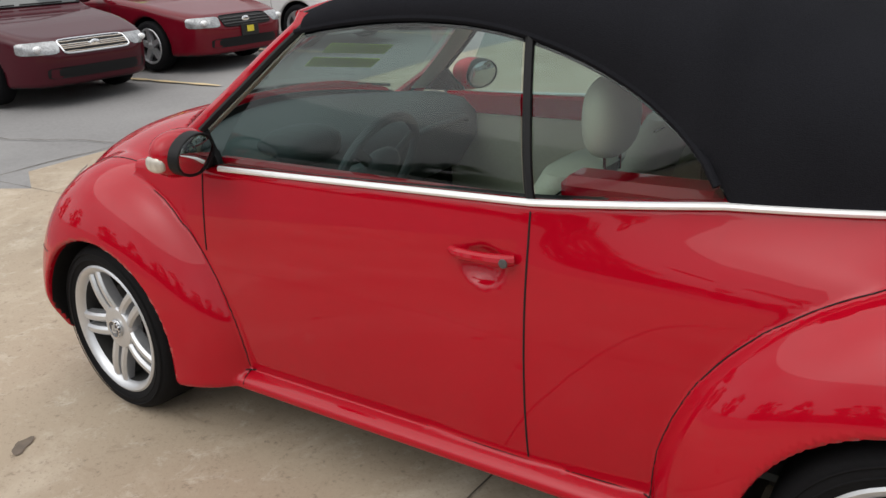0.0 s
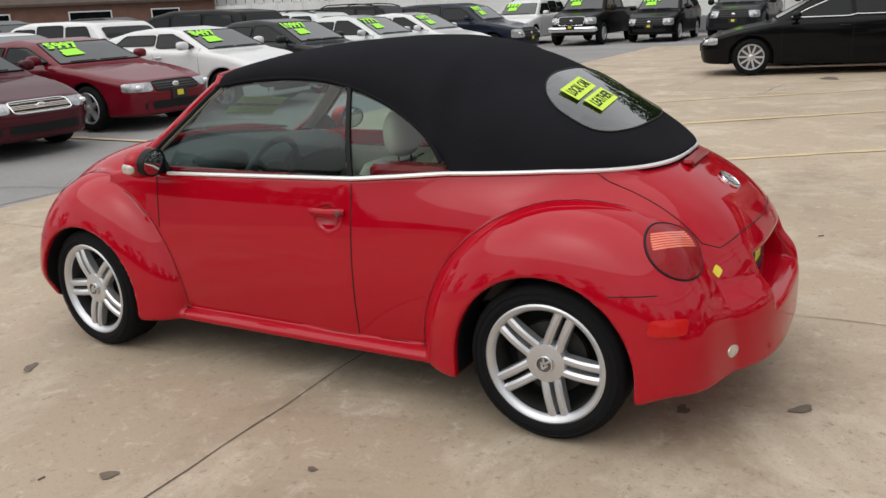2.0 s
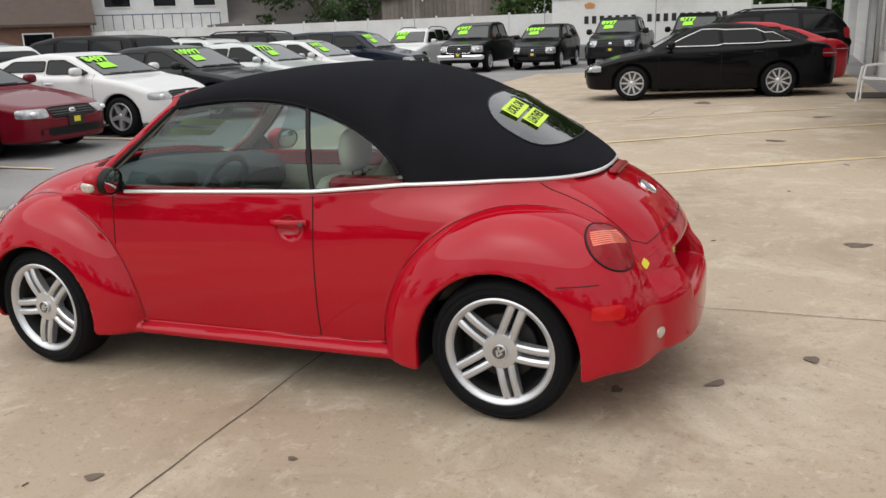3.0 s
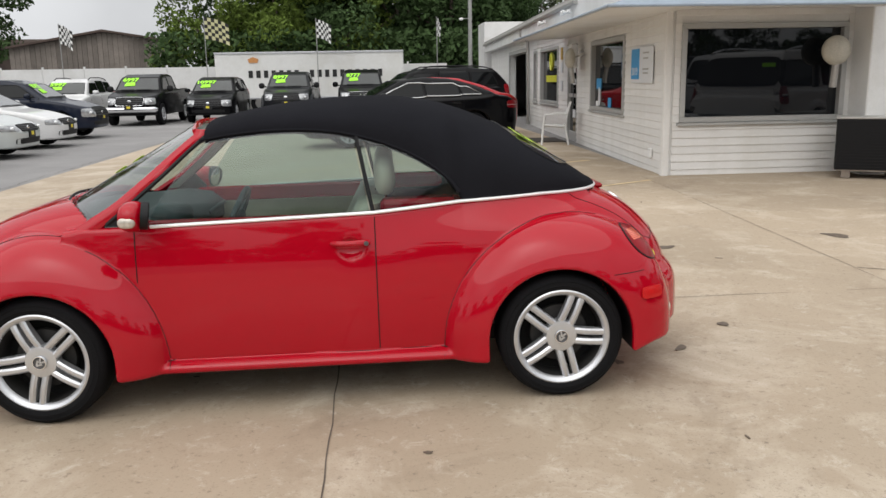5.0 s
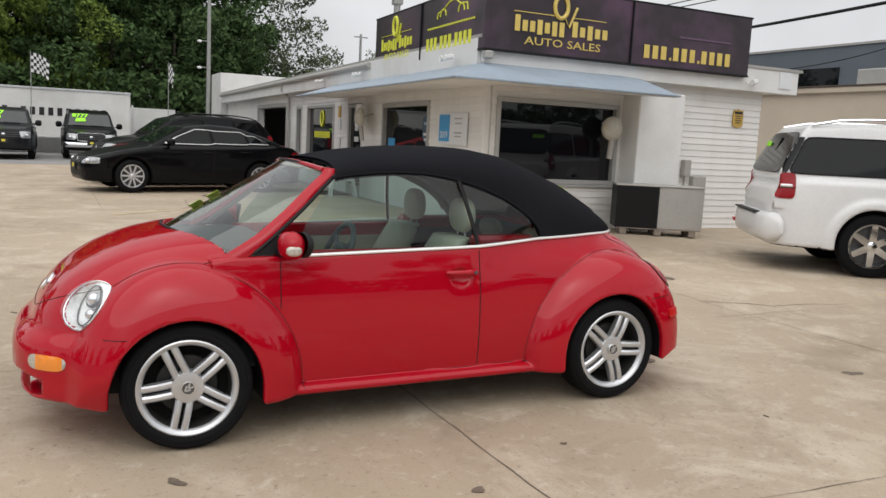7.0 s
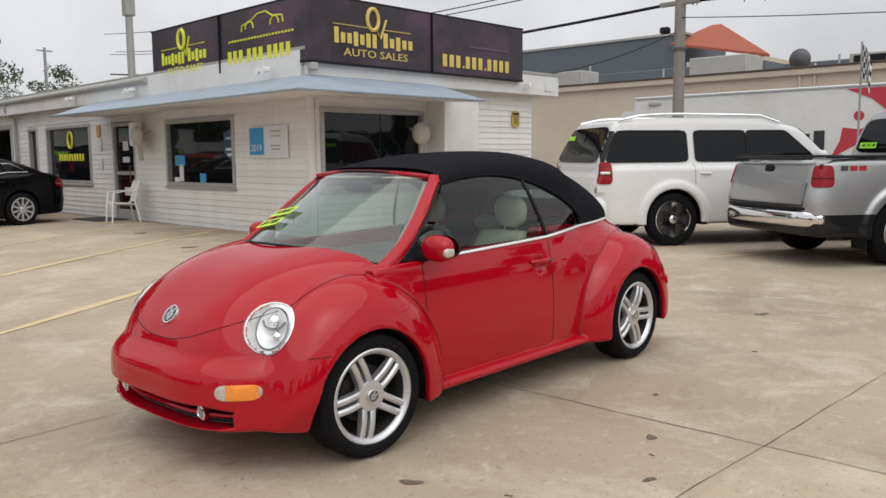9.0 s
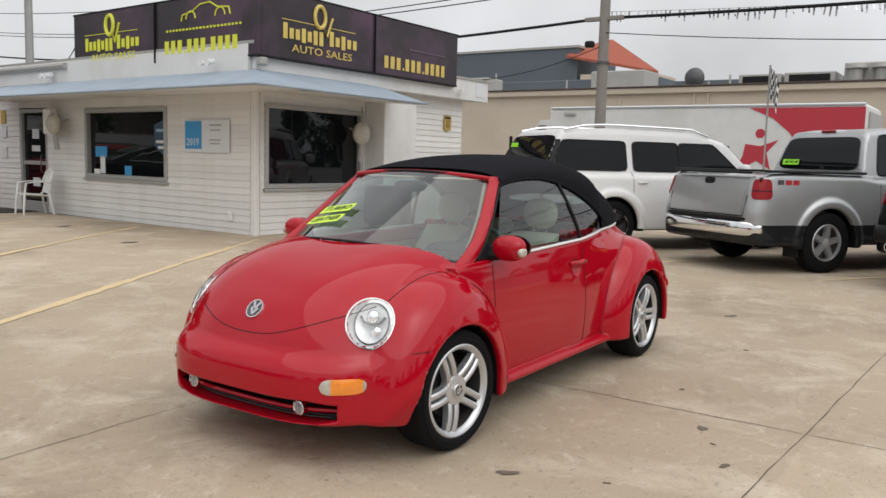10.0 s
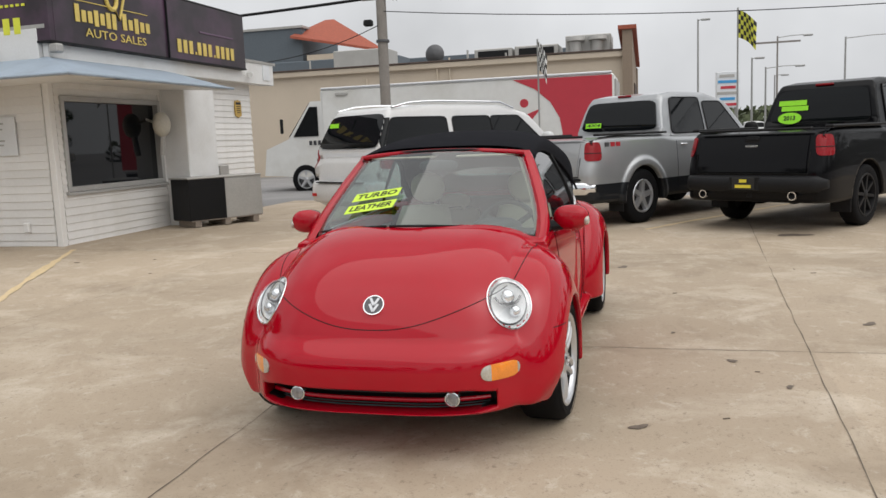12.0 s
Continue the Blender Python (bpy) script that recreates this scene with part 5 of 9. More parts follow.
for s in (-1, 1):
    def pane(name, x0f, x1f, nx=20, nz=10):
        rows = []
        for a in np.linspace(0, 1, nx):
            col = []
            for b in np.linspace(0, 1, nz):
                x = x0f(0) * (1 - a) + x1f(0) * a
                z0 = float(belt_z(x))
                z1 = float(window_top(x)) + 0.008
                for _ in range(3):
                    z = z0 + (z1 - z0) * b
                    x = x0f(b) * (1 - a) + x1f(b) * a
                    z0, z1 = float(belt_z(x)), float(window_top(x)) + 0.008
                col.append((x, s * (min(float(glass_y(z)), float(belt_y(x))) - 0.004), z))
            rows.append(col)
        P = np.array(rows)
        return part(name, Geo().grid(P), GLASS, beetle, "clear side window", smooth=1)
    pane("door_window", lambda b: float(xa_line(0.925 + b * 0.40)) + 0.02 + 0.18 * (1 - b) ** 2, lambda b: 0.345 - 0.075 * b)
    pane("quarter_window", lambda b: 0.375 - 0.075 * b, lambda b: 0.785)
    zz = np.linspace(0.945, 1.335, 12)
    part("window_seal", Geo().tube(np.stack([np.interp(zz, [0.945, 1.335], [0.36, 0.285]), s * (glass_y(zz) - 0.001), zz], 1), 0.0115, 6), BLACK, beetle)
    # weatherstrip over the panes
    xx = np.linspace(-0.46, 0.78, 40)
    part("weatherstrip", Geo().tube(np.stack([xx, s * (np.minimum(glass_y(window_top(xx)), 0.69) + 0.001), window_top(xx) + 0.004], 1), 0.009, 6), CLOTH, beetle)
    # black corner behind the pillar, which carries the mirror
    tri = np.array([[(-0.905, 0, 0.922), (-0.905, 0, 0.922)], [(-0.70, 0, 0.925), (-0.78, 0, 1.035)]])
    tri[..., 1] = s * (glass_y(tri[..., 2]) + 0.002)
    laid("mirror_corner", tri, 0.02, BLACK, beetle, (0, -s, 0))
    # windscreen pillar: a broad strip that runs down into the fender
    rows = []
    for z in np.linspace(0.86, 1.352, 18):
        w = float(np.interp(z, [0.86, 0.93, 1.02, 1.35], [0.15, 0.115, 0.075, 0.058]))
        xr, yr = float(xa_line(z)), float(glass_y(max(z, 0.93))) + 0.004
        rows.append([(xr + 0.006, s * (yr - 0.022), z - 0.004), (xr, s * (yr - 0.004), z), (xr - 0.3 * w, s * (yr + 0.003), z + 0.002), (xr - 0.7 * w, s * (yr - 0.008), z + 0.004), (xr - w, s * (yr - 0.036), z + 0.004), (xr - w + 0.012, s * (yr - 0.062), z - 0.012)])
    zs_ = np.linspace(0.93, 1.33, 12)
    part("pillar_seal", Geo().tube(np.stack([xa_line(zs_) + 0.010, s * (glass_y(zs_) - 0.004), zs_], 1), 0.011, 6), BLACK, beetle)
    part("windscreen_pillar", Geo().grid(np.array(rows), closed_v=True), RED, beetle, smooth=50)
# header over the windscreen
yy = np.linspace(-0.50, 0.50, 21)
part("windscreen_header", Geo().tube(np.stack([-0.475 - 0.07 * (1 - (yy / 0.545) ** 2), yy, 1.338 + 0.033 * (1 - (yy / 0.545) ** 2)], 1), 0.014, 10), RED, beetle)
# windscreen
rows = []
for b in np.linspace(0, 1, 12):
    z = 0.915 + b * 0.43
    we = float(glass_y(z)) - 0.035
    xe = float(xa_line(z)) - 0.045
    cen_x = -1.245 + b * 0.69
    cen_z = 0.985 + b * 0.39
    row = []
    for a in np.linspace(-1, 1, 17):
        k = 1 - abs(a) ** 2.0
        row.append((xe + (cen_x - xe) * k, we * a, z + (cen_z - z) * k))
    rows.append(row)
WS = np.array(rows)
screen = part("windscreen", Geo().grid(WS), SCREENG, beetle, "clear windscreen", smooth=1)
edge = np.concatenate([WS[:, 0], WS[-1, 1:], WS[-2::-1, -1]])
part("windscreen_seal", Geo().tube(edge, 0.009, 6), BLACK, screen)
# black cowl tray and wipers
yy = np.linspace(-0.62, 0.62, 21)
k = 1 - (yy / 0.62) ** 2
P = np.stack([np.stack([-0.985 - 0.275 * k, yy, 0.902 + 0.066 * k], 1), np.stack([-0.93 - 0.255 * k, yy, 0.918 + 0.07 * k], 1)])
laid("cowl_tray", P, 0.03, BLACK, beetle, (0, 0, -1))
for y0, y1 in ((-0.42, 0.10), (0.12, 0.58)):
    yy = np.linspace(y0, y1, 10)
    k = 1 - (yy / 0.62) ** 2
    arm = np.stack([-0.985 - 0.27 * k, yy, 0.945 + 0.063 * k], 1)
    part("wiper", Geo().tube(arm, 0.007, 6), BLACK, beetle)

# ---- lamps ----
def lamp_ring(P, parent, r, material, name="lamp_rim"):
    rim = np.concatenate([P[:, 0], P[-1, 1:], P[-2::-1, -1], P[0, -2:0:-1]])
    return part(name, Geo().tube(np.concatenate([rim, rim[:1]]), r, 6), material, parent)


for s in (-1, 1):
    D, Uv, Wv, lc = LAMPS[s]
    P = decal(body, lc, D, Uv, Wv, oval(0.108, 0.128), 0.006, 13, 0.018)
    hl = part("headlamp", Geo().grid(P - 0.012 * D), LENS, beetle, "round clear headlamp", smooth=1)
    P2 = decal(body, lc, D, Uv, Wv, oval(0.106, 0.126), 0.003, 13)
    # a stepped bowl with a broad bright collar and two reflector cups
    def bowl(r0, r1, d0, d1, n=40):
        c0 = np.array(P2[6, 6])
        ring = []
        for r, d in ((r0, d0), ((r0 + r1) / 2, (d0 + d1) / 2 + 0.004), (r1, d1)):
            th_ = np.linspace(0, 2 * math.pi, n, endpoint=False)
            ring.append(lc + Uv * (0.106 * r * np.cos(th_))[:, None] + Wv * (0.126 * r * np.sin(th_))[:, None] + D * (((c0 - lc) @ D + d)))
        return np.array(ring)
    th_ = np.linspace(0, 2 * math.pi, 40, endpoint=False)
    rim_ = cast(body, lc + Uv * (0.104 * np.cos(th_))[:, None] + Wv * (0.124 * np.sin(th_))[:, None] - D * 0.3, tuple(D), 0.8)
    part("reflector", Geo().grid(np.array([rim_ - D * 0.002, bowl(0.82, 0.5, 0.020, 0.03)[0]]), closed_v=True), CLEARL, hl, "bright silver collar", smooth=1)
    part("bowl", Geo().grid(bowl(0.80, 0.03, 0.018, 0.062), closed_v=True), REFLECT, hl, "silver bowl", smooth=1)
    part("inner_ring", Geo().tube(np.concatenate([bowl(0.79, 0.5, 0.012, 0.03)[0], bowl(0.79, 0.5, 0.012, 0.03)[0][:1]]), 0.003, 6), STEEL, hl)
    lamp_ring(P2, hl, 0.0045, CHROME)
    cz0 = (np.array(P2[6, 6]) - lc) @ D
    for du, dw, rr, dep, mt in ((0.0, 0.034, 0.036, 0.024, CHROME), (-s * 0.030, -0.036, 0.028, 0.026, CHROME), (0.0, 0.034, 0.014, 0.006, STEEL)):
        c2 = lc + Uv * du + Wv * dw + D * (cz0 + dep)
        part("bulb", Geo().ball(c2, (rr, rr, rr), 18, 10), mt, hl, smooth=1)
    part("visor", Geo().tube([c2 + Uv * 0.06 * q - Wv * 0.038 * (1 - q * q) ** 0.5 + D * 0.012 for q in np.linspace(-1, 1, 9)], 0.006, 6), STEEL, hl)
    # front turn signal, half clear and half amber
    D2 = np.array([0.86, -s * 0.5, 0.0])
    D2 /= np.linalg.norm(D2)
    U2 = np.array([-D2[1], D2[0], 0]) * -s
    sg = thing("turn_signal", "", "")
    sg.parent = beetle
    for q0, q1, mt, nm in ((-1, -0.5, PEARL, "clear_lens"), (-0.5, 0.86, AMBER, "amber_lens"), (0.86, 1, PEARL, "clear_lens")):
        def ol(u, v, q0=q0, q1=q1):
            t = q0 + (q1 - q0) * (u + 1) / 2
            return 0.104 * t, 0.036 * v * (1 - abs(t) ** 5) ** 0.5 + 0.0
        P = decal(body, (-1.86, s * 0.60, 0.425), D2, -U2, (0, 0, 1), ol, 0.005, 9, 0.004)
        part(nm, Geo().slab(P, P + D2 * 0.012), mt, sg)
    # fog lamp
    P = decal(body, (-2.0, s * 0.375, 0.302), (1, 0, 0), (0, 1, 0), (0, 0, 1), oval(0.001, 0.001), 0.0, 3)
    fx = -1.910
    fl = part("fog_lamp", Geo().lathe([(0.0, 0.006), (0.027, 0.006), (0.030, 0.0), (0.035, 0.002), (0.036, 0.03)], 24, "x", (fx, s * 0.375, 0.302)), CHROME, beetle, "round fog lamp")
    part("lens", Geo().lathe([(0.0, -0.001), (0.014, 0.0), (0.026, 0.004)], 20, "x", (fx, s * 0.375, 0.302)), HEADL, fl, smooth=1)
    # tail lamp
    D3 = np.array([-0.62, -s * 0.58, -0.42])
    D3 /= np.linalg.norm(D3)
    U3 = np.cross(D3, (0, 0, 1.0))
    U3 /= np.linalg.norm(U3)
    W3 = np.cross(U3, D3)
    tc_ = (1.67, s * 0.63, 0.735)
    P = decal(body, tc_, D3, U3, W3, oval(0.122, 0.110), 0.006, 13, 0.014)
    tl = part("tail_lamp", Geo().slab(P, P + D3 * 0.01), LAMPRED, beetle, "round red tail lamp", smooth=40)
    lamp_ring(decal(body, tc_, D3, U3, W3, oval(0.124, 0.112), 0.001, 13), tl, 0.005, BLACK)
    for q in range(7):
        w = 0.010 + q * 0.0095
        span = 0.122 * math.sqrt(max(0, 1 - (w / 0.110) ** 2)) * 0.86
        def ol(u, v, w=w, span=span):
            return span * u, w + 0.0036 * v
        Pb = decal(body, tc_, D3, U3, W3, ol, 0.0, 9)
        uu = span * np.linspace(-1, 1, 9)[:, None]
        ww = w + 0.0036 * np.linspace(-1, 1, 9)[None]
        Pb = Pb - D3 * (0.0078 + 0.014 * (1 - (uu / 0.122) ** 2 - (ww / 0.110) ** 2))[..., None]
        part("lens_rib", Geo().grid(Pb), LENSRIB, tl, smooth=1)
    # side marker and reverse lamp
    P = decal(body, (1.70, s * 0.82, 0.515), (0, -s, 0), (1, 0, 0), (0, 0, 1), oval(0.060, 0.028, 5), 0.010, 7, 0.003)
    part("side_marker", Geo().slab(P, P + np.array([0, -s * 0.02, 0])), BRIGHTRED, beetle, "bright red side marker")
    P = decal(body, (1.92, s * 0.60, 0.365), (-0.8, -s * 0.6, 0), (-0.6 * s, 0.8, 0), (0, 0, 1), oval(0.030, 0.023), 0.004, 7, 0.004)
    part("reverse_lamp", Geo().slab(P, P - np.array([0.01, 0, 0])), PEARL, beetle)
    # door handle with its cup
    hd = part("door_handle", Geo().tube(np.stack([np.linspace(0.155, 0.335, 9), np.full(9, s * float(door_y(0.803))), np.full(9, 0.803)], 1) + np.array([0, s, 0]) * np.array([0.008, 0.022, 0.028, 0.03, 0.03, 0.03, 0.029, 0.024, 0.010])[:, None], [0.010, 0.013, 0.014, 0.014, 0.014, 0.015, 0.016, 0.016, 0.013], 10), RED, BP["door"][0 if s < 0 else 1], "red pull handle")
    part("key_lock", Geo().lathe([(0, s * 0.004), (0.011, s * 0.003), (0.012, 0)], 16, "y", (0.322, s * (float(door_y(0.803)) + 0.040), 0.803)), STEEL, hd)
    # mirror
    mr = part("door_mirror", Geo().ball((-0.735, s * 0.795, 0.982), (0.062, 0.098, 0.070), 20, 14, 0.85), RED, beetle, "red door mirror", smooth=1)
    part("mirror_glass", Geo().lathe([(0.0, 0.004), (0.9, 0.003), (1.0, -0.002)], 26, "x"), MIRROR, mr, smooth=1, at=pose(-0.668, s * 0.795, 0.982, 0, 8, -s * 14) @ Matrix.Diagonal((1, 0.082, 0.058, 1)))
    part("mirror_bezel", Geo().lathe([(1.10, -0.03), (1.10, 0.0), (1.05, 0.006), (0.98, 0.002)], 26, "x"), BLACK, mr, smooth=1, at=pose(-0.670, s * 0.795, 0.982, 0, 8, -s * 14) @ Matrix.Diagonal((1, 0.082, 0.058, 1)))
    part("mirror_arm", Geo().tube([(-0.76, s * 0.66, 0.935), (-0.75, s * 0.72, 0.94), (-0.74, s * 0.78, 0.95)], [0.035, 0.03, 0.03], 10), BLACK, mr)
    part("mirror_signal", Geo().ball((-0.742, s * 0.880, 0.966), (0.040, 0.018, 0.026), 14, 8, 0.8), PEARL, mr, smooth=1)
# bumper mouth: slats and mesh
gr = thing("grille", "", "")
gr.parent = beetle
yy = np.linspace(-0.53, 0.53, 25)
bx = -1.916 + 0.30 * (np.abs(yy) / 0.53) ** 3.2 * 0.34
part("grille_bar", Geo().tube(np.stack([bx, yy, np.full(25, 0.296)], 1), 0.010, 8), RED, gr)
for zq in np.linspace(0.252, 0.342, 8):
    if abs(zq - 0.296) > 0.012:
        part("grille_wire", Geo().tube(np.stack([bx + 0.035, yy * 0.98, np.full(25, zq)], 1), 0.004, 5), DASH, gr)


def badge(centre, normal, r, parent, name="badge"):
    """A round metal badge: a ring with chevrons on a dark disc."""
    N = Vector(normal).normalized()
    m = Matrix.Translation(centre) @ N.to_track_quat("Z", "Y").to_matrix().to_4x4()
    b = part(name, Geo().lathe([(0.0, 0.004), (r * 0.86, 0.003), (r * 0.9, 0.0)], 28, "z"), STEEL, parent, "round chrome badge", at=m)
    part("badge_ring", Geo().lathe([(r * 0.84, 0.002), (r * 0.87, 0.008), (r * 0.97, 0.008), (r, 0.0)], 28, "z"), CHROME, b)
    for sy, k in ((0.42, 1), (-0.18, 1)):
        gg = Geo()
        for sx in (-1, 1):
            a, c2 = np.array([sx * r * 0.40, r * (sy + 0.28)]), np.array([0, r * (sy - 0.42)])
            d = (c2 - a) / np.linalg.norm(c2 - a)
            nn = np.array([-d[1], d[0]]) * r * 0.115
            gg.prism([tuple(a + nn), tuple(a - nn), tuple(c2 - nn), tuple(c2 + nn)], "z", 0.003, 0.007)
        part("chevron", gg, ALLOY, b)
    return b


bp = on_top(np.array([-1.825]), np.array([0.0]))[0]
gn = grad(body, np.array([bp]))[0]
badge(tuple(bp), tuple(gn), 0.052, BP["hood"][0])
bp = on_top(np.array([1.735]), np.array([0.0]))[0]
gn = grad(body, np.array([bp]))[0]
badge(tuple(bp), tuple(gn), 0.05, BP["trunk_lid"][0])
part("plate", Geo().box((1.85, 0, 0.56), (0.012, 0.305, 0.155), 0.004), INK, BP["rear_bumper"][0], "black dealer plate")
part("plate_mark", Geo().box((1.858, 0, 0.575), (0.006, 0.12, 0.06), 0.002), YELLOW, BP["rear_bumper"][0])
P = decal(body, (1.83, -0.54, 0.665), (-0.6, 0.6, -0.5), (0.7, 0.7, 0), (0, 0, 1), oval(0.022, 0.028, 1.2), 0.002, 5)
part("dealer_sticker", Geo().grid(P), YELLOW, BP["rear_bumper"][0], smooth=1)

# ---- wheels ----
def tyre_prof(R, r, w):
    return [(r, -w * 0.40), (r + 0.012, -w * 0.47), (r + (R - r) * 0.45, -w * 0.5), (R - 0.022, -w * 0.47), (R - 0.006, -w * 0.40), (R, -w * 0.3), (R, w * 0.3), (R - 0.006, w * 0.4), (R - 0.022, w * 0.47), (r + (R - r) * 0.45, w * 0.5), (r + 0.012, w * 0.47), (r, w * 0.40)]


WHEEL = {}


def wheel(parent, x, y, z, side, turn=0.0):
    """An alloy wheel with five pairs of spokes; side is -1 when it faces -y."""
    wh = thing("wheel", "", "")
    wh.parent = parent
    wh.matrix_basis = pose(x, y, z, 0, 0, 0 if side < 0 else 180) @ Matrix.Rotation(turn, 4, "Y") @ Matrix.Diagonal((0.975, 1, 0.975, 1))
    if not WHEEL:
        WHEEL["tyre"] = Geo().lathe(tyre_prof(0.317, 0.232, 0.222), 64, "y").mesh("tyre", RUBBER, 40)
        gr_ = Geo()
        for rr in (0.262, 0.285):
            gr_.lathe([(rr, -0.1105), (rr + 0.003, -0.1125), (rr + 0.006, -0.1105)], 64, "y")
        WHEEL["ridge"] = gr_.mesh("sidewall_ridge", RUBBER, 40)
        WHEEL["rim"] = Geo().lathe([(0.238, -0.100), (0.243, -0.104), (0.236, -0.108), (0.226, -0.104), (0.216, -0.094), (0.211, -0.082)], 64, "y").mesh("rim", ALLOY, 40)
        # barrel, disc and back plate carry the wheel's inner shade in their colour
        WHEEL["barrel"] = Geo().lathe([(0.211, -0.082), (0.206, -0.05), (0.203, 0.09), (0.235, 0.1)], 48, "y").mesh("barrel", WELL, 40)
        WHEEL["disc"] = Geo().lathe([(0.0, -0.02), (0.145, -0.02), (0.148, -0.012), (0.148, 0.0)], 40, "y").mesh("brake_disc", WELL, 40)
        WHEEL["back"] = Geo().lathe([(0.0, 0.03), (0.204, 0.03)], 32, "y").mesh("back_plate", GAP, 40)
        WHEEL["hub"] = Geo().lathe([(0.0, -0.094), (0.030, -0.094), (0.033, -0.090), (0.060, -0.090), (0.076, -0.087), (0.083, -0.077), (0.084, -0.04)], 40, "y").mesh("hub_cap", ALLOY, 40)
        gg = Geo()
        for k in range(10):
            a = k * math.pi / 5
            gg.lathe([(0.0, -0.089), (0.004, -0.087)], 6, "y", (0.052 * math.cos(a), 0, 0.052 * math.sin(a)))
        WHEEL["bolts"] = gg.mesh("hub_bolts", STEEL, 40)
        # one spoke: a tapered ridge from hub to rim
        secs = []
        for t in np.linspace(0, 1, 7):
            r = 0.055 + t * 0.166
            wd = 0.0180 + 0.003 * (t - 0.4) ** 2
            yo = -0.083 - 0.012 * math.sin(t * math.pi * 0.9) - 0.006 * t
            yi = -0.045 - 0.02 * t
            xo = 0.0265 - 0.001 * t
            secs.append([(xo - wd, yi, r), (xo - wd * 0.9, yo + 0.008, r), (xo - wd * 0.35, yo, r), (xo + wd * 0.45, yo, r), (xo + wd * 0.9, yo + 0.008, r), (xo + wd, yi, r)])
        A = np.array(secs)
        WHEEL["spoke_a"] = Geo().grid(A, closed_v=True).mesh("spoke", ALLOY, 30)
        WHEEL["spoke_b"] = Geo().grid(A * np.array([-1, 1, 1]), closed_v=True).mesh("spoke", ALLOY, 30)
    part("tyre", WHEEL["tyre"], RUBBER, wh)
    part("sidewall_ridge", WHEEL["ridge"], RUBBER, wh)
    rm = part("rim", WHEEL["rim"], ALLOY, wh, "silver alloy rim")
    part("barrel", WHEEL["barrel"], WELL, wh, "rim barrel darkened for the shade inside the wheel")
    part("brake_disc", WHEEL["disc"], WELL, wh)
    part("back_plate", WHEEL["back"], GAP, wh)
    part("hub_cap", WHEEL["hub"], ALLOY, wh)
    tagged(part("hub_bolts", WHEEL["bolts"], STEEL, wh), kind="stuff")
    for k in range(5):
        for q in ("spoke_a", "spoke_b"):
            part("spoke", WHEEL[q], ALLOY, wh, at=Matrix.Rotation(k * 2 * math.pi / 5, 4, "Y"))
    badge((0, -0.095, 0), (0, -1, 0), 0.034, wh)
    return wh


for s in (-1, 1):
    steered = wheel(beetle, -HUBF, s * 0.715, 0.309, s, math.radians(47.5))
    steered.matrix_basis = Matrix.Translation((-HUBF, s * 0.715, 0.309)) @ Matrix.Rotation(math.radians(-4), 4, "Z") @ Matrix.Translation((HUBF, -s * 0.715, -0.309)) @ steered.matrix_basis
    wheel(beetle, HUB, s * 0.715, 0.309, s, math.radians(22))

# ---- cabin ----
for s in (-1, 1):
    for x0, nm in ((0.12, "front_seat"), (0.82, "rear_seat")):
        st = thing(nm, "", "")
        st.parent = beetle
        yc = s * (0.36 if nm == "front_seat" else 0.30)
        w = 0.25
        part("cushion", Geo().ball((x0 - 0.15, yc, 0.47), (0.27, w, 0.10), 20, 12, 0.6), CREAM, st, "cream leather cushion", smooth=1)
        zz = np.linspace(0, 1, 9)
        rows = []
        for t in zz:
            hw = w * (0.98 - 0.28 * max(t - 0.5, 0) * 2)
            cxx = x0 + 0.10 + 0.20 * t - 0.03 * math.sin(t * 3)
            cz_ = 0.46 + (0.50 if nm == "front_seat" else 0.40) * t
            rows.append([(cxx - 0.065 + 0.03 * abs(math.cos(a)) ** 3 * 0 + 0.075 * math.sin(a), yc + hw * math.copysign(abs(math.cos(a)) ** 0.6, math.cos(a)), cz_) for a in np.linspace(0, 2 * math.pi, 20, endpoint=False)])
        gg = Geo().grid(np.array(rows), closed_v=True)
        gg.f.append([gg.n - 20 + j for j in range(20)])
        part("backrest", gg, CREAM, st, "cream leather backrest", smooth=60)
        hx0, hz0 = (0.42, 1.085) if nm == "front_seat" else (0.98, 0.93)
        part("headrest", Geo().ball((hx0, yc, hz0), (0.055, 0.125, 0.105 if nm == "front_seat" else 0.06), 20, 14, 0.8), CREAM, st, "cream leather headrest", smooth=1)
        for dy in (-0.05, 0.05):
            part("headrest_post", Geo().tube([(hx0, yc + dy, hz0 - 0.15), (hx0, yc + dy, hz0 - 0.05)], 0.006, 6), CHROME, st)
    # door card
    part("door_card", Geo().box((-0.2, s * 0.640, 0.64), (1.1, 0.02, 0.50), 0.008), CREAM, beetle, "cream inner door panel")
    part("quarter_trim", Geo().box((0.585, s * 0.560, 0.945), (0.38, 0.12, 0.085), 0.02), RED, beetle, "red inner quarter trim")
    zz = np.linspace(0.95, 1.33, 12)
    strip = []
    for z in zz:
        xr, yr = float(xa_line(z)), float(glass_y(z)) + 0.004
        strip.append([(xr + 0.008, s * (yr - 0.034), z - 0.008), (xr + 0.000, s * (yr - 0.058), z - 0.012), (xr - 0.055, s * (yr - 0.078), z - 0.012)])
    part("pillar_trim", Geo().grid(np.array(strip)), CREAM, beetle, "cream pillar lining", smooth=1)
    part("door_top", Geo().box((-0.2, s * 0.635, 0.890), (1.1, 0.04, 0.09), 0.01), RED, beetle)
part("cabin_floor", Geo().box((0.1, 0, 0.345), (2.2, 1.25, 0.02)), DASH, beetle)
part("tunnel", Geo().box((-0.2, 0, 0.43), (1.3, 0.2, 0.16), 0.04), DASH, beetle)
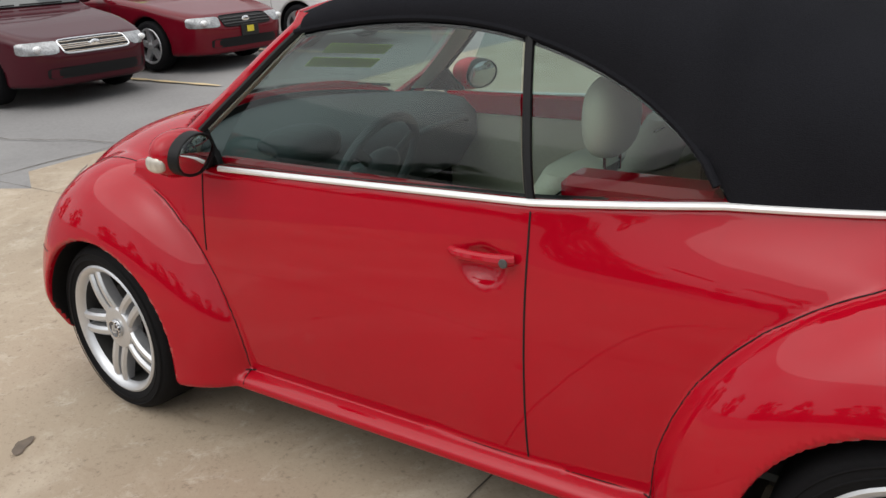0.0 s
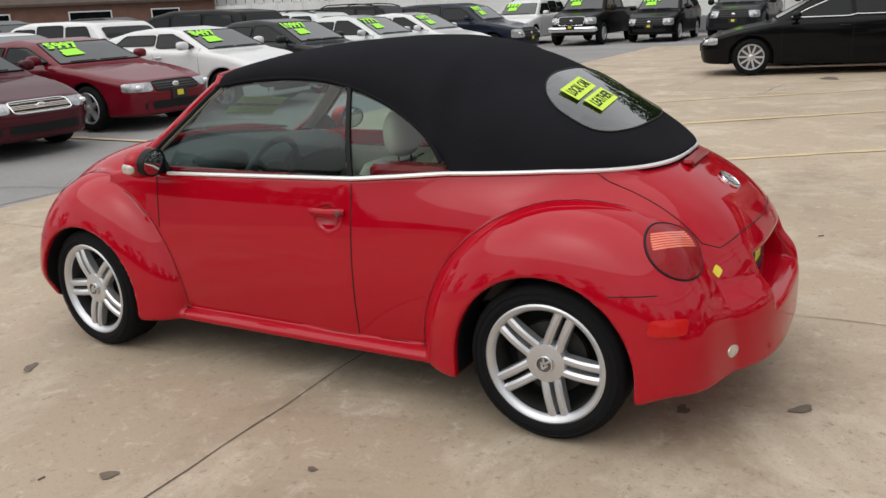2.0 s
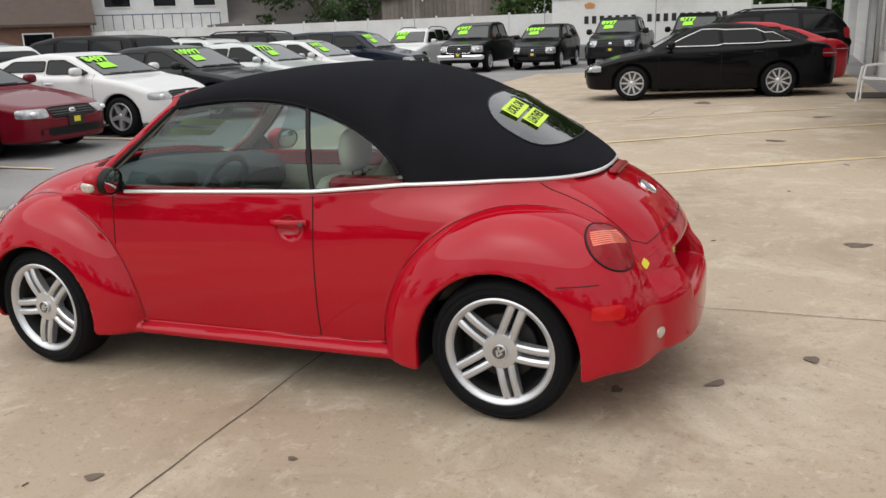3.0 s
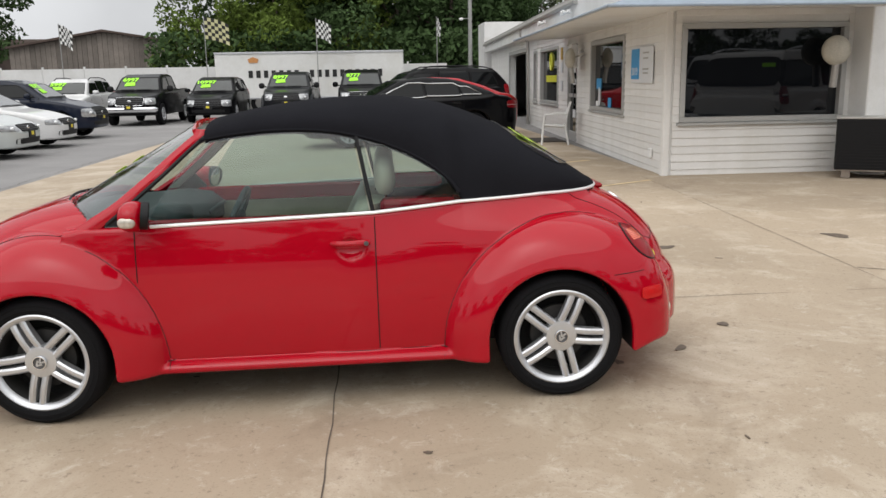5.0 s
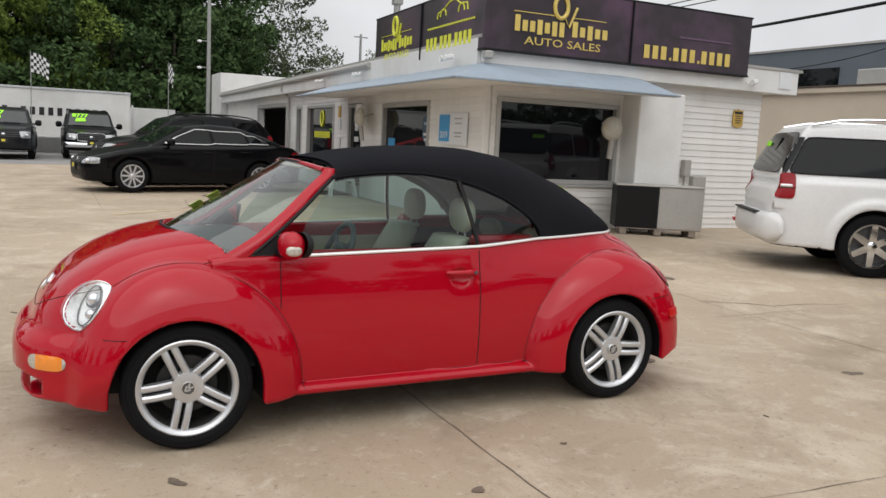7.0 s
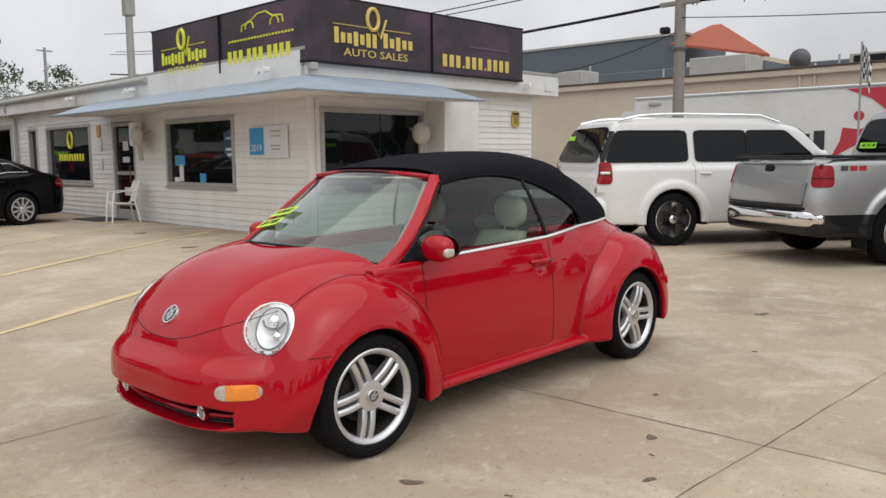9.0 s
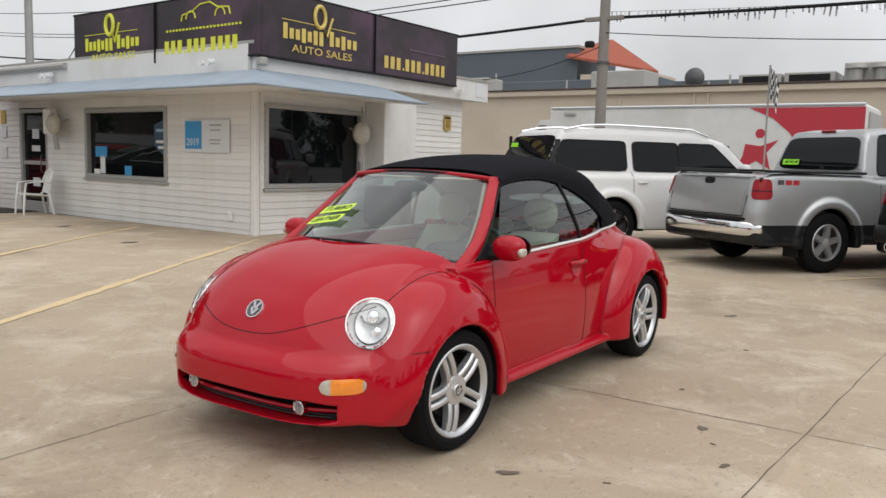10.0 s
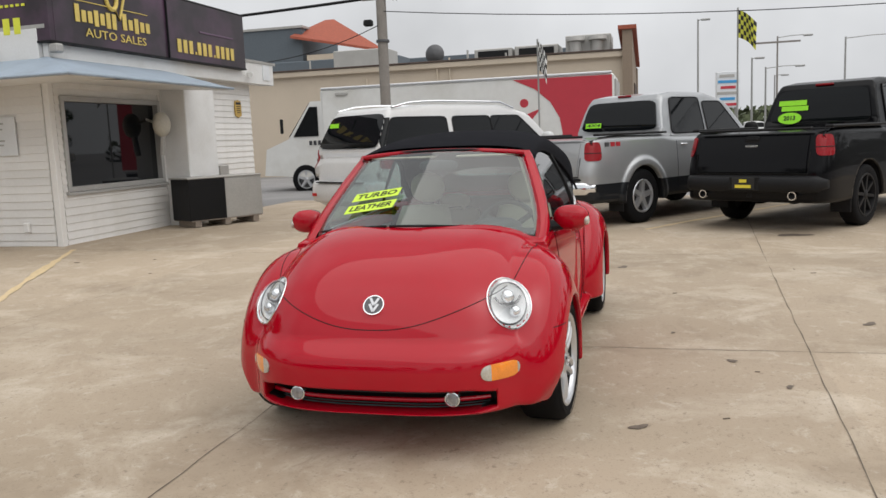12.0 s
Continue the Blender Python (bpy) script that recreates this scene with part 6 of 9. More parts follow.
yy = np.linspace(-0.62, 0.62, 15)
rows = []
for y in yy:
    k = 1 - (y / 0.62) ** 2
    rows.append([(-1.02 - 0.17 * k, y, 0.912 + 0.05 * k), (-0.80 - 0.05 * k, y, 0.932 + 0.02 * k), (-0.66, y, 0.912), (-0.60, y, 0.86), (-0.60, y, 0.76), (-0.70, y, 0.62), (-0.95, y, 0.5)])
dashb = part("dashboard", Geo().grid(np.array(rows)), DASH, beetle, "dark dashboard", smooth=50)
part("instrument_pod", Geo().ball((-0.68, -0.36, 0.915), (0.11, 0.15, 0.065), 20, 10, 0.8), DASH, dashb, smooth=1)
part("passenger_grip", Geo().tube([(-0.60, 0.18, 0.84), (-0.57, 0.24, 0.86), (-0.57, 0.48, 0.86), (-0.60, 0.54, 0.84)], 0.014, 8), DASH, dashb)
sw = thing("steering_wheel", "", "")
sw.parent = beetle
sw.matrix_basis = pose(-0.36, -0.36, 0.865, 0, -66, 0)
th = np.linspace(0, 2 * math.pi, 40)
part("steering_rim", Geo().tube(np.stack([0.185 * np.cos(th), 0.185 * np.sin(th), 0 * th], 1), 0.016, 10, cap=False), DASH, sw)
part("steering_hub", Geo().ball((0, 0, -0.01), (0.08, 0.085, 0.035), 18, 8, 0.8), DASH, sw, smooth=1)
for a in (math.radians(-35), math.radians(90), math.radians(215)):
    part("steering_spoke", Geo().tube([(0.06 * math.sin(a) * -1, 0.06 * math.cos(a), -0.01), (-0.18 * math.sin(a), 0.18 * math.cos(a), 0)], 0.018, 8, flat=0.5), DASH, sw)
part("steering_column", Geo().tube([(-0.70, -0.36, 0.74), (-0.38, -0.36, 0.855)], 0.04, 10), DASH, beetle)
rv = part("rear_view_mirror", Geo().ball((-0.58, 0, 1.285), (0.025, 0.12, 0.035), 16, 8, 0.7), DASH, beetle, smooth=1)
for s in (-1, 1):
    part("sun_visor", Geo().box((-0.39, s * 0.27, 1.332), (0.16, 0.38, 0.014), 0.006), CREAM, beetle)
part("cabin_lining", Geo().grid(full[8:70, 2:-2] * np.array([1, 0.955, 1]) - np.array([0, 0, 0.03])), mat("grey_lining", (0.10, 0.10, 0.10), rough=0.9), beetle, smooth=1)

# ---- stickers on the glass ----
def sticker(name, text, m, w, h, parent, material=LEMON, size=None, slant=0.12):
    st = part(name, Geo().box((0, 0, 0), (w, h, 0.0012)), material, parent, "lime window sticker, black letters", at=m)
    lettering("lettering", text, size or h * 0.78, INK, st, Matrix.Translation((0, 0, 0.0016)), depth=0.0006, bold=h * 0.012, slant=slant, width=w * 0.86)
    return st


def frame_on(P0, ux, uy):
    """A pose with its x along ux and its z out of the sheet."""
    X = Vector(ux).normalized()
    Zv = X.cross(Vector(uy)).normalized()
    Y = Zv.cross(X)
    return Matrix.Translation(P0) @ Matrix((X, Y, Zv)).transposed().to_4x4()


for b, text, tw in ((4.6, "TURBO", 0.31), (3.0, "LEATHER", 0.33)):
    i, j = b, 11.0
    def wsp(i, j):
        i0, j0 = int(i), int(j)
        fi, fj = i - i0, j - j0
        return (WS[i0, j0] * (1 - fi) + WS[i0 + 1, j0] * fi) * (1 - fj) + (WS[i0, j0 + 1] * (1 - fi) + WS[i0 + 1, j0 + 1] * fi) * fj
    c = wsp(i, j + 0.6)
    ux = wsp(i, j - 1) - wsp(i, j + 2.5)
    uy = wsp(i + 1, j) - wsp(i, j)
    sticker("window_sticker", text, frame_on(tuple(c + np.array([-0.012, 0, 0.010])), tuple(ux), tuple(uy)) @ Matrix.Rotation(math.radians(6), 4, "Z"), tw, 0.075, screen)
for i, j, text, tw in ((4.4, 4.2, "LOCAL CAR", 0.27), (7.6, 4.8, "LEATHER", 0.27)):
    def rp(i, j):
        x = 1.225 + 0.185 * (i / 7 - 1)
        y = 0.435 * (j / 7 - 1)
        zw = float(window_top(x))
        yw = float(min(glass_y(zw), belt_y(x))) + 0.006
        top = float(smooth_roof(x))
        sn = math.sqrt(max(1 - min(abs(y) / yw, 1) ** (2 / 0.72), 0))
        return np.array((x, y, zw + (top - zw) * sn ** 0.72))
    c = rp(i, j) + np.array([0.004, 0, 0.007])
    ux, uy = rp(i, j + 2) - rp(i, j - 2), rp(i - 1, j) - rp(i + 1, j)
    sticker("window_sticker", text, frame_on(tuple(c), tuple(ux), tuple(uy)) @ Matrix.Rotation(math.radians(5), 4, "Z"), tw, 0.085, rear_glass)
# ---------- parked vehicles ----------
SPOKES = {}


def plain_wheel(parent, x, y, z, R, side, style):
    """A road wheel; style: alloy, dark or steel."""
    key = (round(R, 3), style)
    if key not in SPOKES:
        rim_r = R * (0.70 if style != "truck" else 0.60)
        w = 0.23
        face = CHROME if style == "chrome" else (ALLOY if style != "dark" else BLACK)
        n = {"alloy": 5, "truck": 5, "multi": 10, "chrome": 6, "dark": 8}[style]
        sp = []
        A = []
        for t in np.linspace(0, 1, 4):
            r = rim_r * (0.2 + 0.78 * t)
            wd = rim_r * ((0.20 if n < 8 else 0.09) - 0.05 * t * (n < 8))
            A.append([(-wd, -0.05, r), (-wd * 0.8, -0.098 - 0.006 * t, r), (wd * 0.8, -0.098 - 0.006 * t, r), (wd, -0.05, r)])
        SPOKES[key] = dict(
            tyre=Geo().lathe(tyre_prof(R, rim_r, w), 36, "y").mesh("tyre", RUBBER, 40),
            rim=Geo().lathe([(rim_r * 1.02, -0.10), (rim_r * 0.97, -0.112), (rim_r * 0.92, -0.09), (rim_r * 0.88, -0.02), (0, -0.015)], 32, "y").mesh("rim", face if style == "dark" else STEEL, 40),
            lip=Geo().lathe([(rim_r * 1.03, -0.104), (rim_r * 1.0, -0.114), (rim_r * 0.93, -0.112), (rim_r * 0.90, -0.08)], 32, "y").mesh("rim_lip", face, 40),
            spoke=Geo().grid(np.array(A), closed_v=True).mesh("spoke", face, 30),
            hub=Geo().lathe([(0, -0.108), (rim_r * 0.16, -0.106), (rim_r * 0.25, -0.09), (rim_r * 0.27, -0.04)], 20, "y").mesh("hub_cap", face, 40), n=n)
    S = SPOKES[key]
    wh = thing("wheel", "", "")
    wh.parent = parent
    wh.matrix_basis = pose(x, y, z, 0, 0, 0 if side < 0 else 180) @ Matrix.Rotation(random.Random(int(x * 50) + int(R * 1000)).uniform(0, 1.2), 4, "Y")
    part("tyre", S["tyre"], RUBBER, wh)
    part("rim", S["rim"], STEEL, wh)
    part("rim_lip", S["lip"], ALLOY, wh)
    part("hub_cap", S["hub"], ALLOY, wh)
    for k in range(S["n"]):
        part("spoke", S["spoke"], ALLOY, wh, at=Matrix.Rotation(k * 2 * math.pi / S["n"], 4, "Y"))
    return wh


KINDS = {
    # nose at -x; tables are of (x along, height); origin midway between the axles
    "sedan": dict(L=4.87, W=1.84, wb=2.80, R=0.335, zb=0.20, front=-2.33,
                  deck=[(-2.4, 0.56), (-2.2, 0.70), (-1.6, 0.86), (-0.95, 0.97), (0.0, 0.99), (1.3, 1.03), (2.0, 1.06), (2.35, 1.02), (2.56, 0.86)],
                  roof=[(-1.12, 0.93), (-0.25, 1.40), (0.3, 1.465), (0.9, 1.43), (1.5, 1.26), (2.05, 1.03)],
                  panes=[(-0.78, 0.28, -0.10, 0.24), (0.34, 1.10, 0.30, 1.02)], last=[(1.15, 1.62, 1.08, 1.28)], style="multi", tumble=0.42),
    "coupe": dict(L=4.65, W=1.86, wb=2.58, R=0.33, zb=0.19, front=-2.28,
                  deck=[(-2.35, 0.55), (-2.15, 0.70), (-1.3, 0.86), (-0.65, 0.95), (0.4, 0.97), (1.2, 1.00), (1.9, 0.99), (2.2, 0.94), (2.36, 0.78)],
                  roof=[(-0.80, 0.91), (0.02, 1.30), (0.5, 1.355), (0.95, 1.32), (1.45, 1.18), (1.95, 0.96)],
                  panes=[(-0.50, 0.62, 0.10, 0.56)], last=[(0.70, 1.15, 0.66, 0.95)], style="alloy", tumble=0.46),
    "hatch": dict(L=4.22, W=1.79, wb=2.65, R=0.33, zb=0.19, front=-2.17,
                  deck=[(-2.2, 0.58), (-2.0, 0.74), (-1.5, 0.90), (-0.9, 1.0), (0.2, 1.02), (1.2, 1.08), (1.8, 1.06), (2.06, 0.85)],
                  roof=[(-1.10, 0.95), (-0.25, 1.35), (0.35, 1.41), (1.0, 1.36), (1.6, 1.24), (2.0, 1.0)],
                  panes=[(-0.72, 0.25, -0.12, 0.24), (0.31, 1.35, 0.30, 1.05)], last=[], style="alloy", tumble=0.42),
    "suv": dict(L=4.85, W=1.93, wb=2.92, R=0.37, zb=0.28, front=-2.38,
                deck=[(-2.45, 0.66), (-2.3, 0.86), (-1.6, 1.03), (-1.05, 1.12), (0.0, 1.14), (1.5, 1.17), (2.2, 1.18), (2.42, 1.05)],
                roof=[(-1.25, 1.06), (-0.55, 1.60), (0.0, 1.72), (1.2, 1.72), (2.0, 1.66), (2.32, 1.3), (2.42, 1.10)],
                panes=[(-0.85, 0.25, -0.38, 0.25), (0.33, 1.18, 0.33, 1.15)], last=[(1.27, 2.05, 1.24, 1.86)], style="alloy", tumble=0.30),
    "big_suv": dict(L=5.25, W=2.0, wb=3.02, R=0.395, zb=0.32, front=-2.50,
                    deck=[(-2.55, 0.72), (-2.4, 0.98), (-1.6, 1.13), (-1.15, 1.19), (0.0, 1.20), (1.5, 1.20), (2.5, 1.20), (2.72, 1.10)],
                    roof=[(-1.35, 1.12), (-0.70, 1.74), (-0.1, 1.88), (1.5, 1.90), (2.35, 1.86), (2.62, 1.35), (2.70, 1.15)],
                    panes=[(-0.95, 0.25, -0.42, 0.25), (0.27, 1.12, 0.27, 1.12)], last=[(1.24, 2.56, 1.24, 2.36)], style="chrome", tumble=0.22),
    "pickup": dict(L=5.70, W=2.0, wb=3.55, R=0.40, zb=0.36, front=-2.70,
                   deck=[(-2.75, 0.76), (-2.6, 1.02), (-1.9, 1.16), (-1.35, 1.22), (-0.5, 1.24), (1.05, 1.26), (1.15, 1.30), (2.8, 1.32), (3.02, 1.28)],
                   roof=[(-1.55, 1.14), (-0.90, 1.74), (-0.35, 1.86), (0.55, 1.87), (0.95, 1.82), (1.10, 1.35), (1.14, 1.2)],
                   panes=[(-1.18, -0.15, -0.68, -0.15), (-0.06, 0.86, -0.06, 0.74)], last=[], style="truck", tumble=0.26, bed=(1.25, 2.84)),
    "minivan": dict(L=5.1, W=1.96, wb=3.03, R=0.34, zb=0.22, front=-2.45,
                    deck=[(-2.5, 0.64), (-2.35, 0.82), (-1.7, 0.98), (-1.3, 1.05), (0, 1.07), (1.6, 1.08), (2.4, 1.08), (2.62, 0.95)],
                    roof=[(-1.65, 1.0), (-0.6, 1.62), (0.1, 1.74), (1.5, 1.73), (2.3, 1.66), (2.56, 1.2), (2.62, 1.05)],
                    panes=[(-1.0, 0.1, -0.45, 0.1), (0.18, 1.15, 0.18, 1.12)], last=[(1.24, 2.2, 1.22, 2.05)], style="alloy", tumble=0.28),
}


BODY = {}


def bumper_bar(xq, sg, half, z0, z1, depth, curve):
    """A bar with a rounded section that bows round a car's end; sg is 1 at the tail."""
    h, c = (z1 - z0) / 2, (z0 + z1) / 2
    rows = []
    for y in np.linspace(-half, half, 25):
        k = abs(y) / half
        end = 1 - 0.55 * max(k - 0.93, 0) / 0.07
        x = xq - sg * curve * k ** 5
        rows.append([(x + sg * depth * max(math.cos(a), -0.6) * end, y, c + h * end * math.copysign(abs(math.sin(a)) ** 0.5, math.sin(a))) for a in np.linspace(0, 2 * math.pi, 16, endpoint=False)])
    g = Geo().grid(np.array(rows), closed_v=True)
    g.f += [list(range(16)), list(range(g.n - 16, g.n))[::-1]]
    return g


def vehicle(kind, name, label, category, paint_mat, at, style=None, price="", rails=False, h=0.045, group="", flare=None, chrome_bumper=False, plate=True, big_grille=False, price_side=1, window_line=False, lamp_mat=None, scale_h=1.0, two_tone=0.0):
    k = KINDS[kind]
    half, tail = k["W"] / 2, k["front"] + k["L"]
    xc = (k["front"] + tail) / 2
    dx_, dz_ = np.array(k["deck"]).T
    rx_, rz_ = np.array(k["roof"]).T
    rz_ = np.where(rz_ > 1.2, 1.2 + (rz_ - 1.2) * scale_h, rz_)
    tumble, zb, R = k["tumble"], k["zb"], k["R"]

    def deck_z(x):
        return sum(np.interp(x + d, dx_, dz_) for d in (-0.1, 0, 0.1)) / 3

    def roof_zz(x):
        return sum(np.interp(x + d, rx_, rz_, left=0.5, right=0.5) for d in (-0.06, 0, 0.06)) / 3

    def f(x, y, z):
        a = np.abs(y)
        n = np.where(x > xc, {"pickup": 16.0, "big_suv": 9.0, "suv": 8.0, "minivan": 9.0}.get(kind, 5.0), 5.0)
        gp = ((np.abs(x - xc) / (k["L"] / 2)) ** n + (a / half) ** n) ** (1 / n)
        flank = (gp - 1) * 0.9 + 0.10 * np.clip(np.abs(z - 0.62) - 0.12, 0, 1) ** 1.5
        lower = smax(smax(flank, z - deck_z(x), 0.10), zb - z, 0.06)
        side = a - (half - 0.075 - tumble * np.clip(z - 1.0, 0, 2))
        upper = smax(smax(side, z - roof_zz(x), 0.10), 0.8 - z, 0.02)
        fz = smin(lower, upper, 0.03)
        for s in (-1, 1):
            d = np.sqrt((x - s * k["wb"] / 2) ** 2 + (z - R) ** 2)
            if flare:
                fz = smin(fz, np.maximum(smax(np.abs(d - R - 0.09) - 0.05, a - half - 0.016, 0.05), 0.34 - z), 0.09)
            fz = smax(fz, -np.maximum(d - R - 0.055, half - 0.30 - a), 0.02)
        if "bed" in k:
            b0, b1 = k["bed"]
            fz = smax(fz, -np.maximum(np.maximum(b0 - x, x - b1), np.maximum(a - half + 0.12, 0.85 - z)), 0.02)
        return fz

    v = thing(name, label, category, at=at, group=group)
    key = (kind, h, bool(flare), scale_h)
    if key not in BODY:
        V, Q, N = skin(f, (k["front"] - 0.12, -half - 0.12, zb - 0.1), (tail + 0.12, half + 0.12, max(rz_) + 0.12), h)
        C = V[Q].mean(1)
        hubd = np.minimum(np.hypot(C[:, 0] + k["wb"] / 2, C[:, 2] - R), np.hypot(C[:, 0] - k["wb"] / 2, C[:, 2] - R))
        dark = ((hubd < R + 0.058) & (np.abs(C[:, 1]) < half - (0.03 if flare else 0.05))) | (C[:, 2] < zb + 0.02)
        if "bed" in k:
            dark |= (C[:, 0] > k["bed"][0] - 0.02) & (C[:, 0] < k["bed"][1] + 0.02) & (np.abs(C[:, 1]) < half - 0.10) & (C[:, 2] < 1.27)
        # panes and lamps, laid on the body
        sheets = []

        def side_sheet(nm, x0, x1, u0, u1, z0, z1, s, mt, lift=0.010, n=11):
            c = ((x0 + x1) / 2, s * half, (z0 + z1) / 2)
            o = quad_outline((x0 - c[0], z0 - c[2]), (x1 - c[0], z0 - c[2]), (u1 - c[0], z1 - c[2]), (u0 - c[0], z1 - c[2]))
            soft = oval(1, 1, 14)
            sheets.append((nm, decal(f, c, (0, -s, 0), (1, 0, 0), (0, 0, 1), lambda u, v: o(*soft(u, v)), lift, n, far=2.0), mt))
        for s in (-1, 1):
            for nm, lst in (("side_window", k["panes"]), ("side_window", k["last"])):
                for b0, b1, t0, t1 in lst:
                    z0 = float(deck_z((b0 + b1) / 2)) + 0.045
                    z1 = min(float(roof_zz(t0 + 0.02)), float(roof_zz(t1 - 0.02)), float(roof_zz((t0 + t1) / 2))) - 0.075
                    if kind == "big_suv":
                        z1 = 1.70
                    side_sheet(nm, b0, b1, t0, t1, z0, z1, s, "glass")
        # windscreen and rear screen along the profile
        def screen_sheet(nm, x0, x1, direction):
            z0, z1 = float(roof_zz(x0)) , float(roof_zz(x1))
            n = 9
            rows = []
            for t in np.linspace(0.07, 0.93, n):
                x = x0 + (x1 - x0) * t
                z = float(roof_zz(x))
                w = (half - 0.075 - tumble * max(z - 1.0, 0)) * 0.90
                ys = np.linspace(-w, w, 11)
                O = np.stack([np.full(11, x), ys, np.full(11, z + 0.5)], 1)
                P = cast(f, O, (0, 0, -1), 1.2)
                rows.append(P + np.array([direction * 0.006, 0, 0.007]))
            sheets.append((nm, np.array(rows), "screen"))
        i_top = 1
        screen_sheet("windscreen", rx_[0] + 0.10, rx_[i_top] + 0.02, -1)
        if kind in ("sedan", "coupe", "hatch"):
            screen_sheet("rear_screen", rx_[-3] + 0.05, rx_[-1] - 0.06, 1)
        else:
            xr = tail + 0.3
            z0, z1 = float(dz_[-2]) + 0.05, float(max(rz_)) - 0.13
            broad = 0.955 if kind == "big_suv" else 0.90 if kind == "pickup" else 0.84
            w0 = (half - 0.075 - tumble * (z0 - 1)) * broad
            w1 = (half - 0.075 - tumble * (z1 - 1)) * broad
            if kind == "pickup":
                z0 = 1.36
            c = ((k["roof"][-3][0] + k["roof"][-1][0]) / 2, 0, (z0 + z1) / 2)
            o = quad_outline((-w0, z0 - c[2]), (w0, z0 - c[2]), (w1, z1 - c[2]), (-w1, z1 - c[2]))
            soft = oval(1, 1, 8)
            if kind == "big_suv":
                for s in (-1, 1):
                    side_sheet("corner_glass", 2.575, 2.66, 2.375, 2.47, float(deck_z(2.3)) + 0.05, 1.70, s, "glass", 0.016)
            sheets.append(("rear_screen", decal(f, c, (-1, 0, 0), (0, 1, 0), (0, 0, 1), lambda u, v: o(*soft(u, v)), 0.016, 13, far=1.6), "glass"))
        big = kind in ("pickup", "big_suv", "suv")
        hz = float(deck_z(k["front"] + 0.25)) - (0.17 if big else 0.10)
        hh = 0.12 if big else 0.065
        for s in (-1, 1):
            c = (k["front"] + 0.2, s * (half - 0.30), hz)
            D = np.array([1.0, -s * 0.55, 0])
            D /= np.linalg.norm(D)
            U = np.array([-D[1], D[0], 0])
            sheets.append(("headlamp", decal(f, c, D, U, (0, 0, 1), oval(0.22, hh, 6), 0.006, 9, 0.01, far=1.4), "lamp"))
            z0, z1, du, dv = {"pickup": (0.96, 1.22, 0.17, 0.17), "big_suv": (0.93, 1.25, 0.26, 0.16), "suv": (0.98, 1.24, 0.24, 0.22), "minivan": (0.90, 1.3, 0.12, 0.2)}.get(kind, (0.76, 0.93, 0.34, 0.42))
            zc_, zh_ = (z0 + z1) / 2, (z1 - z0) / 2
            # a lens wrapped round the corner of the tail
            og = oval(1, 1, 5)
            piv = 0.42 if kind in ("sedan", "coupe", "hatch") else 0.30
            a0, a1 = {"pickup": (30, 84), "big_suv": (38, 86), "suv": (10, 74), "minivan": (14, 70)}.get(kind, (8, 78))
            O, Dn = np.zeros((11, 7, 3)), np.zeros((11, 7, 3))
            for i in range(11):
                for j in range(7):
                    u_, v_ = og(i / 5 - 1, j / 3 - 1)
                    a_ = math.radians((a0 + a1) / 2 + u_ * (a1 - a0) / 2)
                    Dn[i, j] = (math.cos(a_), s * math.sin(a_), 0)
                    O[i, j] = (tail - piv, s * (half - piv), zc_ + v_ * zh_)
            P = cast(f, (O + Dn * 0.75).reshape(-1, 3), -Dn.reshape(-1, 3), 0.74).reshape(11, 7, 3)
            sheets.append(("tail_lamp", (P + Dn * 0.014, P - Dn * 0.03), "tail"))
        gw = 0.50 if big else 0.42
        gh = 0.15 if big else 0.07
        sheets.append(("grille", decal(f, (k["front"] + 0.1, 0, hz), (1, 0, 0), (0, 1, 0), (0, 0, 1), oval(gw, gh, 8), 0.006, 9, 0.0, far=1.2), "black"))
        sheets.append(("air_intake", decal(f, (k["front"] + 0.1, 0, zb + 0.16), (1, 0, 0), (0, 1, 0), (0, 0, 1), oval(0.62, 0.06, 8), 0.006, 9, 0.0, far=1.2), "black"))
        BODY[key] = (V, Q, N, dark, sheets, hz, gh, gw, f, deck_z, roof_zz)
    V, Q, N, dark, sheets, hz, gh, gw, f, deck_z, roof_zz = BODY[key]
    big = kind in ("pickup", "big_suv", "suv")
    low = (V[Q].mean(1)[:, 2] < two_tone) & ~dark
    part("body", skin_mesh("body", V, Q[~dark & ~low], N, paint_mat), paint_mat, v)
    if low.any():
        part("lower_cladding", skin_mesh("lower_cladding", V, Q[low], N, SLATE), SLATE, v, "dark grey lower body")
    part("underbody", skin_mesh("underbody", V, Q[dark], N, BLACK), BLACK, v, "dark wheel wells and underside")
    mats = {"glass": DGLASS, "screen": WGLASS, "lamp": lamp_mat or HEADL, "tail": LAMPRED, "black": BLACK}
    made = {}
    for nm, P, mt in sheets:
        if nm == "tail_lamp":
            ob = part(nm, Geo().slab(*P), mats[mt], v, smooth=40)
            part("lens_band", Geo().tube(P[0][:, 3] * 0.5 + P[0][:, 2] * 0.5 + np.array([0, 0, 0]), 0.006, 5), BLACK if big else CLEARL, ob)
        else:
            ob = part(nm, Geo().grid(P), mats[mt], v, smooth=1)
        made.setdefault(nm, []).append(ob)
        if nm == "windscreen":
            WSP = P
            rim = np.concatenate([P[:, 0], P[-1, 1:], P[-2::-1, -1], P[0, -2:0:-1]])
            part("seal", Geo().tube(np.concatenate([rim, rim[:1]]), 0.009, 5), BLACK, ob)
        if nm == "side_window":
            rim = np.concatenate([P[:, 0], P[-1, 1:], P[-2::-1, -1], P[0, -2:0:-1]])
            part("window_surround", Geo().tube(np.concatenate([rim, rim[:1]]), 0.010, 5), BLACK, ob)
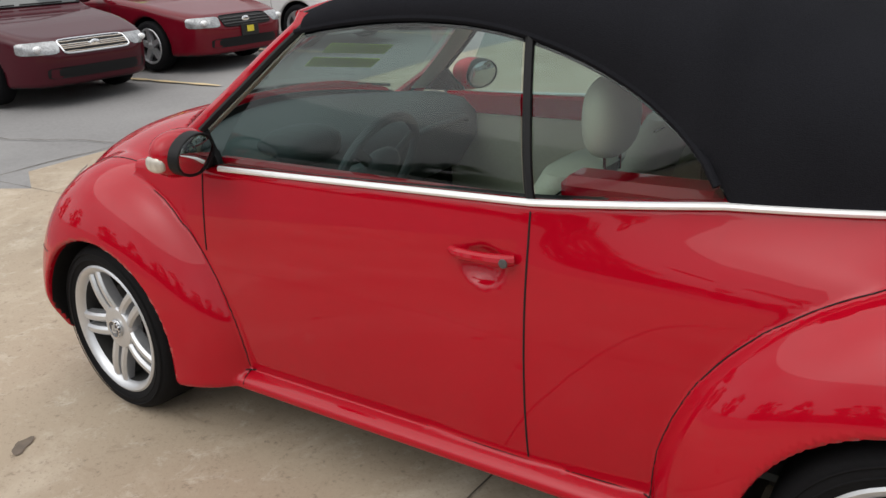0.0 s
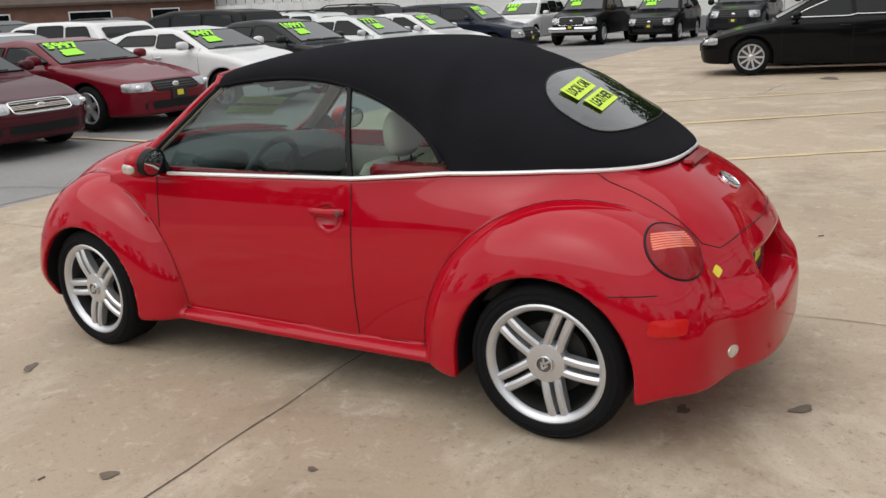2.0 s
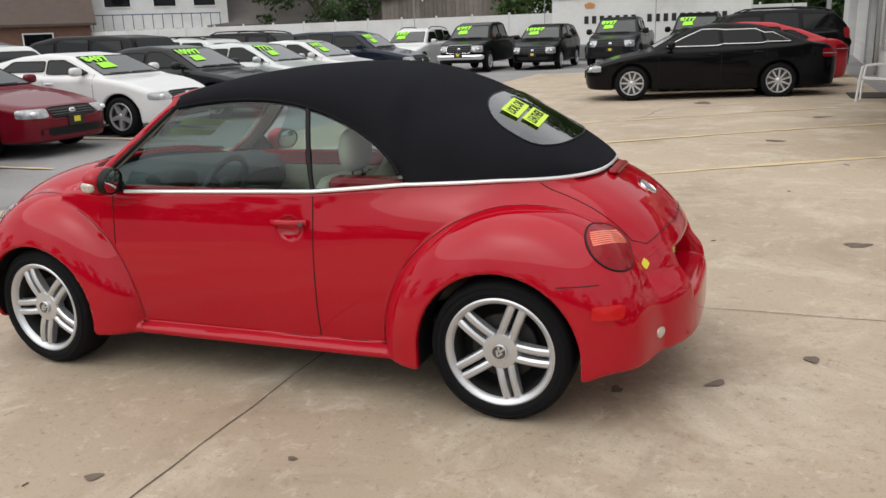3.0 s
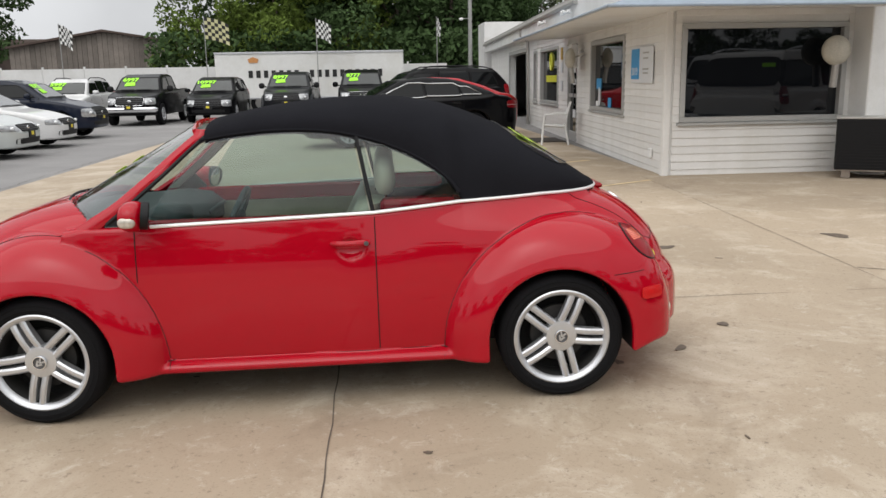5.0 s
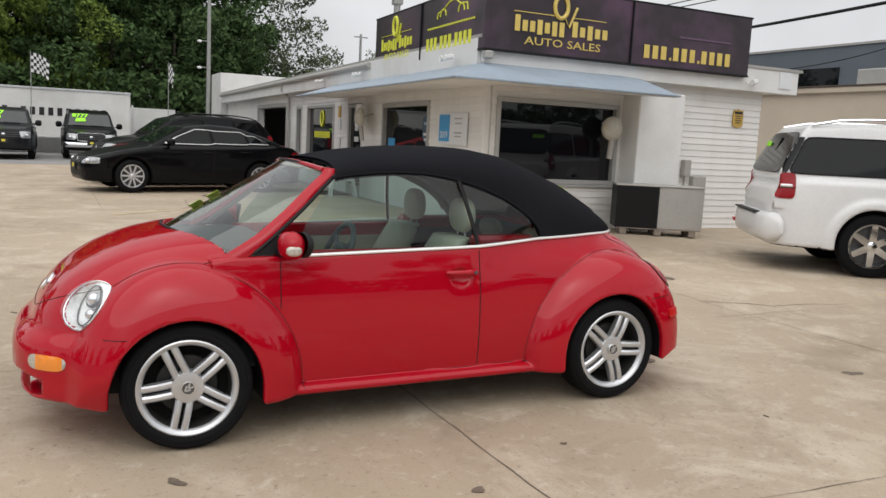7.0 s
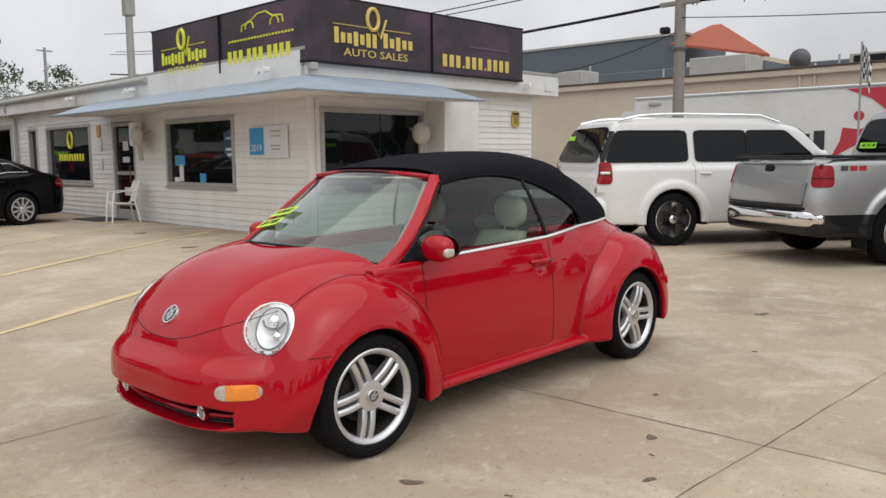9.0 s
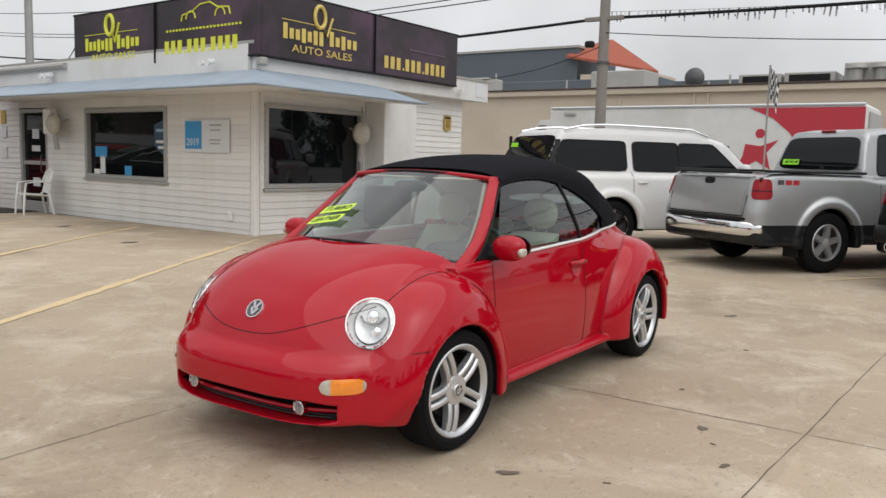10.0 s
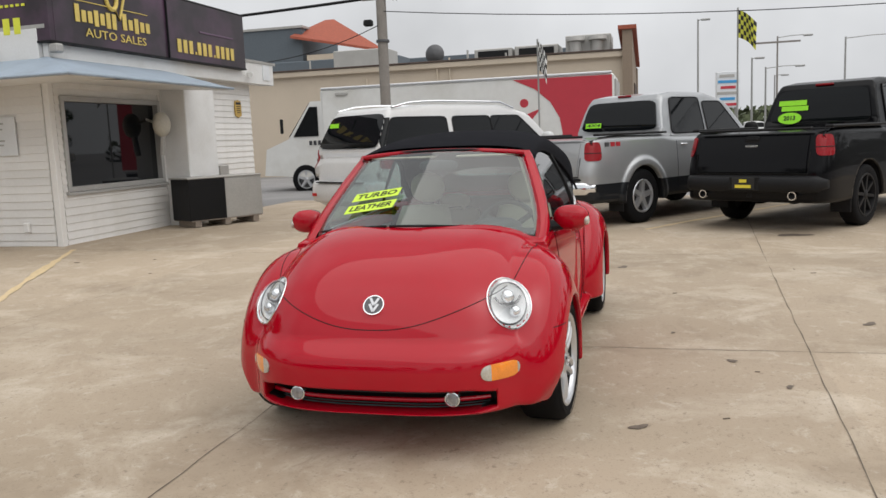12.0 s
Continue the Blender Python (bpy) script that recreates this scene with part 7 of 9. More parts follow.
        if nm == "headlamp":
            c = P[4, 4]
            part("bulb", Geo().ball(c, (0.04, 0.05, 0.035), 10, 6), REFLECT, ob, smooth=1)
    if window_line:
        for sd in (-1, 1):
            S = sorted((P for nm, P, _ in sheets if nm == "side_window" and P[0, 0, 1] * sd > 0), key=lambda P: P[0, 0, 0])
            top = np.concatenate([S[0][:1, 0], S[0][:1, 5]] + [P[1:-1, -1] for P in S] + [S[-1][-1:, 0]])
            low = np.concatenate([P[:, 0] for P in S])
            for line in (top, low):
                part("bright_line", Geo().tube(line + np.array([0, sd * 0.006, 0]), 0.011, 6), CHROME, v, "bright window moulding", smooth=1)
    gr = made["grille"][0]
    P = [q for q in sheets if q[0] == "grille"][0][1]
    for t in ((2, 4, 6) if not big_grille else (1, 3, 4, 5, 7)):
        part("grille_bar", Geo().tube(P[:, t] - np.array([0.008, 0, 0]), 0.007, 5), CHROME if big_grille else STEEL, gr)
    rim = np.concatenate([P[:, 0], P[-1, 1:], P[-2::-1, -1], P[0, -2:0:-1]])
    part("grille_frame", Geo().tube(np.concatenate([rim, rim[:1]]) - np.array([0.006, 0, 0]), 0.012 if big_grille else 0.008, 6), CHROME if (big_grille or chrome_bumper) else BLACK, gr)
    part("grille_badge", Geo().ball(P[4, 4] - np.array([0.012, 0, 0]), (0.012, 0.07, 0.045), 14, 8), CHROME, gr, smooth=1)
    # mirrors, handles, gaps
    mx = k["panes"][0][0] + 0.12
    mz = float(deck_z(mx)) + 0.09
    for s in (-1, 1):
        big_m = 1.5 if kind in ("pickup", "big_suv") else 1.0
        part("door_mirror", Geo().ball((mx, s * (half + 0.10), mz), (0.075, 0.115, 0.075 * big_m), 14, 8, 0.7), paint_mat if kind not in ("pickup",) else BLACK, v, smooth=1)
        part("mirror_arm", Geo().tube([(mx + 0.02, s * (half - 0.12), mz - 0.05), (mx, s * (half + 0.05), mz - 0.03)], 0.025, 6), BLACK, v)
        for b0, b1, t0, t1 in k["panes"]:
            hz_ = float(deck_z(b1)) - 0.13
            O = np.array([[b1 - 0.20, s * 1.6, hz_], [b1 - 0.12, s * 1.6, hz_], [b1 - 0.03, s * 1.6, hz_]])
            Pn = cast(f, O, (0, -s, 0), 1.4) + np.array([[0, s * 0.01, 0], [0, s * 0.03, 0], [0, s * 0.012, 0]])
            part("door_handle", Geo().tube(Pn, 0.014, 6), CHROME if chrome_bumper else paint_mat, v)
            zz = np.linspace(zb + 0.12, float(deck_z(b1)) + 0.02, 9)
            for xx in ((b0 - 0.10, b1 + 0.03) if b0 == k["panes"][0][0] else (b1 + 0.05,)):
                if min(abs(xx - k["wb"] / 2), abs(xx + k["wb"] / 2)) < R + 0.02:
                    zz2 = np.linspace(R * 2 + 0.12, float(deck_z(b1)) + 0.02, 7)
                else:
                    zz2 = zz
                Pg = cast(f, np.stack([np.full(len(zz2), xx), np.full(len(zz2), s * 1.6), zz2], 1), (0, -s, 0), 1.4)
                # black bar paints in the shade of the door gap
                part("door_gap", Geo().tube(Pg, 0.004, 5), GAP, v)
        for xw in (-k["wb"] / 2, k["wb"] / 2):
            plain_wheel(v, xw, s * (half - 0.135), R, R, s, style or k["style"])
        if rails:
            xr = np.linspace(k["roof"][1][0] + 0.35, k["roof"][-3][0] - 0.05, 9)
            zr = np.array([float(roof_zz(q)) for q in xr])
            part("roof_rail", Geo().tube(np.stack([xr, np.full(9, s * (half - 0.075 - tumble * 0.85)), zr + np.array([0.0, 0.045, 0.05, 0.05, 0.05, 0.05, 0.05, 0.045, 0.0])], 1), 0.019 if kind == "big_suv" else 0.018, 8), CHROME if kind == "big_suv" else BLACK, v)
    # bumpers
    tail_z = zb + 0.22
    if kind == "big_suv" and not chrome_bumper:
        rb = part("rear_bumper", bumper_bar(tail + 0.02, 1, half + 0.004, zb + 0.06, zb + 0.42, 0.11, 0.16), paint_mat, v, smooth=50)
        part("step_pad", Geo().box((tail + 0.06, 0, zb + 0.405), (0.16, 1.25, 0.02), 0.008), BLACK, rb, "black step pad")
        part("bumper_reflector", Geo().box((tail + 0.115, -0.72, zb + 0.20), (0.02, 0.12, 0.05), 0.005), BRIGHTRED, rb)
    if chrome_bumper:
        for xq, sg in ((k["front"] + 0.06, -1), (tail - 0.04, 1)):
            bright = sg > 0 or chrome_bumper == 2
            bb = part("bumper", bumper_bar(xq + sg * 0.05, sg, half - 0.03, tail_z - 0.10, tail_z + 0.10, 0.085, 0.16), CHROME if bright else BLACK, v, "chrome bumper" if bright else "dark bumper", smooth=50)
            if sg > 0:
                part("step_pad", bumper_bar(xq + 0.03, 1, half - 0.06, tail_z + 0.095, tail_z + 0.15, 0.075, 0.14), BLACK, bb, "black step pad", smooth=50)
    if plate:
        xp = cast(f, np.array([[tail + 0.5, 0, tail_z + 0.06]]), (-1, 0, 0), 1.2)[0][0]
        pl = part("plate", Geo().box((max(xp, tail - 0.02) + (0.07 if chrome_bumper else 0.008), 0, tail_z + 0.02), (0.02, 0.31, 0.155), 0.004), INK, v, "black dealer plate with a yellow mark")
        part("plate_mark", Geo().box((max(xp, tail - 0.02) + (0.083 if chrome_bumper else 0.021), 0, tail_z + 0.03), (0.006, 0.2, 0.06)), YELLOW, pl)
        xp = cast(f, np.array([[k["front"] - 0.5, 0, zb + 0.30]]), (1, 0, 0), 1.2)[0][0]
        pl = part("plate", Geo().box((xp - 0.012 - (0.09 if chrome_bumper == 2 else 0), 0, zb + 0.30), (0.02, 0.31, 0.155), 0.004), INK, v, "black dealer plate with a yellow mark")
        part("plate_mark", Geo().box((xp - 0.026 - (0.09 if chrome_bumper == 2 else 0), 0, zb + 0.31), (0.006, 0.12, 0.08)), YELLOW, pl)
    # price on the windscreen
    if price:
        P = WSP

        def at_ws(i, j):
            i0, j0 = min(int(i), 7), min(int(j), 9)
            fi, fj = i - i0, j - j0
            return (P[i0, j0] * (1 - fi) + P[i0 + 1, j0] * fi) * (1 - fj) + (P[i0, j0 + 1] * (1 - fi) + P[i0 + 1, j0 + 1] * fi) * fj
        j = 7.4
        ux = at_ws(4, 5.0) - at_ws(4, 8.0)
        c = at_ws(6.4, j) + np.array([-0.012, 0, 0.012])
        uy = at_ws(7.5, j) - at_ws(5.2, j)
        lettering("price", price, 0.27, LIME, made["windscreen"][0], frame_on(tuple(c), tuple(ux), tuple(uy)), "lime price numerals", depth=0.001, bold=0.012, width=0.135 * len(price) + 0.05)
        for di, w, hgt in ((4.3, 0.34, 0.11), (3.2, 0.38, 0.10)):
            c = at_ws(di, j - 0.2) + np.array([-0.012, 0, 0.010])
            uy = at_ws(di + 1, j) - at_ws(di - 1, j)
            part("price_sticker", Geo().box((0, 0, 0), (w, hgt, 0.002)), LIME, made["windscreen"][0], "lime windscreen sticker", at=frame_on(tuple(c), tuple(ux), tuple(uy)) @ Matrix.Rotation(radians(4), 4, "Z"))
    # wipers
    for y0, y1 in ((-0.5, 0.05), (0.12, 0.6)):
        i = 0
        w = WSP[0]
        a, b = np.interp([y0, y1], w[:, 1], np.arange(11))
        pts = np.array([[np.interp(t, np.arange(11), w[:, q]) for q in range(3)] for t in np.linspace(a, b, 5)]) + np.array([-0.02, 0, 0.02])
        part("wiper", Geo().tube(pts, 0.009, 5), BLACK, v)
    return v, f, made


MAROON = paint("maroon_paint", (0.060, 0.006, 0.012), flake=0.05, coat=0.5)
WINE = paint("wine_red_paint", (0.135, 0.004, 0.012), coat=0.6)
SNOW = paint("white_car_paint", (0.68, 0.68, 0.68))
JET = paint("black_car_paint", (0.003, 0.003, 0.004), coat=0.28)
SLATE = paint("dark_grey_paint", (0.014, 0.015, 0.017), flake=0.05, coat=0.45)
NAVY = paint("navy_paint", (0.010, 0.014, 0.028), flake=0.05, coat=0.5)
SILVER = paint("silver_paint", (0.40, 0.41, 0.42), rough=0.35, metal=0.6, flake=0.05)
PALE = paint("pale_silver_paint", (0.55, 0.58, 0.57), rough=0.35, metal=0.3, flake=0.04)
CHERRY = paint("cherry_paint", (0.42, 0.012, 0.02))


def park(fx, fy, heading, wb, axle="front"):
    """A pose from the middle of the front or rear axle and the heading in degrees."""
    c, s = math.cos(radians(heading)), math.sin(radians(heading))
    k = -wb / 2 if axle == "front" else wb / 2
    x, y = fx + c * k, fy + s * k
    return pose(x, y, ground_z(x, y), 0, 0, heading + 180)


ROW = "cars for sale on the lot"
vehicle("sedan", "sedan_car", "maroon sedan with a chromed grille, parked on asphalt", "car", MAROON, park(-8.25, 3.45, 0, 2.8), style="alloy", big_grille=True, group=ROW, h=0.035, plate=False)
vehicle("coupe", "coupe_car", "wine-red coupe with lime price numbers, parked on asphalt", "car", WINE, park(-8.4, 5.85, 0, 2.58), price="5997", group=ROW, h=0.035)
vehicle("hatch", "hatchback_car", "white hatchback with lime price numbers, parked on asphalt", "car", SNOW, park(-7.95, 8.25, 0, 2.65), price="8497", group=ROW, h=0.035)
vehicle("sedan", "sedan_car", "black sedan with lime price numbers on the windscreen", "car", SLATE, park(-8.0, 11.0, 0, 2.8), price="10997", style="alloy", group=ROW)
vehicle("sedan", "sedan_car", "pale silver sedan with lime price numbers", "car", PALE, park(-8.0, 13.9, 0, 2.8), price="7771", style="alloy", group=ROW)
vehicle("sedan", "sedan_car", "white sedan with lime price numbers on the windscreen", "car", SNOW, park(-8.2, 16.8, 0, 2.8), price="6997", style="alloy", group=ROW)
vehicle("suv", "suv_car", "navy crossover with lime price numbers, parked on asphalt", "car", NAVY, park(-8.5, 20.3, 0, 2.92), price="8997", group=ROW, scale_h=0.9)
# the row along the back fence, noses to the lot
vehicle("suv", "suv_car", "white sport utility car facing the lot by the fence", "car", SNOW, park(-11.4, 27.6, -90, 2.92), price="5997", rails=True, style="truck", group=ROW)
vehicle("pickup", "pickup_truck", "black pickup with a chrome bumper facing the lot", "truck", JET, park(-8.55, 27.2, -90, 3.55), price="6997", chrome_bumper=2, group=ROW)
vehicle("suv", "suv_car", "black sport utility car with twin-oval grille facing the lot", "car", JET, park(-6.05, 28.6, -90, 2.92), price="10997", style="multi", group=ROW)
vehicle("pickup", "pickup_truck", "dark grey pickup facing the lot by the fence", "truck", SLATE, park(-3.15, 29.0, -90, 3.55), price="8997", flare=True, group=ROW)
vehicle("big_suv", "suv_car", "black full-size sport utility truck with a chrome bumper", "car", JET, park(-0.25, 30.2, -90, 3.02), price="8777", chrome_bumper=2, style="truck", group=ROW)
vehicle("suv", "suv_car", "dark sport utility car parked beside the office", "car", SLATE, park(2.7, 24.5, -100, 2.92), price="22997", rails=True, group=ROW)
vehicle("sedan", "sedan_car", "bright red sedan parked behind a black one", "car", CHERRY, park(0.02, 16.4, 190, 2.8), style="alloy", group=ROW)
vehicle("suv", "suv_car", "black sport utility car parked by the garage bay", "car", JET, park(0.3, 19.7, 190, 2.92), rails=True, group=ROW)
vehicle("sedan", "sedan_car", "black sedan with bright window trim parked by the office", "car", JET, park(-0.38, 14.15, 190, 2.8), window_line=True, group=ROW, h=0.035)
# the right-hand row, tails to the lot
expedition, fx_, md = vehicle("big_suv", "suv_car", "white full-size sport utility car with dark windows", "car", SNOW, park(7.90, 2.83, -35, 3.02, "rear"), rails=True, flare=True, group=ROW, h=0.03)
silver_truck, f_s, md_s = vehicle("pickup", "pickup_truck", "silver pickup with a chrome rear bumper and red lamps", "truck", SILVER, park(7.68, -0.26, -35, 3.55, "rear"), chrome_bumper=1, flare=True, group=ROW, h=0.03, two_tone=0.64, scale_h=1.12)
black_truck, f_b, md_b = vehicle("pickup", "pickup_truck", "black pickup with twin exhaust pipes, tail to the lot", "truck", JET, park(7.03, -3.12, -35, 3.55, "rear"), style="dark", group=ROW, h=0.03, scale_h=1.16)
tail_x = KINDS["pickup"]["front"] + KINDS["pickup"]["L"]


def rear_sticker(truck, parent, text, y, z, w, h, ff, ovalshape=False):
    x = cast(ff, np.array([[3.6, y, z]]), (-1, 0, 0), 3.2)[0][0]
    m = Matrix.Translation((x + 0.034, y, z)) @ pose(0, 0, 0, 90, 0, 90) @ pose(0, 0, 0, -12)
    if ovalshape:
        st = part("window_sticker", Geo().lathe([(0, 0.001), (0.5, 0.001), (0.5, -0.001)], 28, "z"), LIME, parent, "lime oval window sticker", at=m @ Matrix.Diagonal((w, h, 1, 1)))
        lettering("lettering", text, 0.09, INK, parent, m @ Matrix.Translation((0, 0, 0.003)), depth=0.0006, bold=0.003)
    elif text:
        sticker("window_sticker", text, m, w, h, parent, LIME)
    else:
        part("window_sticker", Geo().box((0, 0, 0), (w, h, 0.0015)), LIME, parent, "lime window sticker", at=m)


rear_sticker(silver_truck, md_s["rear_screen"][0], "4X4", -0.48, 1.46, 0.32, 0.08, f_s)
rear_sticker(black_truck, md_b["rear_screen"][0], "2013", -0.42, 1.44, 0.36, 0.17, f_b, True)
rear_sticker(black_truck, md_b["rear_screen"][0], "", -0.40, 1.66, 0.42, 0.075, f_b)
rear_sticker(black_truck, md_b["rear_screen"][0], "", -0.36, 1.58, 0.40, 0.07, f_b)
rear_sticker(expedition, md["rear_screen"][0], "", -0.55, 1.62, 0.26, 0.07, fx_)
for trk, ff, chrome, pm in ((silver_truck, f_s, False, SILVER), (black_truck, f_b, True, JET)):
    gap = [(y, z) for y, z in ((-0.77, 1.29), (-0.78, 1.0), (-0.77, 0.74), (0.0, 0.74), (0.77, 0.74), (0.78, 1.0), (0.77, 1.29))]
    X = cast(ff, np.array([[3.6, y, z] for y, z in gap]), (-1, 0, 0), 1.2)[:, 0]
    gate = part("tailgate", Geo().slab(*[np.array([[(x + dx, y, z) for z in np.linspace(0.76, 1.275, 9) for x in [float(cast(ff, np.array([[3.6, y, z]]), (-1, 0, 0), 1.2)[0][0])]] for y in np.linspace(-0.75, 0.75, 13)]) for dx in (0.016, -0.01)]), pm, trk, smooth=40)
    # black bar paints in the shade round the tailgate
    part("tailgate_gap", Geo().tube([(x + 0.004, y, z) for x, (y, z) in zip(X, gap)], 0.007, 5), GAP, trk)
    xg = float(cast(ff, np.array([[3.6, 0, 1.17]]), (-1, 0, 0), 1.2)[0][0]) + 0.016
    part("latch_bezel", Geo().ball((xg, 0.0, 1.17), (0.012, 0.105, 0.055), 16, 8, 0.6), BLACK, gate, smooth=1)
    part("tailgate_latch", Geo().box((xg + 0.012, 0.0, 1.178), (0.014, 0.15, 0.035), 0.006), BLACK, gate)
    if not chrome:
        part("oval_badge", Geo().ball((xg + 0.004, 0.58, 0.84), (0.006, 0.055, 0.024), 16, 8), STEEL, gate, smooth=1)
        part("name_bar", Geo().box((xg + 0.004, -0.60, 0.88), (0.006, 0.16, 0.035), 0.002), STEEL, gate)
    part("top_moulding", Geo().box((xg - 0.012, 0, 1.298), (0.07, 1.56, 0.035), 0.012), BLACK, trk)
    for sd in (-1, 1):
        part("bed_rail", Geo().box((1.98, sd * 0.925, 1.318), (1.62, 0.11, 0.035), 0.012), BLACK, trk)
        part("mud_flap", Geo().box((2.27, sd * 0.86, 0.42), (0.02, 0.26, 0.42), 0.005), BLACK, trk)
    # mounting frame, hitch and axle under the tail
    part("hitch", Geo().box((tail_x - 0.25, 0, 0.47), (0.5, 0.09, 0.09), 0.01), BLACK, trk)
    part("rear_axle", Geo().tube([(1.775, -0.8, 0.40), (1.775, 0.8, 0.40)], 0.055, 8), BLACK, trk)
    part("axle_case", Geo().ball((1.775, 0, 0.40), (0.16, 0.17, 0.16), 14, 10), BLACK, trk, smooth=1)
    # third brake lamp over the rear screen
    xb = float(cast(ff, np.array([[3.6, 0, 1.90]]), (-1, 0, 0), 3.2)[0][0])
    part("brake_light", Geo().box((xb + 0.012, 0, 1.905), (0.03, 0.26, 0.035), 0.01), LAMPRED, trk, "high red brake light")
# white band across the lamps of the big white car, clear band on the black truck
for ob in md["tail_lamp"]:
    part("lens_stripe", Geo().tube([tuple(v.co * 1.0) for v in list(ob.data.vertices)[7 * 2 + 3:7 * 9:7]], 0.022, 6), CLEARL, ob, smooth=1)
for s in (-1, 1):
    part("exhaust_pipe", Geo().lathe([(0.045, 0.0), (0.055, 0.0), (0.055, -0.25), (0.045, -0.25)], 18, "x", (tail_x + 0.10, s * 0.62, 0.47)), CHROME, black_truck, "chrome exhaust tip")
step = part("rear_bumper", bumper_bar(tail_x + 0.03, 1, 0.97, 0.50, 0.72, 0.12, 0.16), BLACK, black_truck, "black steel step bumper", smooth=50)
# flush black block paints in the shade of the plate recess
part("plate_recess", Geo().box((tail_x + 0.135, 0, 0.62), (0.03, 0.42, 0.19), 0.02), GAP, step)
part("plate", Geo().box((tail_x + 0.155, 0, 0.62), (0.012, 0.31, 0.155), 0.004), INK, step, "black dealer plate with a yellow mark")
for u, w in ((0.035, 0.10), (-0.035, 0.22)):
    part("plate_mark", Geo().box((tail_x + 0.164, 0, 0.62 + u), (0.005, w, 0.04)), YELLOW, step)
g = Geo().prism([(-0.05, 0.05), (0.05, 0.05), (0.04, -0.03), (0, -0.06), (-0.04, -0.03)], "x", 0, 0.012)
part("tailgate_badge", g, CHROME, black_truck, at=pose(xg + 0.006, 0, 1.02) @ Matrix.Scale(1.7, 4))
FX = mat("red_print", (0.40, 0.02, 0.03), rough=0.4)
for k in range(3):
    x = 2.35 + k * 0.12
    y = cast(f_s, np.array([[x, 1.6, 1.18]]), (0, -1, 0), 1.4)[0][1]
    part("side_mark", Geo().box((x, y + 0.003, 1.18), (0.09, 0.006, 0.06)), FX if k < 2 else STEEL, silver_truck)
# cars further back on the lot
for kind, nm, lab, mt, x, y, hd, kw in (
        ("suv", "suv_car", "white sport utility car in the back row", SNOW, -15.6, 9.0, 180, dict(price="", scale_h=0.75)),
        ("minivan", "minivan", "black minivan in the back row", JET, -15.0, 12.3, 180, dict()),
        ("sedan", "sedan_car", "white sedan in the back row", SNOW, -14.0, 6.0, 180, dict(style="alloy")),
        ("sedan", "sedan_car", "blue-grey sedan in the back row", SILVER, -13.4, 3.2, 180, dict(style="alloy")),
        ("suv", "suv_car", "silver wagon with roof rails in the back row", PALE, -15.0, 15.6, 180, dict(rails=True, scale_h=0.75)),
        ("suv", "suv_car", "black sport utility car in the back row", JET, -15.2, 19.0, 180, dict(rails=True)),
        ("sedan", "sedan_car", "dark red sedan in the back row", WINE, -15.0, 22.0, 180, dict(style="alloy")),
        ("suv", "suv_car", "white sport utility car in the back row", SNOW, -14.5, 25.2, 0, dict(price="7997")),
        ("minivan", "minivan", "dark minivan further back on the lot", SLATE, -22.0, 14.0, 0, dict()),
        ("suv", "suv_car", "dark sport utility car further back on the lot", JET, -22.0, 18.5, 0, dict()),
        ("big_suv", "suv_car", "white sport utility car further back on the lot", SNOW, -22.5, 9.0, 0, dict()),
        ("sedan", "sedan_car", "black sedan further back on the lot", JET, -22.0, 23.0, 0, dict(style="alloy"))):
    vehicle(kind, nm, lab, "car", mt, park(x, y, hd, KINDS[kind]["wb"]), group=ROW, plate=False, **kw)
# ---------- round about the lot ----------
LEAF_A = mat("leaf_bright_green", (0.110, 0.160, 0.030), rough=0.7, spec=0.15, var=0.25, scale=0.4, fine=3, island=0.35)
LEAF_B = mat("leaf_dark_green", (0.050, 0.086, 0.030), rough=0.7, spec=0.15, var=0.25, scale=0.4, fine=3, island=0.35)
LEAF_C = mat("leaf_grey_green", (0.085, 0.10, 0.055), rough=0.7, spec=0.15, var=0.25, scale=0.4, fine=3, island=0.35)
BARK = mat("bark", (0.09, 0.07, 0.055), rough=0.9, var=0.3, scale=3, fine=30, bump=0.5, bump_scale=20)
FENCEW = mat("white_fence_sheet", (0.66, 0.66, 0.65), rough=0.6, var=0.06, stain=(0.45, 0.44, 0.41), stain_amt=0.5, stain_scale=0.5)
TRAILW = mat("white_trailer_skin", (0.72, 0.72, 0.70), rough=0.45, var=0.05, stain=(0.52, 0.50, 0.44), stain_amt=0.4, stain_scale=0.8)
BEIGE = mat("beige_stucco", (0.57, 0.485, 0.385), rough=0.9, var=0.08, scale=0.6, fine=25, bump=0.3, bump_scale=30, stain=(0.46, 0.385, 0.30), stain_amt=0.5, stain_scale=0.4)
TAN = mat("tan_stucco", (0.26, 0.20, 0.15), rough=0.9, var=0.08, scale=0.6, fine=25)
TILER = mat("red_roof_tile", (0.33, 0.085, 0.05), rough=0.8, var=0.25, scale=6, fine=30)
SLATEB = mat("slate_blue_wall", (0.105, 0.125, 0.145), rough=0.8, var=0.12, scale=0.5, fine=10)
BRICKM = mat("brown_brick", (0.16, 0.085, 0.06), rough=0.9, var=0.3, scale=3, fine=20)
SHINGLE = mat("brown_shingle", (0.085, 0.06, 0.05), rough=0.9, var=0.25, scale=2, fine=20)
GREYROOF = mat("grey_shingle", (0.15, 0.135, 0.125), rough=0.9, var=0.2, scale=2, fine=20)
POLEW = mat("grey_pole", (0.24, 0.22, 0.20), rough=0.85, var=0.2, scale=3, fine=40, bump=0.3, bump_scale=40)
POLEM = mat("grey_steel_pole", (0.33, 0.33, 0.32), rough=0.5, metal=0.4, var=0.1)
REDB = mat("red_truck_print", (0.50, 0.035, 0.055), rough=0.45, var=0.05)


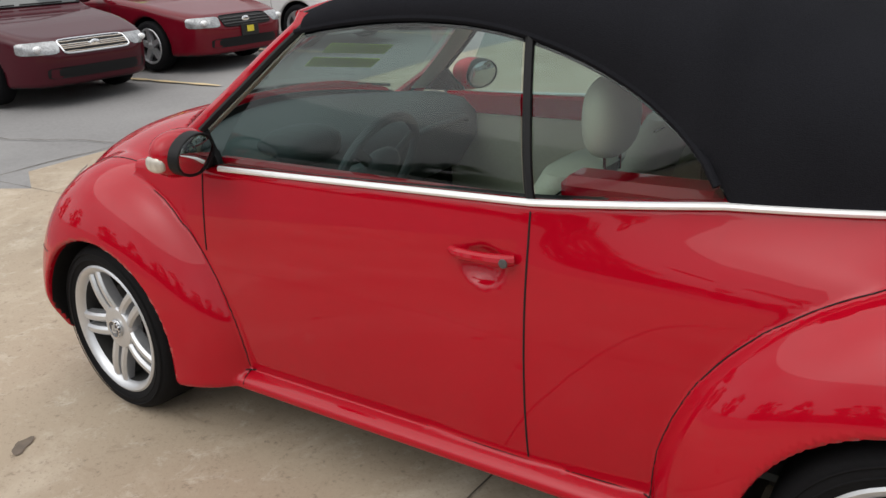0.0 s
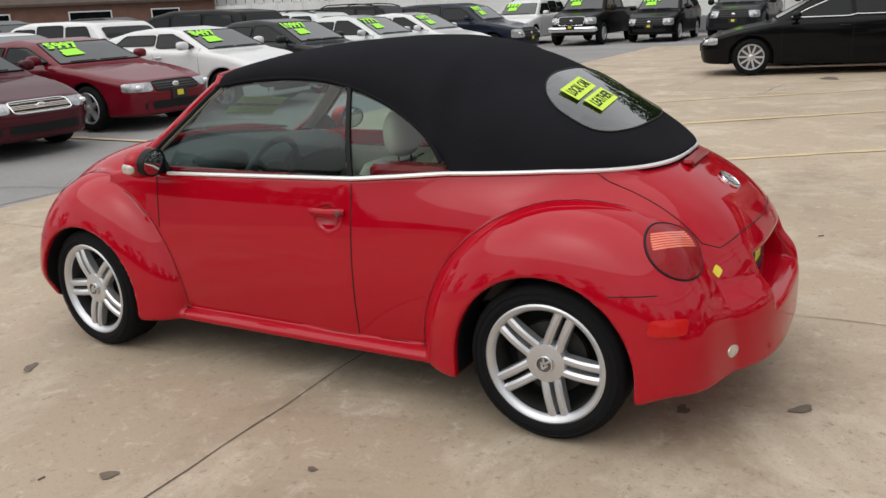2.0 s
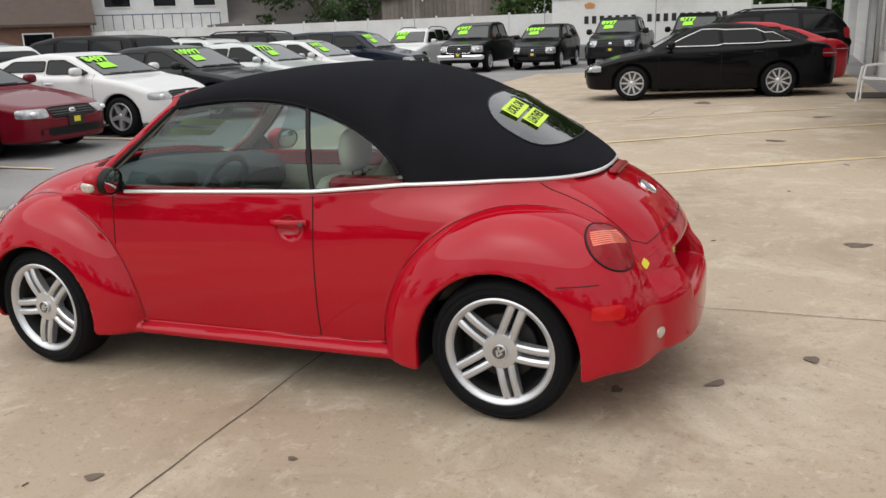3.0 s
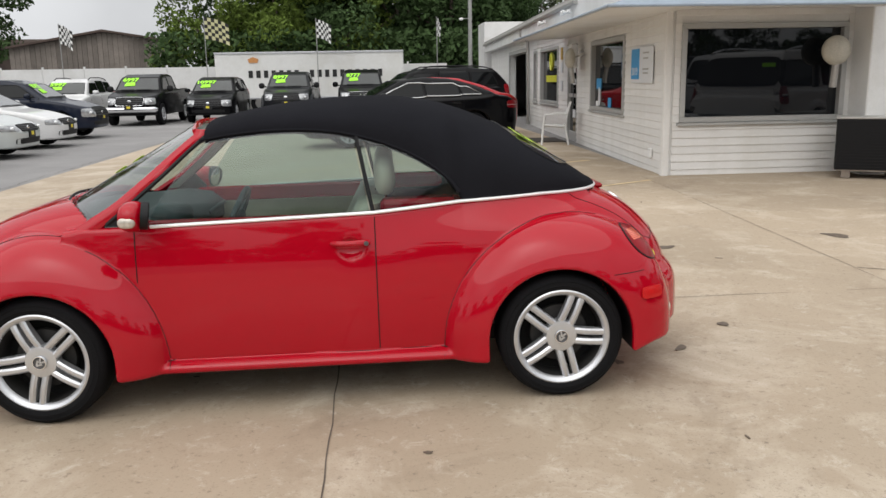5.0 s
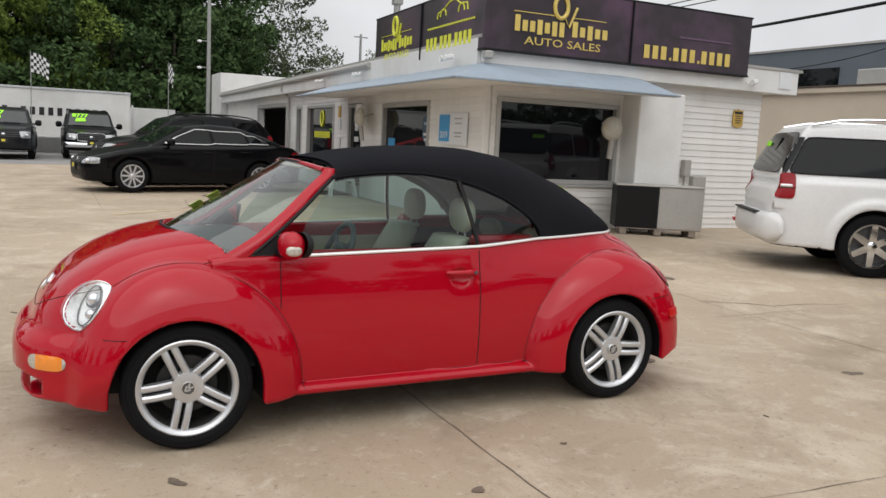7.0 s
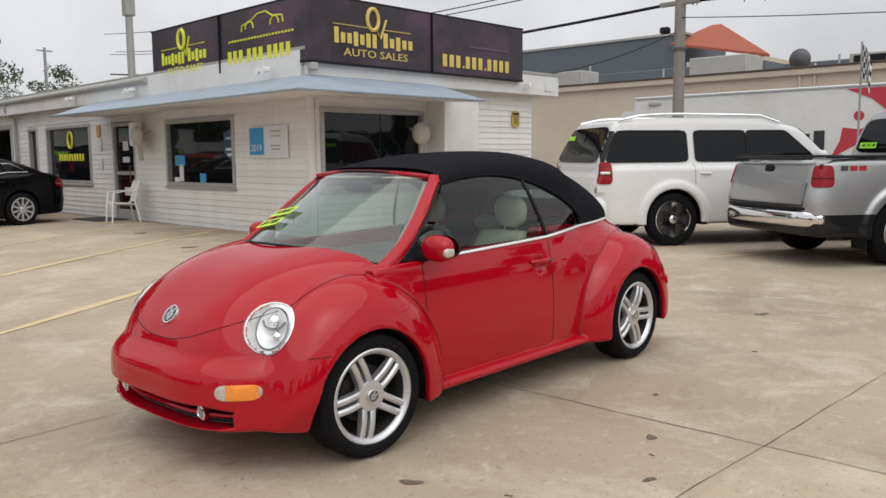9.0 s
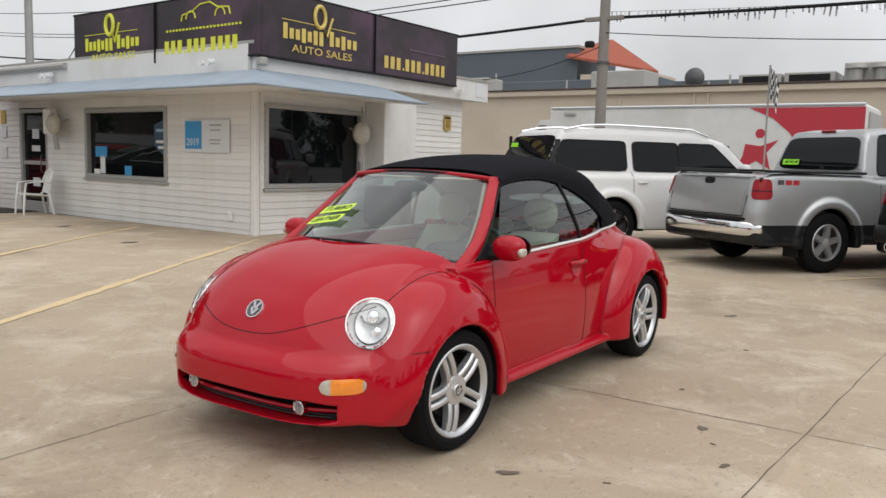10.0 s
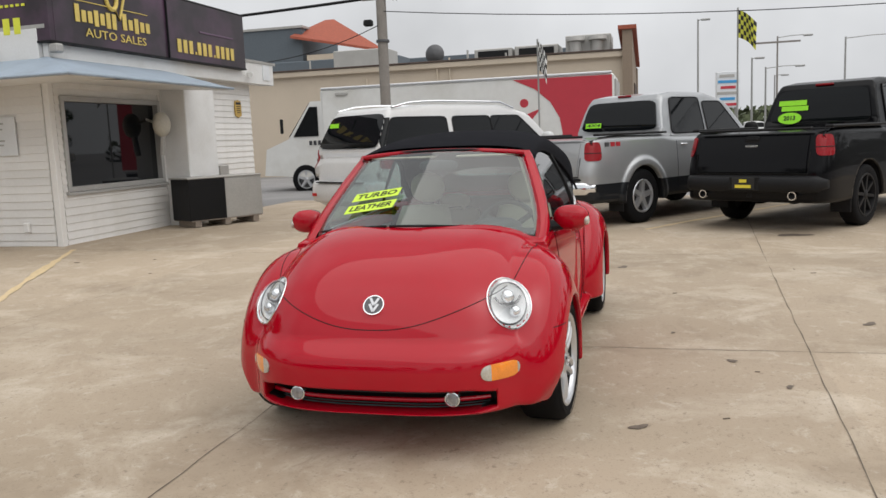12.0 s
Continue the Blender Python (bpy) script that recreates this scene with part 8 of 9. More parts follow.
def crown_mesh(seed, material, n, w, h, leaf):
    """Leaves in clumps at the twig ends: an uneven crown with gaps."""
    r = np.random.RandomState(seed)
    clumps = []
    for _ in range(46):
        u = r.normal(size=3)
        u /= np.linalg.norm(u)
        q = r.uniform(0.35, 1.0) ** 0.6
        k = 1 + 0.22 * math.sin(3 * math.atan2(u[1], u[0]) + seed) + 0.15 * math.sin(5 * u[2] * 3 + seed)
        clumps.append((u * q * k * np.array([w, w, h]), r.uniform(0.16, 0.34) * w))
    per = n // len(clumps)
    V, F = [], []
    for c, s in clumps:
        d = r.normal(size=(per, 3))
        d /= np.linalg.norm(d, axis=1)[:, None]
        P = c + d * (s * r.uniform(0.3, 1.0, size=(per, 1)) ** 0.5) * np.array([1.15, 1.15, 0.75])
        A = r.normal(size=(per, 3))
        A /= np.linalg.norm(A, axis=1)[:, None]
        B = np.cross(A, r.normal(size=(per, 3)))
        B /= np.linalg.norm(B, axis=1)[:, None]
        L_ = leaf * r.uniform(0.6, 1.3, size=(per, 1))
        quad = np.stack([P - A * L_, P + B * L_ * 0.45, P + A * L_, P - B * L_ * 0.45], 1)
        V.append(quad.reshape(-1, 3))
    V = np.concatenate(V)
    me = bpy.data.meshes.new("crown")
    me.from_pydata(V.tolist(), [], np.arange(len(V)).reshape(-1, 4).tolist())
    me.materials.append(material)
    return me


CROWNS = [crown_mesh(3, LEAF_A, 15000, 3.6, 4.4, 0.128), crown_mesh(7, LEAF_B, 15000, 4.2, 4.6, 0.145), crown_mesh(11, LEAF_B, 15000, 3.6, 5.2, 0.145), crown_mesh(17, LEAF_C, 6000, 3.4, 3.6, 0.13)]


def trunk_geo(h, seed):
    r = random.Random(seed)
    g = Geo()
    pts = [(0, 0, 0), (r.uniform(-.1, .1), r.uniform(-.1, .1), h * 0.35), (r.uniform(-.3, .3), r.uniform(-.3, .3), h * 0.7), (r.uniform(-.4, .4), r.uniform(-.4, .4), h * 1.05)]
    g.tube(pts, [0.28, 0.22, 0.16, 0.05], 9)
    return g, pts


def tree(x, y, z, kind, h, s, seed, label, group="trees behind the lot"):
    t = thing("tree", label, "tree", at=pose(x, y, z, 0, 0, seed * 47), group=group)
    g, pts = trunk_geo(h, seed)
    part("trunk", g, BARK, t)
    r = random.Random(seed + 5)
    for k in range(6):
        a = k * 1.05 + r.uniform(0, 0.6)
        p0 = np.array(pts[1]) * 0.5 + np.array(pts[2]) * 0.5 + np.array([0, 0, r.uniform(-0.8, 0.8)])
        p2 = p0 + np.array([math.cos(a) * 2.2, math.sin(a) * 2.2, r.uniform(1.2, 2.6)]) * s
        part("limb", Geo().tube([p0, (p0 + p2) / 2 + np.array([0, 0, 0.3]), p2], [0.12, 0.08, 0.03], 7), BARK, t)
    cr = part("crown", CROWNS[kind], CROWNS[kind].materials[0], t, at=pose(0, 0, h * 0.95) @ Matrix.Diagonal((s, s, s, 1)))
    return t


for k, (x, y, kind, h, s) in enumerate([(-8.4, 44, 0, 5.2, 1.05), (-5.2, 45, 0, 5.8, 1.25), (-1.9, 42.5, 0, 4.6, 1.0), (-6, 51, 1, 9, 1.3), (-2.0, 50, 2, 9, 1.5), (1.8, 47, 1, 6.5, 1.3), (5.0, 46, 2, 6.5, 1.3),
                                        (6.8, 50, 1, 8, 1.15), (2.5, 54, 2, 10, 1.5), (5.5, 56, 1, 10.5, 1.4), (-27.5, 50, 1, 6.5, 1.35), (-32, 56, 2, 8, 1.4), (15.2, 60, 3, 7.4, 1.25), (19.7, 66, 3, 5.0, 0.85), (25.2, 66, 3, 5.2, 1.0),
                                        (36, 62, 3, 4.4, 0.9), (-0.6, 44, 2, 4.2, 1.0), (8.0, 46, 1, 4.2, 0.85)]):
    tree(x, y, 0.1, kind, h, s, k + 1, ("bright green broadleaf tree behind the fence", "dark green dense tree behind the fence", "tall dark green tree behind the fence", "thin grey-green tree beyond the roofs")[kind])
# undergrowth along the fence
g = Geo()
r = np.random.RandomState(5)
P = np.stack([r.uniform(-11.5, 12, 9000), r.uniform(39.5, 43, 9000), r.uniform(0, 1, 9000) ** 0.8 * 4.2], 1)
A, B = r.normal(size=(9000, 3)), r.normal(size=(9000, 3))
A /= np.linalg.norm(A, axis=1)[:, None]
B = np.cross(A, B)
B /= np.linalg.norm(B, axis=1)[:, None]
q = np.stack([P - A * 0.2, P + B * 0.1, P + A * 0.2, P - B * 0.1], 1).reshape(-1, 3)
g.add(q, np.arange(len(q)).reshape(-1, 4).tolist())
solid("hedge", g, LEAF_B, "dark green undergrowth behind the fence", "undergrowth", kind="stuff", smooth=None)
# unseen trees added all round behind to darken reflections; one shows mirrored in glass
for k, (x, y, kind, s) in enumerate([(-34, -30, 1, 1.5), (-24, -33, 2, 1.4), (-13, -36, 1, 1.6), (-3, -34, 2, 1.5), (8, -36, 1, 1.5), (19, -35, 2, 1.6), (31, -34, 1, 1.4), (-44, -18, 2, 1.6), (-47, -5, 1, 1.6), (-46, 8, 2, 1.4), (-46, 20, 1, 1.5), (44, -30, 2, 1.5)]):
    tree(x * 1.7, y * 1.9, 0, kind, 5.0, s * 1.1, 60 + k, "unseen dark green tree added to darken reflections", "trees across the street")
# unseen leaf belt, added below the same trees for the reflections
g = Geo()
P = np.stack([r.uniform(-85, 85, 12000), r.uniform(-74, -70, 12000), r.uniform(0, 1, 12000) * 5.0], 1)
A, B = r.normal(size=(12000, 3)), r.normal(size=(12000, 3))
A /= np.linalg.norm(A, axis=1)[:, None]
B = np.cross(A, B)
B /= np.linalg.norm(B, axis=1)[:, None]
q = np.stack([P - A * 0.5, P + B * 0.3, P + A * 0.5, P - B * 0.3], 1).reshape(-1, 3)
g.add(q, np.arange(len(q)).reshape(-1, 4).tolist())
solid("hedge", g, LEAF_B, "unseen dark green undergrowth added to darken reflections", "undergrowth", kind="stuff", smooth=None)

# white fence in sheets
fn = thing("fence", "white sheet fence along the back of the lot", "fence")
for k in range(24):
    x = -44 + k * 2.0
    part("fence_panel", Geo().box((x + 1.0, 38.2, 1.22), (1.97, 0.04, 2.25), 0.004), FENCEW, fn)
    part("fence_post", Geo().box((x, 38.26, 1.25), (0.09, 0.09, 2.4), 0.006), FENCEW, fn)
bf = thing("fence", "brown board fence at the far end of the lot", "fence")
for k in range(40):
    part("board", Geo().box((-46 + k * 0.48, 39.0 + 0.0 * k, 1.2), (0.45, 0.03, 2.3 + 0.08 * math.sin(k * 2.3)), 0.004), WOODP, bf)
# white trailer with a print band
tr = thing("trailer", "long white box trailer with dark lettering bars", "trailer")
part("trailer_body", Geo().box((-2.75, 36.6, 1.85), (8.9, 1.6, 2.2), 0.06), TRAILW, tr)
part("top_rail", Geo().box((-2.75, 35.79, 2.90), (8.92, 0.05, 0.09), 0.01), ALLOY, tr)
part("bottom_rail", Geo().box((-2.75, 35.79, 0.80), (8.92, 0.05, 0.09), 0.01), ALLOY, tr)
for k in range(18):
    if k not in (7,):
        part("letter_bar", Geo().box((-5.55 + k * 0.36, 35.785, 1.92), (0.20, 0.012, 0.34), 0.003), INK, tr)
part("logo_patch", Geo().prism([(-5.6, 2.45), (-5.2, 2.45), (-5.15, 2.62), (-5.4, 2.72), (-5.65, 2.62)], "y", 35.77, 35.79), mat("orange_print", (0.55, 0.25, 0.08), rough=0.6), tr)
for x in (-5.2, -4.3, 0.2, 1.1):
    part("trailer_wheel", Geo().lathe(tyre_prof(0.45, 0.26, 0.25), 24, "y", (x, 36.0, 0.57)), RUBBER, tr)


def checker_flag(x, y, z0, h, colour, label, ang=0.0, w=0.75, hh=0.0):
    """A chequered flag on a thin pole: every square is its own piece of cloth."""
    fl = thing("flag", label, "flag", at=pose(x, y, z0, 0, 0, ang), group="chequered flags")
    part("flag_pole", Geo().tube([(0, 0, 0), (0, 0, h)], 0.02, 6), POLEM, fl)
    hh = hh or w * 0.75
    def at(u, v):
        return (u * w * 0.86, 0.10 * math.sin(u * 5 + v) * u, h - 0.05 - hh + v * hh - 0.22 * u * u - 0.12 * u)
    for i in range(7):
        for j in range(6):
            P = np.array([[at((i + a) / 7, (j + b) / 6) for b in (0, 0.5, 1)] for a in (0, 0.5, 1)])
            part("square", Geo().slab(P, P + np.array([0, 0.004, 0])), INK if (i + j) % 2 else colour, fl)
    return fl


YCLOTH = mat("yellow_cloth", (0.62, 0.62, 0.08), rough=0.8, var=0.1)
WCLOTH = mat("white_cloth", (0.72, 0.72, 0.70), rough=0.8, var=0.08)
checker_flag(-7.6, 36.0, 0.13, 4.5, mat("pale_yellow_cloth", (0.55, 0.53, 0.30), rough=0.8), "chequered pale yellow flag on a thin pole by the fence", 8, 1.3)
checker_flag(-2.35, 35.4, 0.13, 4.3, WCLOTH, "chequered black and white flag by the fence", -38, 1.1)
checker_flag(3.3, 35.4, 0.13, 4.3, WCLOTH, "chequered black and white flag hanging by the fence", -80, 1.1)
checker_flag(-13.5, 34.0, 0.13, 4.1, WCLOTH, "chequered black and white flag by the fence", -35, 1.1)
checker_flag(13.4, 1.3, 0.05, 3.5, WCLOTH, "chequered black and white flag hanging over the parked trucks", -100, 0.26, 0.62)
checker_flag(15.3, -3.1, 0.05, 4.1, YCLOTH, "chequered yellow flag over the parked trucks", -110, 0.50, 0.62)

# grey plank shed behind the fence
sh = thing("shed", "weathered grey plank shed with a low gable", "shed")
for k in range(34):
    x = -21.0 + k * 0.30
    top = 4.6 - 0.155 * abs(x + 15.6)
    part("plank", Geo().box((x, 47.0, top / 2), (0.28, 0.05, top), 0.006), mat("shed_plank", (0.19, 0.165, 0.145), rough=0.9, var=0.3, scale=2, fine=25, random=0.25) if k == 0 else bpy.data.materials["shed_plank"], sh)
for s in (-1, 1):
    x1 = -15.6 + s * 5.6
    P = np.array([[(-15.6, 46.6, 4.75), (-15.6, 53, 4.75)], [(x1, 46.6, 3.83), (x1, 53, 3.83)]])
    part("roof", Geo().slab(P, P - np.array([0, 0, 0.12])), SHINGLE, sh)


def house(name, label, x, y, w, d, h, wallm, roofm, ang, rise=1.8, windows=()):
    hs = thing(name, label, "house", at=pose(x, y, 0, 0, 0, ang))
    part("wall", Geo().box((0, 0, h / 2), (w, d, h)), wallm, hs)
    P = np.array([[(-w / 2 - 0.4, -d / 2 - 0.4, h), (w / 2 + 0.4, -d / 2 - 0.4, h)], [(-w / 2 - 0.1, 0, h + rise), (w / 2 + 0.1, 0, h + rise)], [(-w / 2 - 0.4, d / 2 + 0.4, h), (w / 2 + 0.4, d / 2 + 0.4, h)]])
    part("roof", Geo().slab(P, P - np.array([0, 0, 0.15])), roofm, hs, smooth=None)
    for u, z, ww, wh in windows:
        wn_ = part("window", Geo().box((u, -d / 2 - 0.03, z), (ww + 0.16, 0.08, wh + 0.16), 0.01), WHITEPL, hs)
        part("pane", Geo().box((u, -d / 2 - 0.075, z), (ww, 0.02, wh)), DGLASS, wn_)
    return hs


house("house", "brown brick house with a dark shingle roof", -46, 36, 16, 9, 2.9, BRICKM, SHINGLE, 42, 3.5, [(-5, 1.7, 1.6, 1.2), (0.5, 1.7, 2.4, 1.2), (5, 1.7, 1.6, 1.2)])
wb_ = house("apartment_house", "white two-storey apartment house with blue balcony rails", -39, 47, 9, 9, 6.0, WHITEP, GREYROOF, 40, 2.0, [(-2.6, 4.6, 1.6, 1.3), (0.4, 4.6, 1.4, 1.3), (3.0, 4.6, 1.4, 1.3), (-2.6, 1.7, 1.6, 1.3), (3.0, 1.7, 1.4, 1.3)])
for k in range(14):
    part("rail_post", Geo().box((-4.2 + k * 0.62, -5.6, 2.9), (0.05, 0.05, 1.0)), mat("blue_rail", (0.04, 0.08, 0.16), rough=0.5) if k == 0 else bpy.data.materials["blue_rail"], wb_)
part("rail", Geo().box((-0.2, -5.6, 3.4), (8.2, 0.06, 0.06)), bpy.data.materials["blue_rail"], wb_)
part("balcony", Geo().box((-0.2, -5.1, 2.4), (8.6, 1.2, 0.15)), WHITEP, wb_)
house("house", "low house with a grey shingle roof", -32, 52, 13, 9, 2.6, BEIGE, GREYROOF, 28, 2.4, [(-3, 1.5, 1.4, 1.1), (2.5, 1.5, 1.4, 1.1)])
house("house", "low house with a brown shingle roof", -22, 58, 12, 9, 2.6, BRICKM, SHINGLE, 15, 2.2, [(-3, 1.5, 1.4, 1.1), (2.5, 1.5, 1.4, 1.1)])
# street lamp behind the office
lp = thing("street_lamp", "tall grey lamp post beyond the office", "lamp", at=pose(4.5, 32.0, 0.1))
part("post", Geo().tube([(0, 0, 0), (0, 0, 7.4)], [0.10, 0.07], 10), POLEM, lp)
part("arm", Geo().tube([(0, 0, 7.35), (-0.7, 0, 7.4)], 0.03, 6), POLEM, lp)
part("lamp_head", Geo().box((-0.75, 0, 7.36), (0.4, 0.2, 0.1), 0.03), POLEM, lp)
for z in (5.1, 4.0):
    part("cross_arm", Geo().tube([(-0.35, 0, z), (0.1, 0, z)], 0.02, 6), POLEM, lp)
    part("small_lamp", Geo().ball((-0.38, 0, z - 0.02), (0.1, 0.07, 0.06), 10, 6), WHITEPL, lp, smooth=1)

# ---------- beyond the right-hand row ----------
mk = thing("store_building", "beige stucco store with roof units and a tiled corner", "building")
P0, P1 = np.array([26.0, -0.1]), np.array([26.0, 34.0])
ux = (P1 - P0) / np.linalg.norm(P1 - P0)
nx = np.array([ux[1], -ux[0]])
LW = float(np.linalg.norm(P1 - P0))
ang_m = math.degrees(math.atan2(ux[1], ux[0]))
mk.matrix_basis = pose(P0[0], P0[1], 0, 0, 0, ang_m)
# local x runs along the wall away from the near corner; local -y is behind the wall
part("wall", Geo().box((LW / 2, -7.0, 2.1), (LW, 14.0, 4.2)), BEIGE, mk)
part("coping", Geo().box((LW / 2, 0.06, 4.24), (LW + 0.1, 0.24, 0.22), 0.02), BEIGE, mk)
part("coping_cap", Geo().box((LW / 2, 0.06, 4.38), (LW + 0.1, 0.34, 0.06), 0.01), SHINGLE, mk)
part("roof_deck", Geo().box((LW / 2, -7, 4.22), (LW, 13.8, 0.05)), GREYMETAL, mk)
part("side_wall", Geo().prism([(0.30, 0), (0.30, 5.05), (-5.6, 4.15), (-5.6, 0)], "x", -0.35, 0.0), TAN, mk)
P = np.array([[(-0.5, 0.4, 5.07), (-0.5, -5.7, 4.14)], [(0.15, 0.4, 5.07), (0.15, -5.7, 4.14)]])
part("tile_coping", Geo().slab(P, P + np.array([0, 0, 0.14])), TILER, mk)
part("side_block", Geo().box((0.2, -6.3, 2.05), (1.2, 1.3, 4.1)), TAN, mk)
part("side_opening", Geo().box((-0.36, -3.4, 2.85), (0.06, 3.6, 0.8)), SHINGLE, mk)
for u, v, sz in ((1.3, -1.6, (1.7, 1.6, 0.85)), (3.3, -1.8, (1.7, 1.5, 0.62)), (5.0, -1.8, (1.5, 1.5, 0.60)), (10.6, -2.0, (2.3, 1.6, 0.95)), (6.5, -9.0, (11.0, 2.0, 1.15)), (17.6, -2.0, (1.5, 1.4, 0.9)), (14.5, -5.5, (9.0, 2.0, 1.0))):
    ru = part("roof_unit", Geo().box((u, v, 4.25 + sz[2] / 2), sz, 0.03), GREYMETAL if sz[0] < 5 else SLATEB, mk)
    if 1.4 < sz[0] < 1.75 and 2 < u < 8:
        part("unit_grille", Geo().box((u, v + sz[1] / 2 + 0.02, 4.25 + sz[2] / 2), (sz[0] * 0.8, 0.03, sz[2] * 0.7)), BLACK, ru)
for u in (0.95, 1.75):
    part("vent_drum", Geo().lathe([(0.0, 0.78), (0.34, 0.75), (0.36, 0.62), (0.24, 0.58), (0.24, 0.0)], 18, "z", (u, -0.65, 4.25)), GREYMETAL, mk)
part("satellite_dish", Geo().lathe([(0.0, 0.09), (0.2, 0.06), (0.34, 0.0), (0.38, -0.04)], 22, "y", (7.2, -0.4, 4.72)), STEEL, mk)
part("dish_mount", Geo().tube([(7.2, -0.4, 4.3), (7.2, -0.5, 4.8)], 0.04, 6), GREYMETAL, mk)
for u, z in ((5.9, 4.8), (4.4, 4.6), (12.5, 4.8), (15.9, 5.2)):
    part("vent_pipe", Geo().tube([(u, -0.5, 4.2), (u, -0.5, z)], 0.04, 8), GREYMETAL, mk)
for u, z0, z1 in ((7.0, 3.3, 4.2), (6.5, 3.4, 4.5), (9.9, 3.2, 3.9)):
    part("wall_pipe", Geo().tube([(u, 0.08, z0), (u, 0.08, z1)], 0.035, 6), BEIGE, mk)
# slate-blue upper storey behind, with a tiled hip at its end
part("upper_storey", Geo().box((31.0, -20.0, 6.3), (22.0, 6.0, 4.6)), SLATEB, mk)
part("upper_cap", Geo().box((31.0, -20.0, 8.66), (22.2, 6.2, 0.14)), GREYMETAL, mk)
part("upper_window", Geo().box((35.0, -16.97, 6.6), (6.0, 0.06, 1.4)), DGLASS, mk)
P = np.array([[(20.6, -16.6, 8.1), (14.6, -16.6, 6.9)], [(19.6, -20.0, 9.4), (19.0, -20.0, 9.4)]])
part("tile_hip", Geo().slab(P, P - np.array([0, 0, 0.15])), TILER, mk)
P = np.array([[(45.5, -16.6, 6.9), (42.0, -16.6, 8.2)], [(43.6, -20, 8.9), (43.0, -20, 8.9)]])
part("tile_hip", Geo().slab(P, P - np.array([0, 0, 0.15])), TILER, mk)
part("hip_wall", Geo().box((17.4, -19.0, 5.6), (4.6, 4.2, 2.6)), BEIGE, mk)

# delivery truck standing across
dt = thing("delivery_truck", "white walk-in delivery truck with a red rear panel", "truck", at=pose(17.0, 0, 0.05))
part("cargo_box", Geo().box((0, 3.7, 1.80), (2.2, 7.9, 2.15), 0.08), TRAILW, dt)
part("roof_edge", Geo().box((-1.10, 3.7, 2.86), (0.06, 7.8, 0.07), 0.02), ALLOY, dt)
part("skirt", Geo().box((0, 3.7, 0.66), (2.1, 7.7, 0.16), 0.02), BLACK, dt)
part("red_panel", Geo().prism([(-0.2, 0.85), (-0.2, 2.80), (2.3, 2.80), (1.75, 2.55), (1.35, 2.2), (1.12, 1.8), (1.05, 1.4), (1.12, 1.1), (1.3, 0.85)], "x", -1.112, -1.102), REDB, dt)
# plain red star-like mark and letter bars
part("star_mark", Geo().prism([(2.35, 1.95), (2.0, 1.90), (1.6, 2.05), (1.85, 1.75), (1.75, 1.35), (2.08, 1.55), (2.6, 1.25), (2.4, 1.65)], "x", -1.112, -1.102), REDB, dt)
part("dot_mark", Geo().lathe([(0.0, -1.112), (0.11, -1.110), (0.11, -1.10)], 18, "x", (0, 2.02, 2.2)), REDB, dt)
for k, (u, w) in enumerate(((2.85, 0.24), (3.15, 0.18), (3.45, 0.26), (3.85, 0.38), (4.3, 0.26), (4.62, 0.26), (4.95, 0.3))):
    part("letter_bar", Geo().box((-1.107, u, 1.62), (0.012, w, 0.42 if k else 0.55), 0.002), mat("dark_grey_print", (0.03, 0.03, 0.035), rough=0.5) if k == 0 else bpy.data.materials["dark_grey_print"], dt)
part("rear_door", Geo().box((0, -0.27, 1.75), (2.0, 0.05, 1.9), 0.01), GREYMETAL, dt)
part("roof_lamp", Geo().box((-1.12, 7.0, 2.70), (0.05, 0.35, 0.08), 0.01), GREYMETAL, dt)
# sloping cab
cab = [(7.6, 0.45), (7.6, 2.55), (7.95, 2.55), (8.65, 1.55), (9.35, 1.28), (9.45, 0.55)]
part("cab", Geo().prism([(p[0], p[1]) for p in cab], "x", -1.05, 1.05), TRAILW, dt, smooth=None)
part("cab_window", Geo().prism([(7.75, 1.6), (7.75, 2.4), (7.98, 2.4), (8.5, 1.6)], "x", -1.075, -1.055), DGLASS, dt, smooth=None)
P = np.array([[(-0.95, 8.01, 2.50), (0.95, 8.01, 2.50)], [(-0.95, 8.66, 1.60), (0.95, 8.66, 1.60)]])
part("windscreen", Geo().slab(P + np.array([0, 0.02, 0.02]), P), DGLASS, dt)
for y in (1.6, 8.2):
    for sx in (-1, 1):
        plain_wheel(dt, sx * 0.95, y, 0.42, 0.42, -1, "truck").matrix_basis = pose(sx * 0.95, y, 0.42, 0, 0, -90 if sx < 0 else 90)
for k in range(5):
    part("unit_bar", Geo().box((-1.06, 8.0 - k * 0.13, 1.42), (0.012, 0.08, 0.12)), bpy.data.materials["dark_grey_print"], dt)
part("cab_mirror", Geo().box((-1.25, 8.75, 1.9), (0.12, 0.06, 0.4), 0.02), BLACK, dt)

# utility pole, cables and tinsel strings
up = thing("utility_pole", "grey wooden utility pole with a short cross arm", "pole", at=pose(12.55, 4.65, 0.05))
part("post", Geo().tube([(0, 0, 0), (0.02, 0, 4), (0.05, 0.02, 9.5)], [0.125, 0.115, 0.09], 12), POLEW, up)
part("cross_arm", Geo().box((0, 0, 4.55), (0.10, 0.9, 0.09), 0.01), POLEW, up)
part("cross_arm", Geo().box((0, 0, 7.8), (0.10, 2.2, 0.10), 0.01), POLEW, up)
part("bracket_lamp", Geo().box((-0.1, 0.28, 4.0), (0.16, 0.20, 0.14), 0.03), BLACK, up)
part("band", Geo().lathe([(0.145, -0.03), (0.152, 0), (0.145, 0.03)], 14, "z", (0.02, 0, 3.6)), STEEL, up)


